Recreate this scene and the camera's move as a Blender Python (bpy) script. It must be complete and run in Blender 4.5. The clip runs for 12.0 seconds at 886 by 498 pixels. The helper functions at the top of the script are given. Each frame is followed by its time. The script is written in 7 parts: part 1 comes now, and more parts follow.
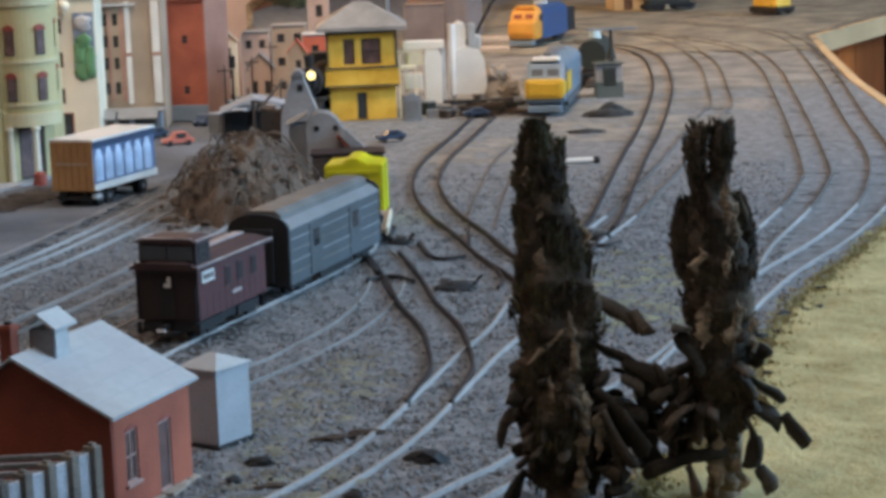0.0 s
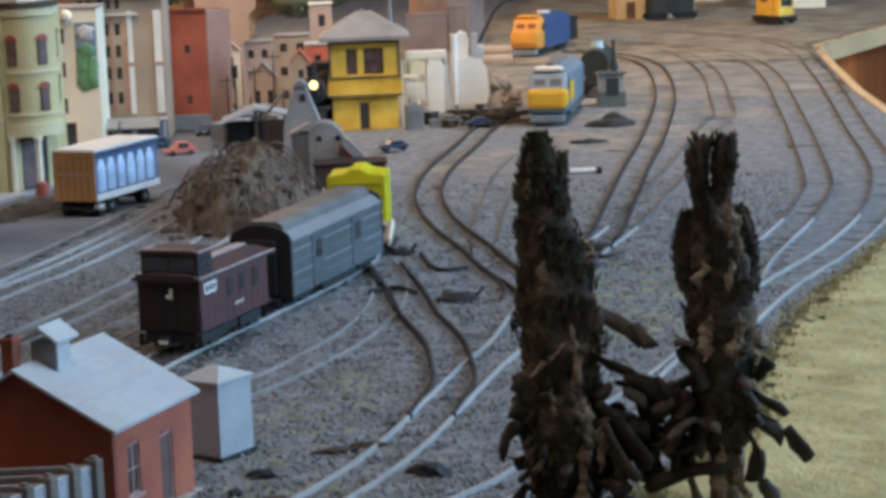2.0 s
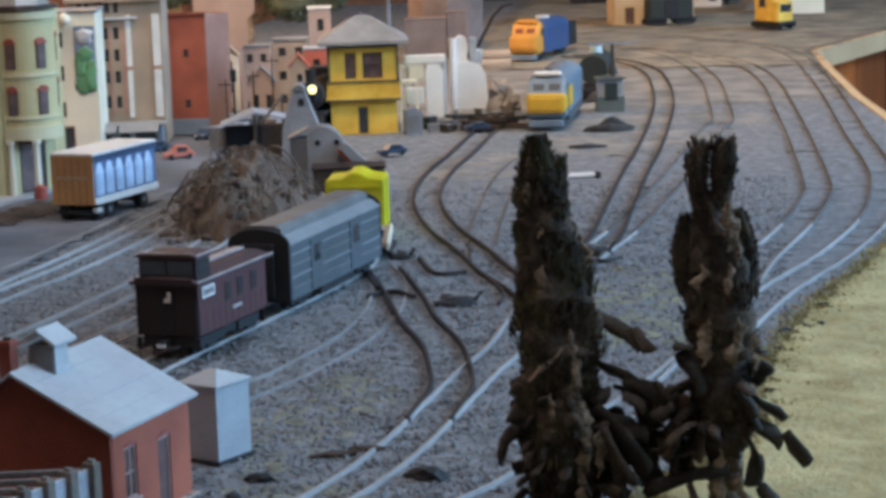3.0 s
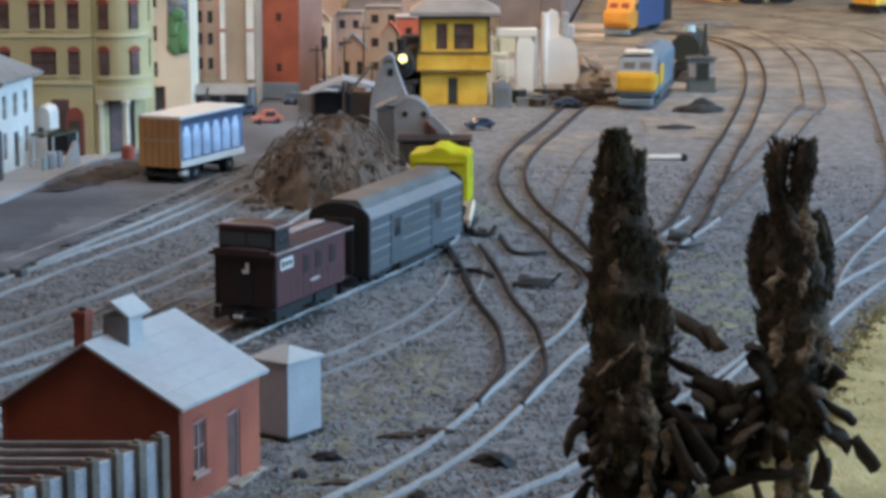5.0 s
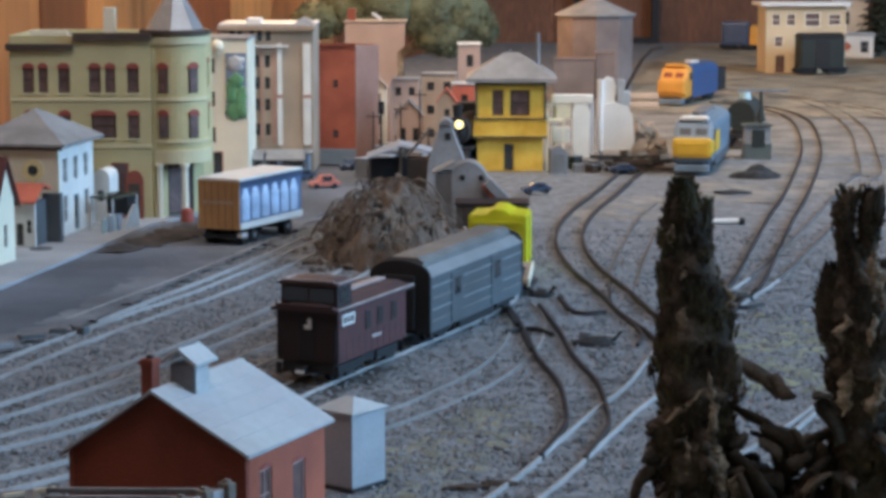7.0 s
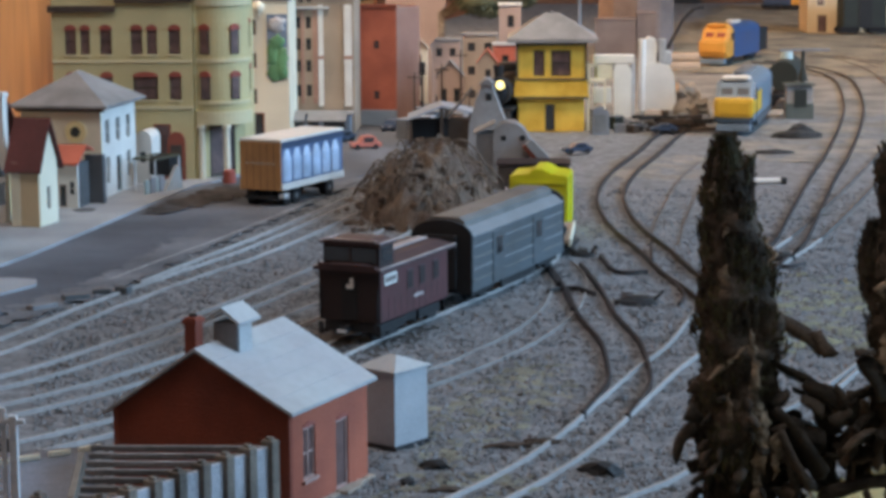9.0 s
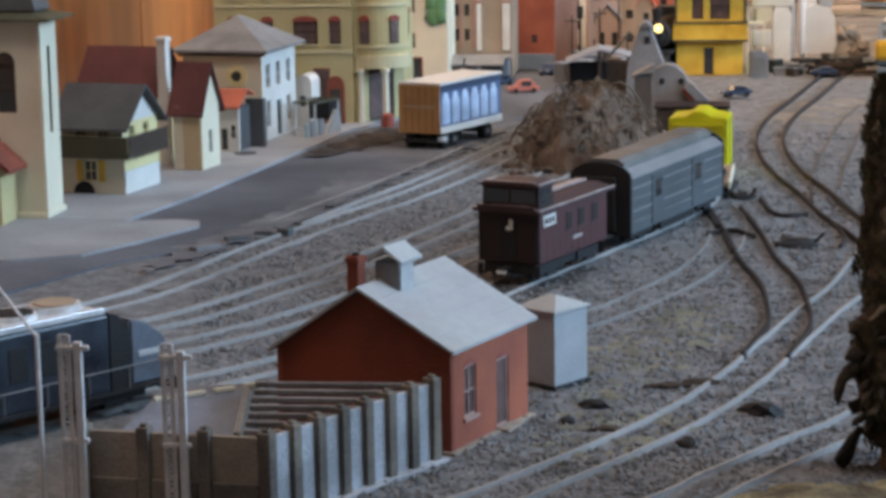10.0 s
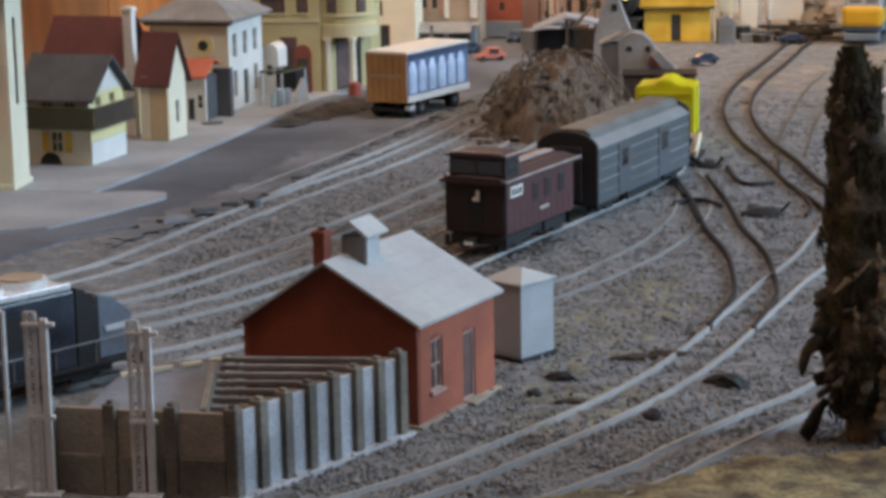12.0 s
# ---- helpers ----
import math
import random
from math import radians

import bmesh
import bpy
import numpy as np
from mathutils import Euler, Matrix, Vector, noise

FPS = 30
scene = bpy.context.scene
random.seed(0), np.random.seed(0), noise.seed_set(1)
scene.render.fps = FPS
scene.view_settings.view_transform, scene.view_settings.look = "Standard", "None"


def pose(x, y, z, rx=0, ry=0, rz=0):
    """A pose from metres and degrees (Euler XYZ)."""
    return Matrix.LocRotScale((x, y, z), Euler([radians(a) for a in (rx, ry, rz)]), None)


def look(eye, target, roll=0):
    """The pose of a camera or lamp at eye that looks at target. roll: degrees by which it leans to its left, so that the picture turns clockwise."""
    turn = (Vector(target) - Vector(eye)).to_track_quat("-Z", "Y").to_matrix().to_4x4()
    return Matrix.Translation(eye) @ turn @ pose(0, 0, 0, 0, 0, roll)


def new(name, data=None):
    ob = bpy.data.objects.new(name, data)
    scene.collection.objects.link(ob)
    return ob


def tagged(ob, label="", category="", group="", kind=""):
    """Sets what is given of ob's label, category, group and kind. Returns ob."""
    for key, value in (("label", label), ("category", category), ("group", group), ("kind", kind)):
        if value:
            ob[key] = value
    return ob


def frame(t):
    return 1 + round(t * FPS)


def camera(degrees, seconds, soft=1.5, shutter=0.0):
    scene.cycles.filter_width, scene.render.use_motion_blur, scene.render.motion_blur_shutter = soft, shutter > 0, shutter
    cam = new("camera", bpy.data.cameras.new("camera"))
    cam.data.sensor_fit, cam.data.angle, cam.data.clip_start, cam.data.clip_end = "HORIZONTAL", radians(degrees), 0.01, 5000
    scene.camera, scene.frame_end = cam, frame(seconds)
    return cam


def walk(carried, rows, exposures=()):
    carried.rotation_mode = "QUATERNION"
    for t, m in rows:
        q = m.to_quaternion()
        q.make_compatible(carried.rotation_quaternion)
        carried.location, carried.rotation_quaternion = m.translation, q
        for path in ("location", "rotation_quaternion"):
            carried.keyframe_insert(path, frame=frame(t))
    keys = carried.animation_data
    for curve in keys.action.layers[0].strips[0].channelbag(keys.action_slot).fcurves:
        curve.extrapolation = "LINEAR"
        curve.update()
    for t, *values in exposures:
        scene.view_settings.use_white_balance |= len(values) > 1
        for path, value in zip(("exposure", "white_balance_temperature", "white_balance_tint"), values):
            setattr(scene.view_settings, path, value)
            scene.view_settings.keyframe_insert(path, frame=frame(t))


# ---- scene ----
cam = camera(22.18, 12.0, soft=3.8)
PATH = [  # seconds; eye in metres; heading, tilt and lean in degrees
    (0.0, -0.0003, 0.0023, 0.2039, -2.043, -9.642, -2.156),
    (0.5, -0.0002, 0.0028, 0.2038, -1.972, -9.605, -2.233),
    (1.0, 0.0015, 0.0040, 0.2065, -1.912, -9.592, -2.235),
    (1.5, 0.0002, 0.0040, 0.2060, -1.969, -9.494, -2.104),
    (2.0, 0.0000, 0.0033, 0.2054, -1.980, -9.442, -2.146),
    (2.5, -0.0005, 0.0039, 0.2043, -1.996, -9.357, -2.058),
    (4.3, 0.0018, 0.0049, 0.2070, -2.455, -9.280, -1.570),
    (4.5, 0.0021, 0.0050, 0.2076, -2.183, -9.552, -1.013),
    (5.0, 0.0042, 0.0052, 0.2126, 0.254, -10.216, 0.015),
    (5.5, 0.0005, 0.0052, 0.2066, 2.064, -7.518, -0.322),
    (6.0, 0.0006, 0.0045, 0.2070, 1.634, -6.519, -0.302),
    (6.5, -0.0002, 0.0021, 0.2048, -0.039, -7.615, 0.049),
    (7.0, -0.0015, 0.0022, 0.2038, 1.507, -8.268, -0.051),
    (7.2, -0.0015, 0.0021, 0.2038, 1.710, -8.530, -0.060),
    (8.8, -0.0017, 0.0010, 0.2028, 1.504, -8.875, -0.330),
    (9.0, -0.0017, 0.0006, 0.2027, 2.564, -9.219, -0.361),
    (9.5, -0.0029, -0.0028, 0.2022, 5.605, -9.678, -0.733),
    (10.0, -0.0032, -0.0037, 0.2010, 6.571, -10.520, -0.960),
    (10.5, -0.0028, -0.0024, 0.2014, 6.416, -10.974, -0.979),
    (11.0, -0.0024, -0.0036, 0.2029, 6.353, -11.090, -0.973),
    (11.5, -0.0020, -0.0037, 0.2036, 6.288, -11.207, -1.072),
    (12.0, -0.0018, -0.0036, 0.2045, 5.813, -11.456, -1.075),
]


def aim(x, y, z, heading, tilt, lean):
    way = Vector((-math.sin(radians(heading)) * math.cos(radians(tilt)), math.cos(radians(heading)) * math.cos(radians(tilt)), math.sin(radians(tilt))))
    return look(Vector((x, y, z)), Vector((x, y, z)) + way, lean)


# the clip's own white balance drifts from cool to warm
LIGHT_KEYS = [(0.0, -0.1, 6050, 10), (2.0, -0.1, 5950, 10), (2.6, -0.12, 5600, 10), (4.5, -0.05, 5950, 10), (5.1, -0.05, 5900, 10), (5.5, -0.18, 6200, 10), (6.0, -0.17, 6250, 10), (6.5, -0.1, 5800, 10), (7.0, -0.13, 5650, 10), (9.2, -0.13, 6100, 12), (10.0, -0.12, 6550, 15), (10.6, -0.12, 6750, 16), (12.0, -0.08, 7050, 17)]
walk(cam, [(row[0], aim(*row[1:])) for row in PATH], LIGHT_KEYS)
# ---- light ----
MM = 0.001
world = bpy.data.worlds.new("room_air")
world.use_nodes = True
world.node_tree.nodes["Background"].inputs[0].default_value = (0.75, 0.85, 1.0, 1)
world.node_tree.nodes["Background"].inputs[1].default_value = 0.25
scene.world = world


def area_lamp(name, place, target, w, h, watts, colour, spread=180):
    data = bpy.data.lights.new(name, "AREA")
    data.shape, data.size, data.size_y, data.energy, data.color = "RECTANGLE", w, h, watts, colour
    data.spread = radians(spread)
    ob = new(name, data)
    ob.matrix_world = look(place, target)
    return ob


def point_lamp(name, place, watts, colour, radius=0.03):
    data = bpy.data.lights.new(name, "POINT")
    data.energy, data.color, data.shadow_soft_size = watts, colour, radius
    ob = new(name, data)
    ob.location = place
    return ob


# daylight through the big window in the wall on the east side
area_lamp("window_daylight", (2.35, 1.25, 0.95), (0.0, 1.05, 0.0), 1.7, 1.1, 95, (0.47, 0.74, 1.0))
# added unseen fill: a warm ceiling lamp towards the town, one over the yard
area_lamp("town_fill_light", (0.0, 1.4, 1.42), (-0.1, 2.4, 0.0), 1.2, 0.25, 9.2, (1.0, 0.72, 0.45), 85)
area_lamp("yard_fill_light", (0.0, 0.5, 1.42), (-0.25, 1.15, 0.0), 1.2, 0.3, 9.0, (1.0, 0.93, 0.86))


# ---- materials ----
def mat(name, colour, rough=0.7, vary=0.25, scale=60, bump=0.2, metal=0.0, second=None, grain=900, stretch=(1, 1, 1), coat=0.0, random_tint=0.0):
    """A surface with stains at one scale and grain at a finer one."""
    m = bpy.data.materials.new(name)
    m.use_nodes = True
    t = m.node_tree
    n, l = t.nodes, t.links
    b = n["Principled BSDF"]
    b.inputs["Roughness"].default_value = rough
    b.inputs["Metallic"].default_value = metal
    b.inputs["Coat Weight"].default_value = coat
    co = n.new("ShaderNodeTexCoord")
    mp = n.new("ShaderNodeMapping")
    mp.inputs["Scale"].default_value = stretch
    l.new(co.outputs["Object"], mp.inputs["Vector"])
    big, fine = n.new("ShaderNodeTexNoise"), n.new("ShaderNodeTexNoise")
    big.inputs["Scale"].default_value, big.inputs["Detail"].default_value = scale, 5
    fine.inputs["Scale"].default_value, fine.inputs["Detail"].default_value = grain, 3
    l.new(mp.outputs[0], big.inputs["Vector"])
    l.new(mp.outputs[0], fine.inputs["Vector"])
    ramp = n.new("ShaderNodeValToRGB")
    dark = second or tuple(c * (1 - vary) for c in colour)
    light = tuple(min(1, c * (1 + vary * 0.45)) for c in colour)
    ramp.color_ramp.elements[0].position, ramp.color_ramp.elements[1].position = 0.34, 0.66
    ramp.color_ramp.elements[0].color = (*dark, 1)
    ramp.color_ramp.elements[1].color = (*light, 1)
    l.new(big.outputs["Fac"], ramp.inputs[0])
    mul = n.new("ShaderNodeMix")
    mul.data_type, mul.blend_type = "RGBA", "MULTIPLY"
    mul.inputs["Factor"].default_value = min(1.0, vary * 1.6)
    r2 = n.new("ShaderNodeValToRGB")
    r2.color_ramp.elements[0].position, r2.color_ramp.elements[1].position = 0.3, 0.62
    r2.color_ramp.elements[0].color = (0.45, 0.45, 0.45, 1)
    l.new(fine.outputs["Fac"], r2.inputs[0])
    l.new(ramp.outputs[0], mul.inputs["A"])
    l.new(r2.outputs[0], mul.inputs["B"])
    last = mul.outputs["Result"]
    if random_tint:
        info = n.new("ShaderNodeObjectInfo")
        hsv = n.new("ShaderNodeHueSaturation")
        rng = n.new("ShaderNodeMapRange")
        rng.inputs["To Min"].default_value, rng.inputs["To Max"].default_value = 1 - random_tint, 1 + random_tint
        l.new(info.outputs["Random"], rng.inputs["Value"])
        l.new(rng.outputs[0], hsv.inputs["Value"])
        l.new(last, hsv.inputs["Color"])
        last = hsv.outputs[0]
    l.new(last, b.inputs["Base Color"])
    rr = n.new("ShaderNodeMapRange")
    rr.inputs["To Min"].default_value, rr.inputs["To Max"].default_value = max(0.05, rough - 0.12), min(1, rough + 0.12)
    l.new(big.outputs["Fac"], rr.inputs["Value"])
    l.new(rr.outputs[0], b.inputs["Roughness"])
    if bump:
        bp = n.new("ShaderNodeBump")
        bp.inputs["Strength"].default_value, bp.inputs["Distance"].default_value = bump, 0.001
        l.new(fine.outputs["Fac"], bp.inputs["Height"])
        l.new(bp.outputs[0], b.inputs["Normal"])
    return m


def glow(name, colour, strength):
    m = bpy.data.materials.new(name)
    m.use_nodes = True
    b = m.node_tree.nodes["Principled BSDF"]
    b.inputs["Base Color"].default_value = (*colour, 1)
    b.inputs["Emission Color"].default_value = (*colour, 1)
    b.inputs["Emission Strength"].default_value = strength
    return m


def glassy(name, colour, rough=0.08):
    m = bpy.data.materials.new(name)
    m.use_nodes = True
    b = m.node_tree.nodes["Principled BSDF"]
    b.inputs["Base Color"].default_value = (*colour, 1)
    b.inputs["Roughness"].default_value = rough
    b.inputs["IOR"].default_value = 1.5
    b.inputs["Coat Weight"].default_value = 0.6
    return m


BALLAST = mat("ballast", (0.215, 0.219, 0.230), 0.95, 0.5, 110, 0.9, second=(0.135, 0.138, 0.146), grain=420)
SHADOWBALLAST = mat("train_shadow_sheet", (0.05, 0.046, 0.045), 0.85, 0.5, 45, 1.0, second=(0.024, 0.023, 0.022), grain=330)
CONEGREY = mat("turret_cone_metal", (0.40, 0.40, 0.41), 0.38, 0.25, 30, 0.2, metal=0.4)
BALLAST_STONE = mat("ballast_stone", (0.245, 0.248, 0.256), 0.9, 0.45, 60, 0.4, second=(0.15, 0.152, 0.158), grain=1200)
SAND = mat("pale_sand", (0.275, 0.252, 0.222), 0.95, 0.45, 26, 0.8, second=(0.15, 0.14, 0.13), grain=500)
GRASS = mat("straw_grass", (0.47, 0.40, 0.19), 1.0, 0.28, 30, 1.0, second=(0.36, 0.30, 0.13), grain=700)
SCRUB = mat("scrub", (0.24, 0.23, 0.165), 1.0, 0.5, 60, 0.9, second=(0.14, 0.135, 0.115), grain=900)
DIRT = mat("brown_dirt", (0.27, 0.225, 0.12), 1.0, 0.6, 70, 1.0, second=(0.06, 0.042, 0.03), grain=500)
ROAD = mat("grey_road", (0.145, 0.154, 0.178), 0.9, 0.4, 11, 0.5, second=(0.080, 0.087, 0.105), grain=800)
PAVING = mat("pavement_grey", (0.36, 0.37, 0.39), 0.85, 0.2, 18, 0.3, second=(0.26, 0.27, 0.285), grain=700)
RAIL = mat("weathered_rail", (0.37, 0.355, 0.345), 0.8, 0.25, 14, 0.15, second=(0.27, 0.255, 0.245), grain=500)
BURIEDRAIL = mat("half_buried_rail", (0.27, 0.265, 0.26), 0.9, 0.3, 14, 0.3, second=(0.20, 0.195, 0.19), grain=500)
WORNRAIL = mat("worn_bright_rail", (0.37, 0.36, 0.355), 0.6, 0.22, 9, 0.1, second=(0.26, 0.25, 0.24), grain=500)
DARKLEAF = mat("blackish_leaf", (0.06, 0.047, 0.034), 0.9, 0.5, 90, 0.5, second=(0.02, 0.016, 0.012))
DUST_SHADOW_RAIL = mat("dusty_and_unlit_rail", (0.135, 0.12, 0.11), 0.7, 0.3, 30, 0.3, second=(0.075, 0.066, 0.06), grain=700)
YELLOWMOSS = mat("yellow_green_moss", (0.27, 0.275, 0.17), 1.0, 0.5, 45, 0.9, second=(0.17, 0.172, 0.14), grain=900)
DIRT_AND_VOID = mat("dark_dirt_and_void", (0.075, 0.063, 0.058), 1.0, 0.5, 60, 1.0, second=(0.035, 0.03, 0.028), grain=500)
DUST = mat("grey_road_dust", (0.20, 0.203, 0.217), 0.95, 0.35, 18, 0.6, second=(0.11, 0.113, 0.125), grain=600)
RUSTY = mat("rusty_rail", (0.034, 0.026, 0.025), 0.6, 0.4, 60, 0.3, second=(0.02, 0.016, 0.016), grain=900)
SLEEPER = mat("sleeper_wood", (0.125, 0.112, 0.10), 0.95, 0.4, 90, 0.6, second=(0.05, 0.045, 0.04), random_tint=0.2)
BOARD = mat("wall_board", (0.20, 0.083, 0.04), 0.8, 0.4, 9, 0.3, second=(0.095, 0.042, 0.022), grain=150, stretch=(1, 1, 0.3), coat=0.0, random_tint=0.16)
WESTBOARD = mat("west_wall_board", (0.46, 0.165, 0.040), 0.42, 0.4, 5, 0.25, second=(0.22, 0.08, 0.028), grain=60, stretch=(1, 1, 0.12), coat=0.25, random_tint=0.42)
PALEBOARD = mat("pale_wall_board", (0.66, 0.33, 0.11), 0.42, 0.4, 5, 0.25, second=(0.46, 0.20, 0.06), grain=60, stretch=(1, 1, 0.12), coat=0.25, random_tint=0.42)
DARKBOARD = mat("red_brown_wall_board", (0.34, 0.095, 0.024), 0.42, 0.4, 5, 0.25, second=(0.17, 0.05, 0.016), grain=60, stretch=(1, 1, 0.12), coat=0.25, random_tint=0.42)
FASCIA = mat("fascia_wood", (0.50, 0.13, 0.022), 0.5, 0.35, 8, 0.2, second=(0.15, 0.042, 0.013), grain=60, stretch=(1, 1, 0.15), coat=0.2, random_tint=0.12)
BEIGE = mat("bench_edge_beige", (0.60, 0.41, 0.22), 0.7, 0.15, 10, 0.2)
PLASTER = mat("room_plaster", (0.55, 0.52, 0.47), 0.9, 0.1, 3, 0.1, grain=80)
FLOORING = mat("floor_boards", (0.16, 0.10, 0.06), 0.6, 0.3, 3, 0.2, grain=60)
CREAM = mat("cream_brick", (0.56, 0.48, 0.25), 0.75, 0.14, 25, 0.3)
CREAM_TRIM = mat("cream_trim", (0.62, 0.55, 0.34), 0.7, 0.12, 30, 0.2)
CREAM_PALE = mat("pale_cream_wall", (0.78, 0.72, 0.56), 0.75, 0.12, 25, 0.2)
WHITE = mat("white_paint", (0.74, 0.72, 0.68), 0.6, 0.12, 40, 0.2)
HUTGREY = mat("hut_grey_paint", (0.44, 0.46, 0.49), 0.75, 0.15, 40, 0.2, second=(0.34, 0.355, 0.38))
PALEWHITE = mat("weathered_white", (0.43, 0.44, 0.44), 0.7, 0.25, 40, 0.3, second=(0.30, 0.30, 0.295))
GREYROOF = mat("grey_roof", (0.27, 0.265, 0.265), 0.75, 0.25, 40, 0.4, second=(0.19, 0.185, 0.185))
SLATE = mat("dark_slate_roof", (0.095, 0.10, 0.108), 0.7, 0.25, 40, 0.4)
TINROOF = mat("pale_tin_roof", (0.44, 0.475, 0.485), 0.5, 0.10, 30, 0.1, second=(0.40, 0.415, 0.44), grain=260)
REDROOF = mat("maroon_roof", (0.14, 0.042, 0.042), 0.7, 0.25, 40, 0.4)
ORANGEROOF = mat("orange_red_roof", (0.52, 0.13, 0.075), 0.7, 0.2, 40, 0.3)
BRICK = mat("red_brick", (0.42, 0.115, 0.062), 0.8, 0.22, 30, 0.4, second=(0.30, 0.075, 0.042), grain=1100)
# Brown-red brick; on the house gables it also carries their shading.
BRICK_DARK = mat("brown_red_and_shaded_brick", (0.29, 0.07, 0.037), 0.85, 0.25, 30, 0.4, second=(0.18, 0.044, 0.026), grain=1100)
SALMON = mat("salmon_brick", (0.45, 0.27, 0.20), 0.8, 0.2, 30, 0.3, second=(0.36, 0.20, 0.15))
TANWALL = mat("tan_wall", (0.41, 0.315, 0.23), 0.8, 0.2, 30, 0.3)
SILOTAN = mat("silo_tan", (0.215, 0.167, 0.150), 0.85, 0.35, 24, 0.35, second=(0.15, 0.115, 0.102))
PINKWALL = mat("pinkish_wall", (0.47, 0.34, 0.28), 0.8, 0.2, 30, 0.3)
YELLOW = mat("signal_yellow", (0.84, 0.59, 0.09), 0.55, 0.14, 40, 0.2, second=(0.62, 0.36, 0.03))
LEMON = mat("lemon_plastic", (0.72, 0.68, 0.01), 0.45, 0.12, 40, 0.15, second=(0.60, 0.56, 0.012))
TANYELLOW = mat("tan_yellow_wall", (0.64, 0.50, 0.31), 0.75, 0.15, 20, 0.2)
MIDGREY2 = mat("weathered_light_grey", (0.34, 0.345, 0.36), 0.8, 0.3, 40, 0.3, second=(0.24, 0.235, 0.23))
PALEYELLOW = mat("pale_yellow_wall", (0.80, 0.69, 0.36), 0.7, 0.12, 40, 0.2)
GREENTRIM = mat("dark_green_trim", (0.09, 0.085, 0.05), 0.6, 0.2, 50, 0.2)
DARKWOOD = mat("dark_brown_wood", (0.075, 0.05, 0.035), 0.75, 0.35, 60, 0.4)
HOUSEFRAME = mat("pinkish_frame", (0.50, 0.33, 0.29), 0.7, 0.2, 80, 0.2)
REDLINTEL = mat("red_lintel", (0.34, 0.08, 0.055), 0.7, 0.15, 60, 0.2)
BLACK = mat("sooty_black", (0.016, 0.016, 0.018), 0.8, 0.3, 60, 0.3)
CURTAIN = mat("curtained_pane", (0.17, 0.10, 0.09), 0.4, 0.35, 120, 0.05, second=(0.10, 0.06, 0.055), coat=0.15)
GLASS = glassy("dark_window_glass", (0.035, 0.04, 0.045), 0.12)
MAROON = mat("caboose_maroon", (0.085, 0.022, 0.024), 0.6, 0.22, 60, 0.2, second=(0.07, 0.022, 0.022))
PALETRIM = mat("pale_highlight_trim", (0.42, 0.36, 0.35), 0.7, 0.3, 80, 0.2)
MAROON_ROOF = mat("caboose_roof", (0.072, 0.04, 0.042), 0.7, 0.25, 60, 0.2)
CARGREY = mat("car_grey", (0.092, 0.107, 0.12), 0.5, 0.25, 45, 0.2, second=(0.085, 0.095, 0.10))
PALEROOF = mat("pale_roof_edge", (0.24, 0.25, 0.265), 0.55, 0.2, 40, 0.2, second=(0.21, 0.22, 0.23))
PLATE = mat("blue_grey_plate", (0.32, 0.36, 0.43), 0.6, 0.2, 40, 0.2, second=(0.30, 0.32, 0.36))
DARKMAROON = mat("dark_and_shaded_maroon", (0.022, 0.011, 0.011), 0.7, 0.3, 60, 0.2)
CARGREY_ROOF = mat("car_roof_grey", (0.185, 0.185, 0.18), 0.6, 0.25, 40, 0.3, second=(0.115, 0.115, 0.11))
STEELBLUE = mat("dark_blue_grey_loco", (0.042, 0.056, 0.078), 0.3, 0.5, 60, 0.2, second=(0.02, 0.026, 0.038))
SILVER = mat("silver_metal", (0.80, 0.82, 0.84), 0.32, 0.2, 60, 0.15, metal=0.3)
LOCOBLUE = mat("loco_pale_blue", (0.17, 0.225, 0.285), 0.45, 0.18, 50, 0.15)
LITBRICK = mat("lit_side_brick", (0.36, 0.205, 0.15), 0.8, 0.2, 30, 0.3, second=(0.29, 0.15, 0.11))
PEACH = mat("plain_peach_wall", (0.50, 0.34, 0.25), 0.8, 0.2, 22, 0.25, second=(0.43, 0.28, 0.205))
SANDGREEN = mat("dull_grey_green", (0.10, 0.115, 0.105), 0.65, 0.25, 50, 0.2)
LOCODEEP = mat("loco_deep_blue", (0.04, 0.09, 0.22), 0.45, 0.2, 50, 0.15)
LOCOYELLOW = mat("loco_orange_yellow", (0.72, 0.42, 0.03), 0.45, 0.15, 50, 0.15)
ORANGE = mat("faded_orange", (0.70, 0.33, 0.05), 0.5, 0.15, 50, 0.2)
CONCRETE = mat("precast_concrete", (0.52, 0.55, 0.61), 0.85, 0.3, 40, 0.35, second=(0.34, 0.35, 0.375))
SHADEDBEAM = mat("shaded_concrete_beam", (0.30, 0.28, 0.275), 0.85, 0.3, 60, 0.35, second=(0.17, 0.16, 0.155))
BINPLATE = mat("dull_blue_grey_plate", (0.20, 0.235, 0.30), 0.75, 0.35, 35, 0.3, second=(0.14, 0.155, 0.185))
BINTAN = mat("tan_panel", (0.40, 0.335, 0.27), 0.9, 0.3, 30, 0.35, second=(0.22, 0.18, 0.15))
CONCRETE_BROWN = mat("stained_concrete", (0.26, 0.225, 0.185), 0.9, 0.35, 40, 0.4, second=(0.12, 0.105, 0.09))
LIGHTMETAL = mat("mast_grey", (0.70, 0.69, 0.69), 0.6, 0.2, 80, 0.2)
CARTON = mat("tan_trailer_end", (0.45, 0.235, 0.09), 0.7, 0.2, 40, 0.2)
TRAILBLUE = mat("trailer_blue", (0.12, 0.17, 0.30), 0.5, 0.25, 40, 0.1)
BOTTLE = mat("pale_blue_print", (0.45, 0.56, 0.74), 0.45, 0.25, 70, 0.1)
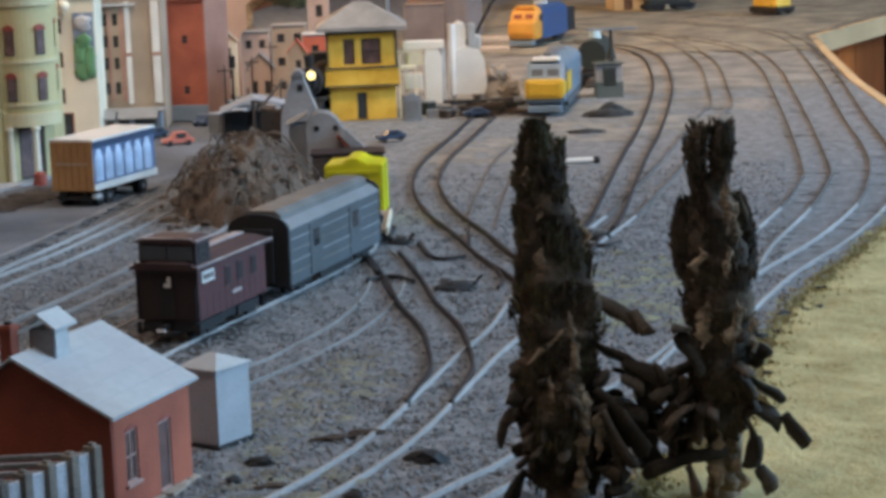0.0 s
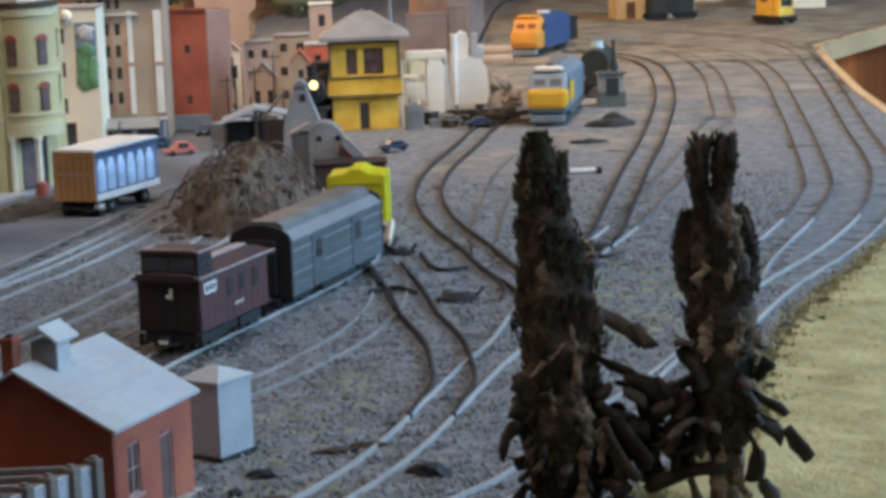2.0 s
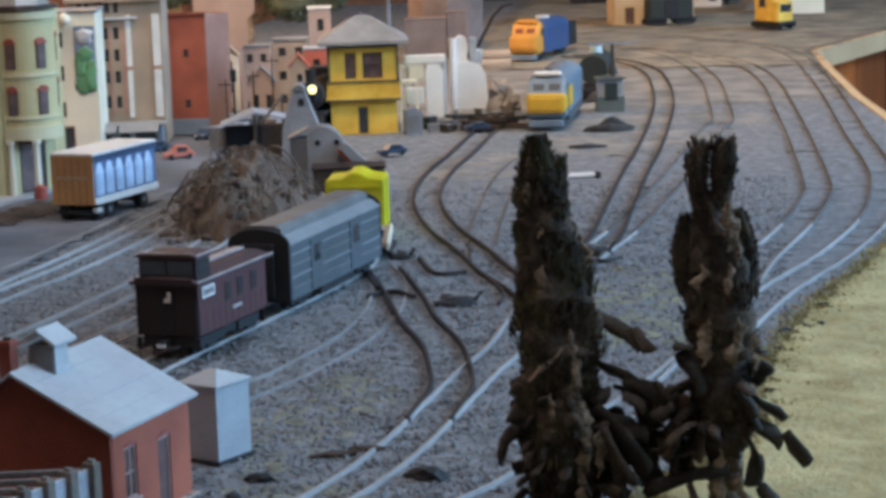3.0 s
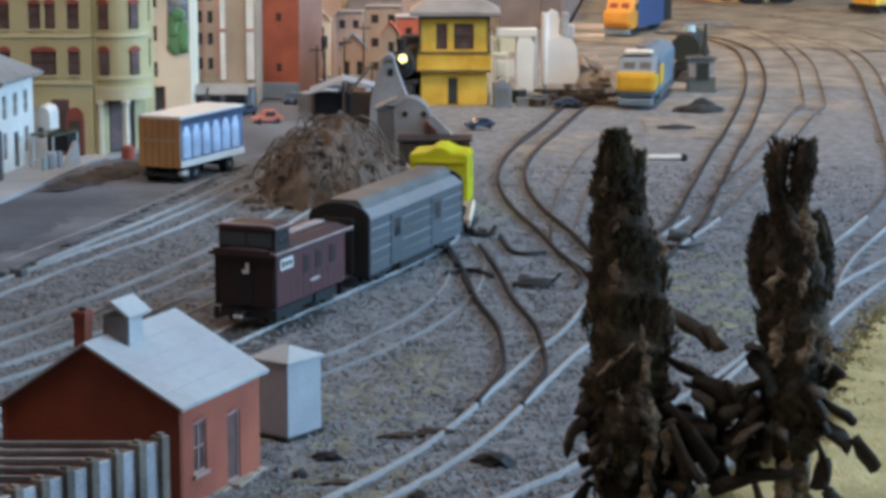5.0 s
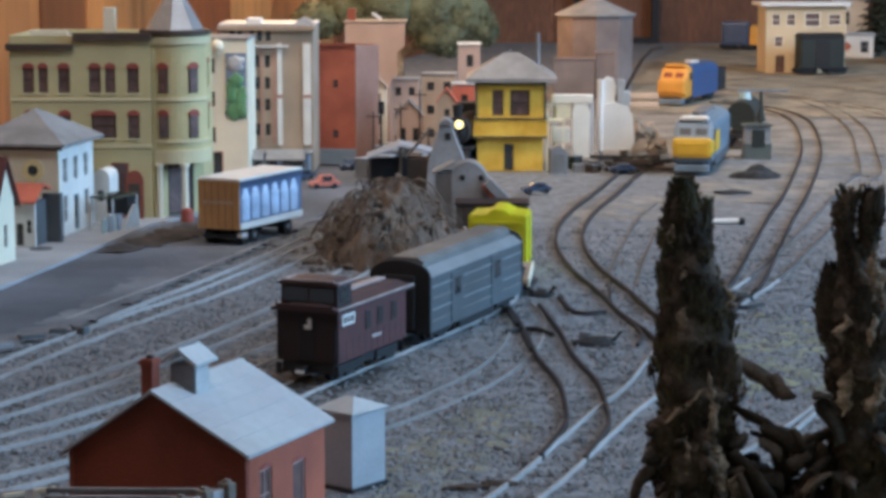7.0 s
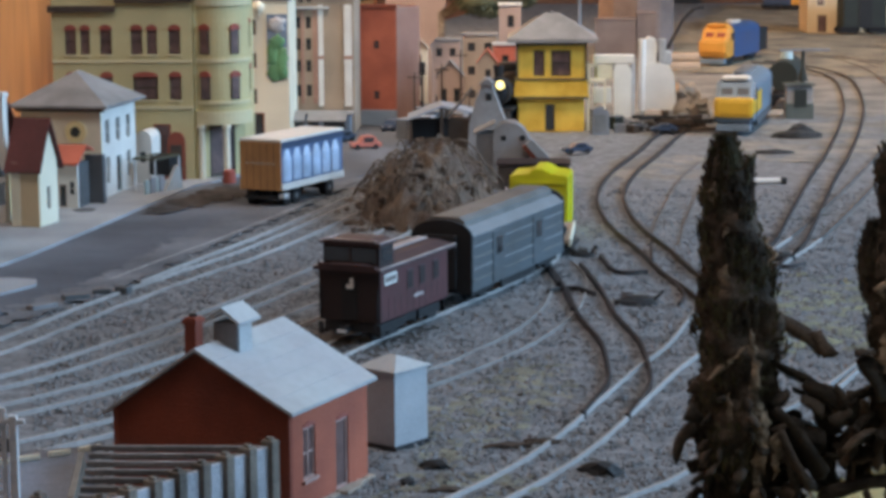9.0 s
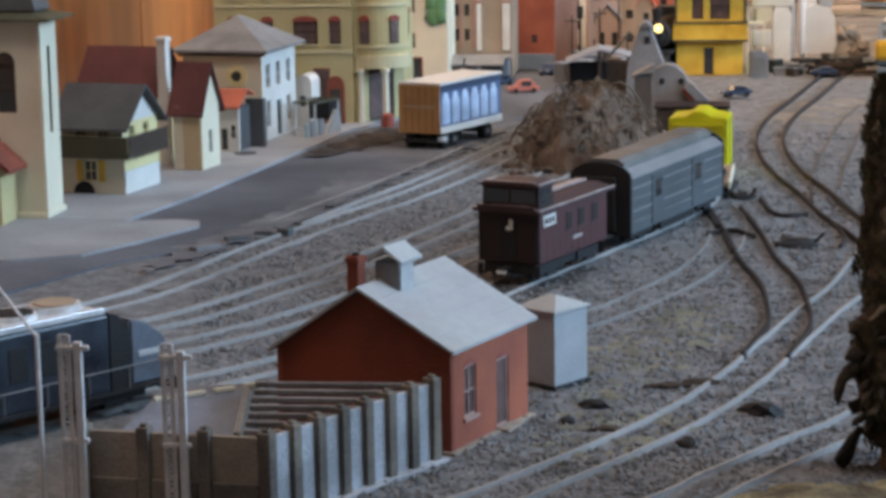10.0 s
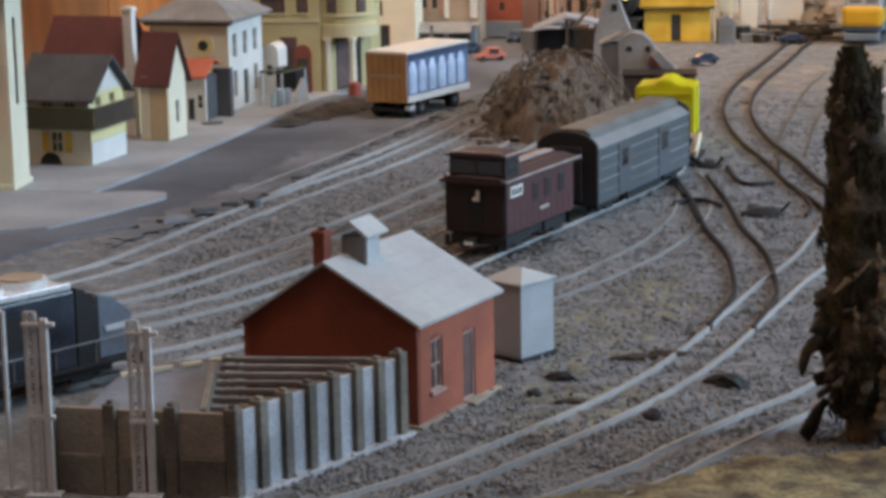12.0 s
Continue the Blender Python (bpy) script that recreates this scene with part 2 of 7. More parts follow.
PALEGREY = mat("pale_grey_metal", (0.52, 0.53, 0.54), 0.55, 0.2, 50, 0.2)
MIDGREY = mat("mid_grey_structure", (0.235, 0.24, 0.255), 0.75, 0.3, 40, 0.3)
NOSEGREY = mat("loco_nose_grey", (0.17, 0.205, 0.26), 0.45, 0.25, 60, 0.2)
EARTH = mat("mound_earth", (0.14, 0.105, 0.08), 1.0, 0.5, 45, 1.0, second=(0.075, 0.053, 0.042), grain=600)
TWIG = mat("dry_twig", (0.20, 0.16, 0.125), 0.95, 0.4, 90, 0.4, second=(0.08, 0.06, 0.048))
BARK = mat("tree_bark", (0.30, 0.22, 0.14), 0.95, 0.4, 120, 0.7, second=(0.12, 0.08, 0.05))
NEEDLES = mat("dark_foliage", (0.105, 0.084, 0.05), 0.97, 0.5, 90, 0.6, second=(0.036, 0.029, 0.02))
TORNBARK = mat("torn_bark", (0.40, 0.31, 0.22), 0.95, 0.5, 170, 1.0, second=(0.10, 0.075, 0.05))
PINE = mat("dark_pine", (0.045, 0.05, 0.026), 0.9, 0.4, 80, 0.5, second=(0.02, 0.022, 0.012))
MOSS = mat("moss_green_clump", (0.125, 0.11, 0.048), 0.97, 0.5, 90, 0.6, second=(0.055, 0.047, 0.024))
LEAVES = mat("big_leaf", (0.115, 0.082, 0.056), 0.97, 0.5, 90, 0.5, second=(0.042, 0.032, 0.024))
BUSHGREEN = mat("grey_green_foliage", (0.115, 0.125, 0.07), 0.95, 0.35, 30, 0.8, second=(0.10, 0.105, 0.06), grain=500)
AQUA = mat("pale_aqua_plastic", (0.42, 0.55, 0.58), 0.45, 0.15, 50, 0.1)
CORAL = mat("coral_paint", (0.60, 0.20, 0.15), 0.4, 0.1, 50, 0.1)
CARBLUE = mat("dark_blue_paint", (0.05, 0.075, 0.13), 0.35, 0.15, 50, 0.1)
MURALGREEN = mat("mural_green", (0.13, 0.30, 0.14), 0.7, 0.3, 40, 0.1)
MURALBLUE = mat("mural_blue", (0.22, 0.29, 0.40), 0.7, 0.3, 40, 0.1)
BLUEGREY = mat("blue_grey_storefront", (0.22, 0.27, 0.33), 0.6, 0.2, 40, 0.2)
BRIGHTWHITE = mat("bright_white_paint", (0.78, 0.77, 0.74), 0.6, 0.1, 40, 0.2)
PALESAND = mat("far_pale_sand", (0.34, 0.29, 0.205), 0.95, 0.45, 22, 0.8, second=(0.17, 0.142, 0.11), grain=500)
COAL = mat("coal_dust", (0.034, 0.035, 0.037), 0.95, 0.5, 120, 0.9, second=(0.014, 0.014, 0.015))
BOXGREEN = mat("dull_green_car", (0.022, 0.028, 0.024), 0.8, 0.25, 50, 0.2)
LAMPGLOW = glow("headlight_glow", (1.0, 0.80, 0.30), 2.2)
WALLGLOW = glow("wall_spot_glow", (1.0, 0.84, 0.64), 2.4)
FILLGLOW = glow("fill_lamp_glow", (1.0, 0.86, 0.68), 2.0)


# ---- building blocks: lengths in millimetres ----
def thing(name, x, y, z=0.0, turn=0.0, label="", category="", group="", kind=""):
    ob = new(name)
    ob.empty_display_size = 0.01
    ob.matrix_basis = pose(x * MM, y * MM, z * MM, 0, 0, turn)
    return tagged(ob, label, category, group, kind)


def part(name, bm, material, parent=None, label="", smooth=False):
    me = bpy.data.meshes.new(name)
    bmesh.ops.scale(bm, vec=(MM, MM, MM), verts=bm.verts)
    if smooth:
        for f in bm.faces:
            f.smooth = True
    bm.to_mesh(me)
    bm.free()
    me.materials.append(material)
    ob = new(name, me)
    if parent:
        ob.parent = parent
    if label:
        ob["label"] = label
    return ob


def B():
    return bmesh.new()


def box(bm, x0, x1, y0, y1, z0, z1, bevel=0.0, m=None):
    r = bmesh.ops.create_cube(bm, size=1)
    vs = r["verts"]
    for v in vs:
        v.co = Vector(((x0 + x1) / 2 + v.co.x * (x1 - x0), (y0 + y1) / 2 + v.co.y * (y1 - y0), (z0 + z1) / 2 + v.co.z * (z1 - z0)))
    if m:
        for v in vs:
            v.co = m @ v.co
    if bevel:
        es = {e for v in vs for e in v.link_edges}
        bmesh.ops.bevel(bm, geom=list(es), offset=bevel, segments=2, profile=0.6, affect="EDGES")
    return bm


def cyl(bm, x, y, z0, z1, r0, r1=None, n=20, m=None):
    r1 = r0 if r1 is None else r1
    r = bmesh.ops.create_cone(bm, cap_ends=True, segments=n, radius1=r0, radius2=r1, depth=z1 - z0)
    for v in r["verts"]:
        v.co += Vector((x, y, (z0 + z1) / 2))
        if m:
            v.co = m @ v.co
    return bm


def ball(bm, x, y, z, rx, ry, rz, sub=2, rough=0.0, seed=0, m=None):
    r = bmesh.ops.create_icosphere(bm, subdivisions=sub, radius=1)
    for v in r["verts"]:
        k = 1 + rough * noise.noise(v.co * 2.2 + Vector((seed * 3.1, seed, 0)))
        v.co = Vector((x + v.co.x * rx * k, y + v.co.y * ry * k, z + v.co.z * rz * k))
        if m:
            v.co = m @ v.co
    return bm


def rod(bm, p, q, r0, r1=None, n=6):
    """A round rod from p to q."""
    p, q = Vector(p), Vector(q)
    d = q - p
    m = Matrix.Translation((p + q) / 2) @ d.to_track_quat("Z", "Y").to_matrix().to_4x4()
    bmesh.ops.create_cone(bm, cap_ends=True, segments=n, radius1=r0, radius2=r0 if r1 is None else r1, depth=d.length, matrix=m)
    return bm


def prism(bm, pts, a, b, axis="y"):
    """Extrudes a closed outline (x, z for axis y; y, z for axis x; x, y for axis z) from a to b."""
    def put(p, k):
        return {"y": (p[0], k, p[1]), "x": (k, p[0], p[1]), "z": (p[0], p[1], k)}[axis]
    va = [bm.verts.new(put(p, a)) for p in pts]
    vb = [bm.verts.new(put(p, b)) for p in pts]
    n = len(pts)
    bm.faces.new(va)
    bm.faces.new(vb[::-1])
    for i in range(n):
        bm.faces.new((va[i], vb[i], vb[(i + 1) % n], va[(i + 1) % n]))
    bmesh.ops.recalc_face_normals(bm, faces=bm.faces[:])
    return bm


def hip(bm, x0, x1, y0, y1, z0, z1, ridge=0.0, along="x", thick=1.2):
    """A hipped roof with a small eaves face; ridge is the ridge's length."""
    cx, cy = (x0 + x1) / 2, (y0 + y1) / 2
    e = [bm.verts.new(c) for c in ((x0, y0, z0), (x1, y0, z0), (x1, y1, z0), (x0, y1, z0))]
    u = [bm.verts.new(c) for c in ((x0, y0, z0 + thick), (x1, y0, z0 + thick), (x1, y1, z0 + thick), (x0, y1, z0 + thick))]
    bm.faces.new(e[::-1])
    for i in range(4):
        bm.faces.new((e[i], e[(i + 1) % 4], u[(i + 1) % 4], u[i]))
    h = max(ridge, 0.2) / 2
    if along == "x":
        a, b = bm.verts.new((cx - h, cy, z1)), bm.verts.new((cx + h, cy, z1))
        for f in ((u[0], u[1], b, a), (u[1], u[2], b), (u[2], u[3], a, b), (u[3], u[0], a)):
            bm.faces.new(f)
    else:
        a, b = bm.verts.new((cx, cy - h, z1)), bm.verts.new((cx, cy + h, z1))
        for f in ((u[0], u[1], a), (u[1], u[2], b, a), (u[2], u[3], b), (u[3], u[0], a, b)):
            bm.faces.new(f)
    return bm


def wall_panel(bm, length, height, thick, holes, x0=0.0):
    """A wall along x with its outer face at y = 0; holes (x, z, w, h) go right through."""
    xs = sorted({x0, length, *[h[0] for h in holes], *[h[0] + h[2] for h in holes]})
    zs = sorted({0.0, height, *[h[1] for h in holes], *[h[1] + h[3] for h in holes]})
    xs = [x for x in xs if x0 <= x <= length]
    zs = [z for z in zs if 0 <= z <= height]

    def solid(i, k):
        if i < 0 or k < 0 or i >= len(xs) - 1 or k >= len(zs) - 1:
            return False
        cx, cz = (xs[i] + xs[i + 1]) / 2, (zs[k] + zs[k + 1]) / 2
        return not any(h[0] < cx < h[0] + h[2] and h[1] < cz < h[1] + h[3] for h in holes)
    made = {}

    def v(x, y, z):
        key = (round(x, 4), round(y, 4), round(z, 4))
        if key not in made:
            made[key] = bm.verts.new(key)
        return made[key]
    for i in range(len(xs) - 1):
        for k in range(len(zs) - 1):
            if not solid(i, k):
                continue
            a, b, c, d = xs[i], xs[i + 1], zs[k], zs[k + 1]
            bm.faces.new((v(a, 0, c), v(b, 0, c), v(b, 0, d), v(a, 0, d)))
            bm.faces.new((v(a, thick, c), v(a, thick, d), v(b, thick, d), v(b, thick, c)))
            if not solid(i - 1, k):
                bm.faces.new((v(a, 0, c), v(a, 0, d), v(a, thick, d), v(a, thick, c)))
            if not solid(i + 1, k):
                bm.faces.new((v(b, 0, c), v(b, thick, c), v(b, thick, d), v(b, 0, d)))
            if not solid(i, k - 1):
                bm.faces.new((v(a, 0, c), v(a, thick, c), v(b, thick, c), v(b, 0, c)))
            if not solid(i, k + 1):
                bm.faces.new((v(a, 0, d), v(b, 0, d), v(b, thick, d), v(a, thick, d)))
    return bm


def placed(bm, m):
    bmesh.ops.transform(bm, matrix=m, verts=bm.verts)
    return bm


def window_part(root, m, hole, frame_mat, pane_mat, lintel=None, sill=None, bars=1, arch=False, name="window"):
    """A window in a hole of a wall: frame, bars and a dark pane, with a lintel and a sill where the wall has them."""
    x, z, w, h = hole[:4]
    bm = B()
    f = max(0.5, min(w, h) * 0.09)
    box(bm, x, x + f, 0.5, 1.5, z, z + h)
    box(bm, x + w - f, x + w, 0.5, 1.5, z, z + h)
    box(bm, x + f, x + w - f, 0.5, 1.5, z, z + f)
    box(bm, x + f, x + w - f, 0.5, 1.5, z + h - f, z + h)
    if bars:
        box(bm, x + f, x + w - f, 0.6, 1.4, z + h / 2 - f * 0.4, z + h / 2 + f * 0.4)
    if bars > 1:
        box(bm, x + w / 2 - f * 0.4, x + w / 2 + f * 0.4, 0.6, 1.4, z + f, z + h - f)
    win = part(name, placed(bm, m), frame_mat, root)
    part("pane", placed(box(B(), x + f * 0.6, x + w - f * 0.6, 1.0, 1.3, z + f * 0.6, z + h - f * 0.6), m), pane_mat, win, "dark window pane")
    if lintel:
        bm = B()
        if arch:
            pts = [(x - 0.5, z + h - 1.2)] + [(x + w / 2 - (w / 2 + 0.5) * math.cos(math.pi * k / 8), z + h - 1.0 + 3.6 * math.sin(math.pi * k / 8)) for k in range(9)] + [(x + w + 0.5, z + h - 1.2)]
            prism(bm, pts, -0.7, 0.45)
        else:
            box(bm, x - 0.8, x + w + 0.8, -0.7, 0.45, z + h - 0.6, z + h + 1.4)
        part("lintel", placed(bm, m), lintel, win)
    if sill:
        part("sill", placed(box(B(), x - 0.6, x + w + 0.6, -1.0, 0.45, z - 1.0, z + 0.1), m), sill, win)
    return win


def shell(root, foot, height, wall_mat, holes=None, thick=2.0, frame_mat=None, pane_mat=None, z=0.0, lintel=None, sill=None, bars=1, arch=False, side_mats=None):
    """Walls round a footprint (anticlockwise), each a part of its own, with its windows."""
    holes = holes or {}
    n = len(foot)
    for i in range(n):
        p, q = Vector((*foot[i], 0)), Vector((*foot[(i + 1) % n], 0))
        d = q - p
        m = Matrix.Translation((p.x, p.y, z)) @ Matrix.Rotation(math.atan2(d.y, d.x), 4, "Z")
        hs = holes.get(i, [])
        part("wall", placed(wall_panel(B(), d.length, height, thick, [h[:4] for h in hs], x0=thick), m), (side_mats or {}).get(i, wall_mat), root)
        for h in hs:
            door = len(h) > 4
            window_part(root, m, h, h[4] if door else (frame_mat or WHITE), pane_mat or GLASS, None if door else lintel, None if door else sill, 0 if door else bars, arch, "door" if door else "window")


def gable_roof(root, x0, x1, y0, y1, z0, z1, material, over=2.0, thick=1.4, ridge="x", name="roof"):
    """Two sloping slabs, each a part."""
    def slab(a, b, s0, s1):
        bm = B()
        if ridge == "x":
            vs = [(x0 - over, a, s0), (x1 + over, a, s0), (x1 + over, b, s1), (x0 - over, b, s1)]
        else:
            vs = [(a, y0 - over, s0), (b, y0 - over, s1), (b, y1 + over, s1), (a, y1 + over, s0)]
        lo = [bm.verts.new(v) for v in vs]
        hi = [bm.verts.new((v[0], v[1], v[2] + thick)) for v in vs]
        bm.faces.new(lo)
        bm.faces.new(hi)
        for i in range(4):
            bm.faces.new((lo[i], lo[(i + 1) % 4], hi[(i + 1) % 4], hi[i]))
        bmesh.ops.recalc_face_normals(bm, faces=bm.faces[:])
        part(name, bm, material, root)
    if ridge == "x":
        c = (y0 + y1) / 2
        k = (z1 - z0) / (c - y0) * over
        slab(y0 - over, c, z0 - k, z1)
        slab(y1 + over, c, z0 - k, z1)
    else:
        c = (x0 + x1) / 2
        k = (z1 - z0) / (c - x0) * over
        slab(x0 - over, c, z0 - k, z1)
        slab(x1 + over, c, z0 - k, z1)


def glide(pts, step=4.0):
    """A smooth line through points (Catmull-Rom), with points about one step apart."""
    P = [Vector((p[0], p[1], p[2] if len(p) > 2 else 0.0)) for p in pts]
    P = [2 * P[0] - P[1]] + P + [2 * P[-1] - P[-2]]
    out = []
    for i in range(1, len(P) - 2):
        a, b, c, d = P[i - 1:i + 3]
        n = max(2, int((c - b).length / step))
        for k in range(n):
            t = k / n
            out.append(0.5 * ((2 * b) + (c - a) * t + (2 * a - 5 * b + 4 * c - d) * t * t + (3 * b - a - 3 * c + d) * t ** 3))
    out.append(P[-2].copy())
    return out


def sideways(line):
    out = []
    for i in range(len(line)):
        d = line[min(i + 1, len(line) - 1)] - line[max(i - 1, 0)]
        out.append(Vector((-d.y, d.x, 0)).normalized())
    return out


def sweep(bm, line, w, z0, z1, offset=0.0):
    """A bar of width w along a line, shifted sideways."""
    nn = sideways(line)
    rings = []
    for p, s in zip(line, nn):
        c = p + s * offset
        rings.append([bm.verts.new((c.x + s.x * k * w / 2, c.y + s.y * k * w / 2, c.z + h)) for k, h in ((-1, z0), (1, z0), (0.75, z1), (-0.75, z1))])
    for a, b in zip(rings, rings[1:]):
        for i in range(4):
            bm.faces.new((a[i], a[(i + 1) % 4], b[(i + 1) % 4], b[i]))
    bm.faces.new(rings[0])
    bm.faces.new(rings[-1][::-1])
    bmesh.ops.recalc_face_normals(bm, faces=bm.faces[:])
    return bm


def sheet(bm, pts, z0, z1):
    return prism(bm, pts, z0, z1, "z")


# ---- room ----
wall_n = thing("wall_north", 0, 3850, 0, label="wall of wide dark stained wooden panels", category="wall", kind="structure")
part("backing", box(B(), -1700, 2500, 24, 60, -900, 1500), DARKWOOD, wall_n)
rnd = random.Random(4)
x = -1700.0
k = 0
while x < 2500:
    w = rnd.uniform(300, 420)
    part("board", box(B(), x + 0.6, x + w - 0.6, rnd.uniform(0, 2), 22, -900, 1500, 1.0), BOARD, wall_n)
    x += w
    k += 1
# Unseen wall, kept dark to hold down light bounced onto the train.
w = part("wall_south", box(B(), -1740, 2540, -1640, -1600, -900, 1500), DARKWOOD)
tagged(w, "unseen plain dark wooden wall", "wall", kind="structure")
# the west wall runs slantwise behind the village, in boards of many browns
WEST_A, WEST_B = Vector((-975, -1600, 0)), Vector((-80, 3850, 0))
WEST_WAY = (WEST_B - WEST_A).normalized()
WEST_OUT = Vector((WEST_WAY.y, -WEST_WAY.x, 0))
wall_w = thing("wall_west", WEST_A.x, WEST_A.y, 0, math.degrees(math.atan2(WEST_WAY.y, WEST_WAY.x)), "wall of orange-brown vertical wooden boards", "wall", kind="structure")
run, full = 0.0, (WEST_B - WEST_A).length
part("backing", box(B(), 0, full, 24, 60, -900, 1500), DARKWOOD, wall_w)
tones = {16: DARKBOARD, 19: DARKBOARD, 20: PALEBOARD, 21: WESTBOARD, 22: PALEBOARD, 23: DARKBOARD, 24: PALEBOARD, 25: DARKBOARD}
ends = [f * 3582 / 16 for f in range(1, 17)] + [3696, 3840, 3977, 4161, 4330, 4490, 4650, 4874, 5092, full]
for i, stop in enumerate(ends):
    part("board", box(B(), run + 1, stop - 1, rnd.uniform(0, 3), 22, -900, 1500, 1.0), tones.get(i, WESTBOARD), wall_w)
    run = stop
east = part("wall_east", placed(wall_panel(B(), 5510, 2400, 40, [(1980, 1350, 1760, 1000)]), Matrix.Translation((2540, -1600, -900)) @ Matrix.Rotation(math.pi / 2, 4, "Z")), PLASTER)
tagged(east, "plain pale plaster wall with a window opening", "wall", kind="structure")
tagged(part("ceiling", box(B(), -1740, 2540, -1640, 3910, 1500, 1540), PLASTER), "plain pale plaster ceiling", "ceiling", kind="structure")
tagged(part("floor", box(B(), -1740, 2540, -1640, 3910, -940, -900), FLOORING), "dark wooden floor boards", "floor", kind="structure")
# Unseen fixtures, added where the fill lights hang.
for nm, y, n in (("unseen_fill_lamp", 1400, 1200), ("unseen_fill_lamp", 500, 1200)):
    root = thing(nm, 0, y, 1500, label="unseen long ceiling lamp added to carry the fill light", category="lamp")
    part("housing", box(B(), -n / 2 - 20, n / 2 + 20, -60, 60, -40, 0, 6), WHITE, root)
    part("cover", box(B(), -n / 2, n / 2, -50, 50, -55, -40.5, 4), FILLGLOW, root)

# ---- ground of the layout ----
EDGE = [(620, -300), (500, 900), (425, 1480), (425, 1776), (444, 2000), (481, 2300), (511, 2521), (700, 2860), (2480, 3700)]
OUTLINE = [(-755, -300)] + EDGE + [(2480, 3848), (-76, 3848)]


def inside(px, py, poly):
    hit = False
    for i in range(len(poly)):
        (x1, y1), (x2, y2) = poly[i], poly[i - 1]
        if (y1 > py) != (y2 > py) and px < (x2 - x1) * (py - y1) / (y2 - y1) + x1:
            hit = not hit
    return hit


bm = B()
sheet(bm, OUTLINE, -18, -1.6)
tagged(part("ground", bm, BALLAST), "grey ballast ground of the model railway layout", "ground", kind="structure")


def bumpy(pts, z, amp, cell, seed, freq=0.05, ragged=0.0):
    """A slightly uneven sheet inside an outline, with a rim going down."""
    xs, ys = [p[0] for p in pts], [p[1] for p in pts]
    bm = B()
    grid = {}
    nx, ny = int((max(xs) - min(xs)) / cell) + 1, int((max(ys) - min(ys)) / cell) + 1
    for i in range(nx + 1):
        for j in range(ny + 1):
            px, py = min(xs) + i * cell, min(ys) + j * cell
            grid[i, j] = (px, py)
    verts = {}

    def v(i, j):
        if (i, j) not in verts:
            px, py = grid[i, j]
            h = noise.noise(Vector((px * freq, py * freq, seed))) + 0.5 * noise.noise(Vector((px * freq * 4, py * freq * 4, seed + 9)))
            verts[i, j] = bm.verts.new((px, py, z + amp * h))
        return verts[i, j]
    for i in range(nx):
        for j in range(ny):
            gx, gy = grid[i, j][0] + cell / 2, grid[i, j][1] + cell / 2
            wob = Vector((gx * 0.11, gy * 0.11, seed * 5))
            if inside(gx + 7 * ragged * noise.noise(wob) + 3 * ragged * noise.noise(wob * 4), gy + 9 * ragged * noise.noise(wob + Vector((7, 3, 1))) + 4 * ragged * noise.noise(wob * 4.3), pts):
                bm.faces.new((v(i, j), v(i + 1, j), v(i + 1, j + 1), v(i, j + 1)))
    return bm


YARD = [(-420, 560), (190, 560), (330, 1250), (430, 1776), (440, 2000), (-420, 2000)]
tagged(part("ballast_bed", bumpy(YARD, -0.3, 0.9, 7, 2.0), BALLAST, smooth=True), "uneven grey ballast bed of the rail yard", "ballast", kind="stuff")
FAR_SAND = [(-60, 1930), (435, 1990), (478, 2300), (508, 2521), (690, 2850), (900, 3300), (120, 3300), (40, 2500)]
tagged(part("sandy_ground", bumpy(FAR_SAND, 0.1, 0.8, 7, 5.0, 0.05, 3.0), SAND, smooth=True), "pale sandy ground at the far end of the yard", "ground", kind="structure")
FAR_PALE = [(130, 2430), (474, 2330), (504, 2521), (690, 2855), (900, 3300), (1050, 3760), (300, 3760), (180, 3000)]
tagged(part("sandy_ground", bumpy(FAR_PALE, 1.0, 0.8, 8, 6.0, 0.04, 4.0), PALESAND, smooth=True), "pale tan ground round the yard office", "ground", kind="structure")
MEADOW = [(72, 560), (88, 690), (96, 738), (124, 766), (148, 830), (170, 925), (200, 1011), (236, 1091), (280, 1190), (345, 1330), (415, 1450), (500, 890), (540, 560)]
tagged(part("grass_mat", bumpy(MEADOW, 1.2, 1.1, 1.35, 3.0, 0.07, 0.6), GRASS, smooth=True), "short straw-coloured grass mat", "grass", kind="stuff")
FRONT = [(-90, 600), (-15, 640), (20, 667), (60, 680), (110, 690), (125, 640), (110, 560), (-90, 560)]
tagged(part("dirt_bank", bumpy(FRONT, 2.0, 1.6, 2.4, 7.0, 0.05, 0.6), DIRT, smooth=True), "rough brown dirt bank along the layout rim", "dirt", kind="stuff")
# Dark sheet drawn in for the shadow below and left of the train.
TRAIN_SHADOW = [(-132, 868), (-112, 868), (-86, 930), (-64, 985), (-40, 1040), (-62, 1050), (-98, 985), (-122, 920)]
tagged(part("train_shadow_sheet", bumpy(TRAIN_SHADOW, 0.0, 0.8, 2.4, 15.0, 0.08, 1.4), SHADOWBALLAST, smooth=True), "dark ballast sheet drawn as the shadow under the train", "ballast", kind="stuff")
SCRUBS = [(-62, 700), (-20, 800), (12, 880), (10, 960), (-20, 930), (-50, 850), (-48, 780)]
tagged(part("scrub_patch", bumpy(SCRUBS, -0.3, 1.6, 2.2, 11.0, 0.16, 1.6), SCRUB, smooth=True), "dull olive scrub between the tracks", "scrub", kind="stuff")
SCRUB2 = [(100, 985), (128, 960), (160, 1010), (170, 1120), (140, 1170), (112, 1120)]
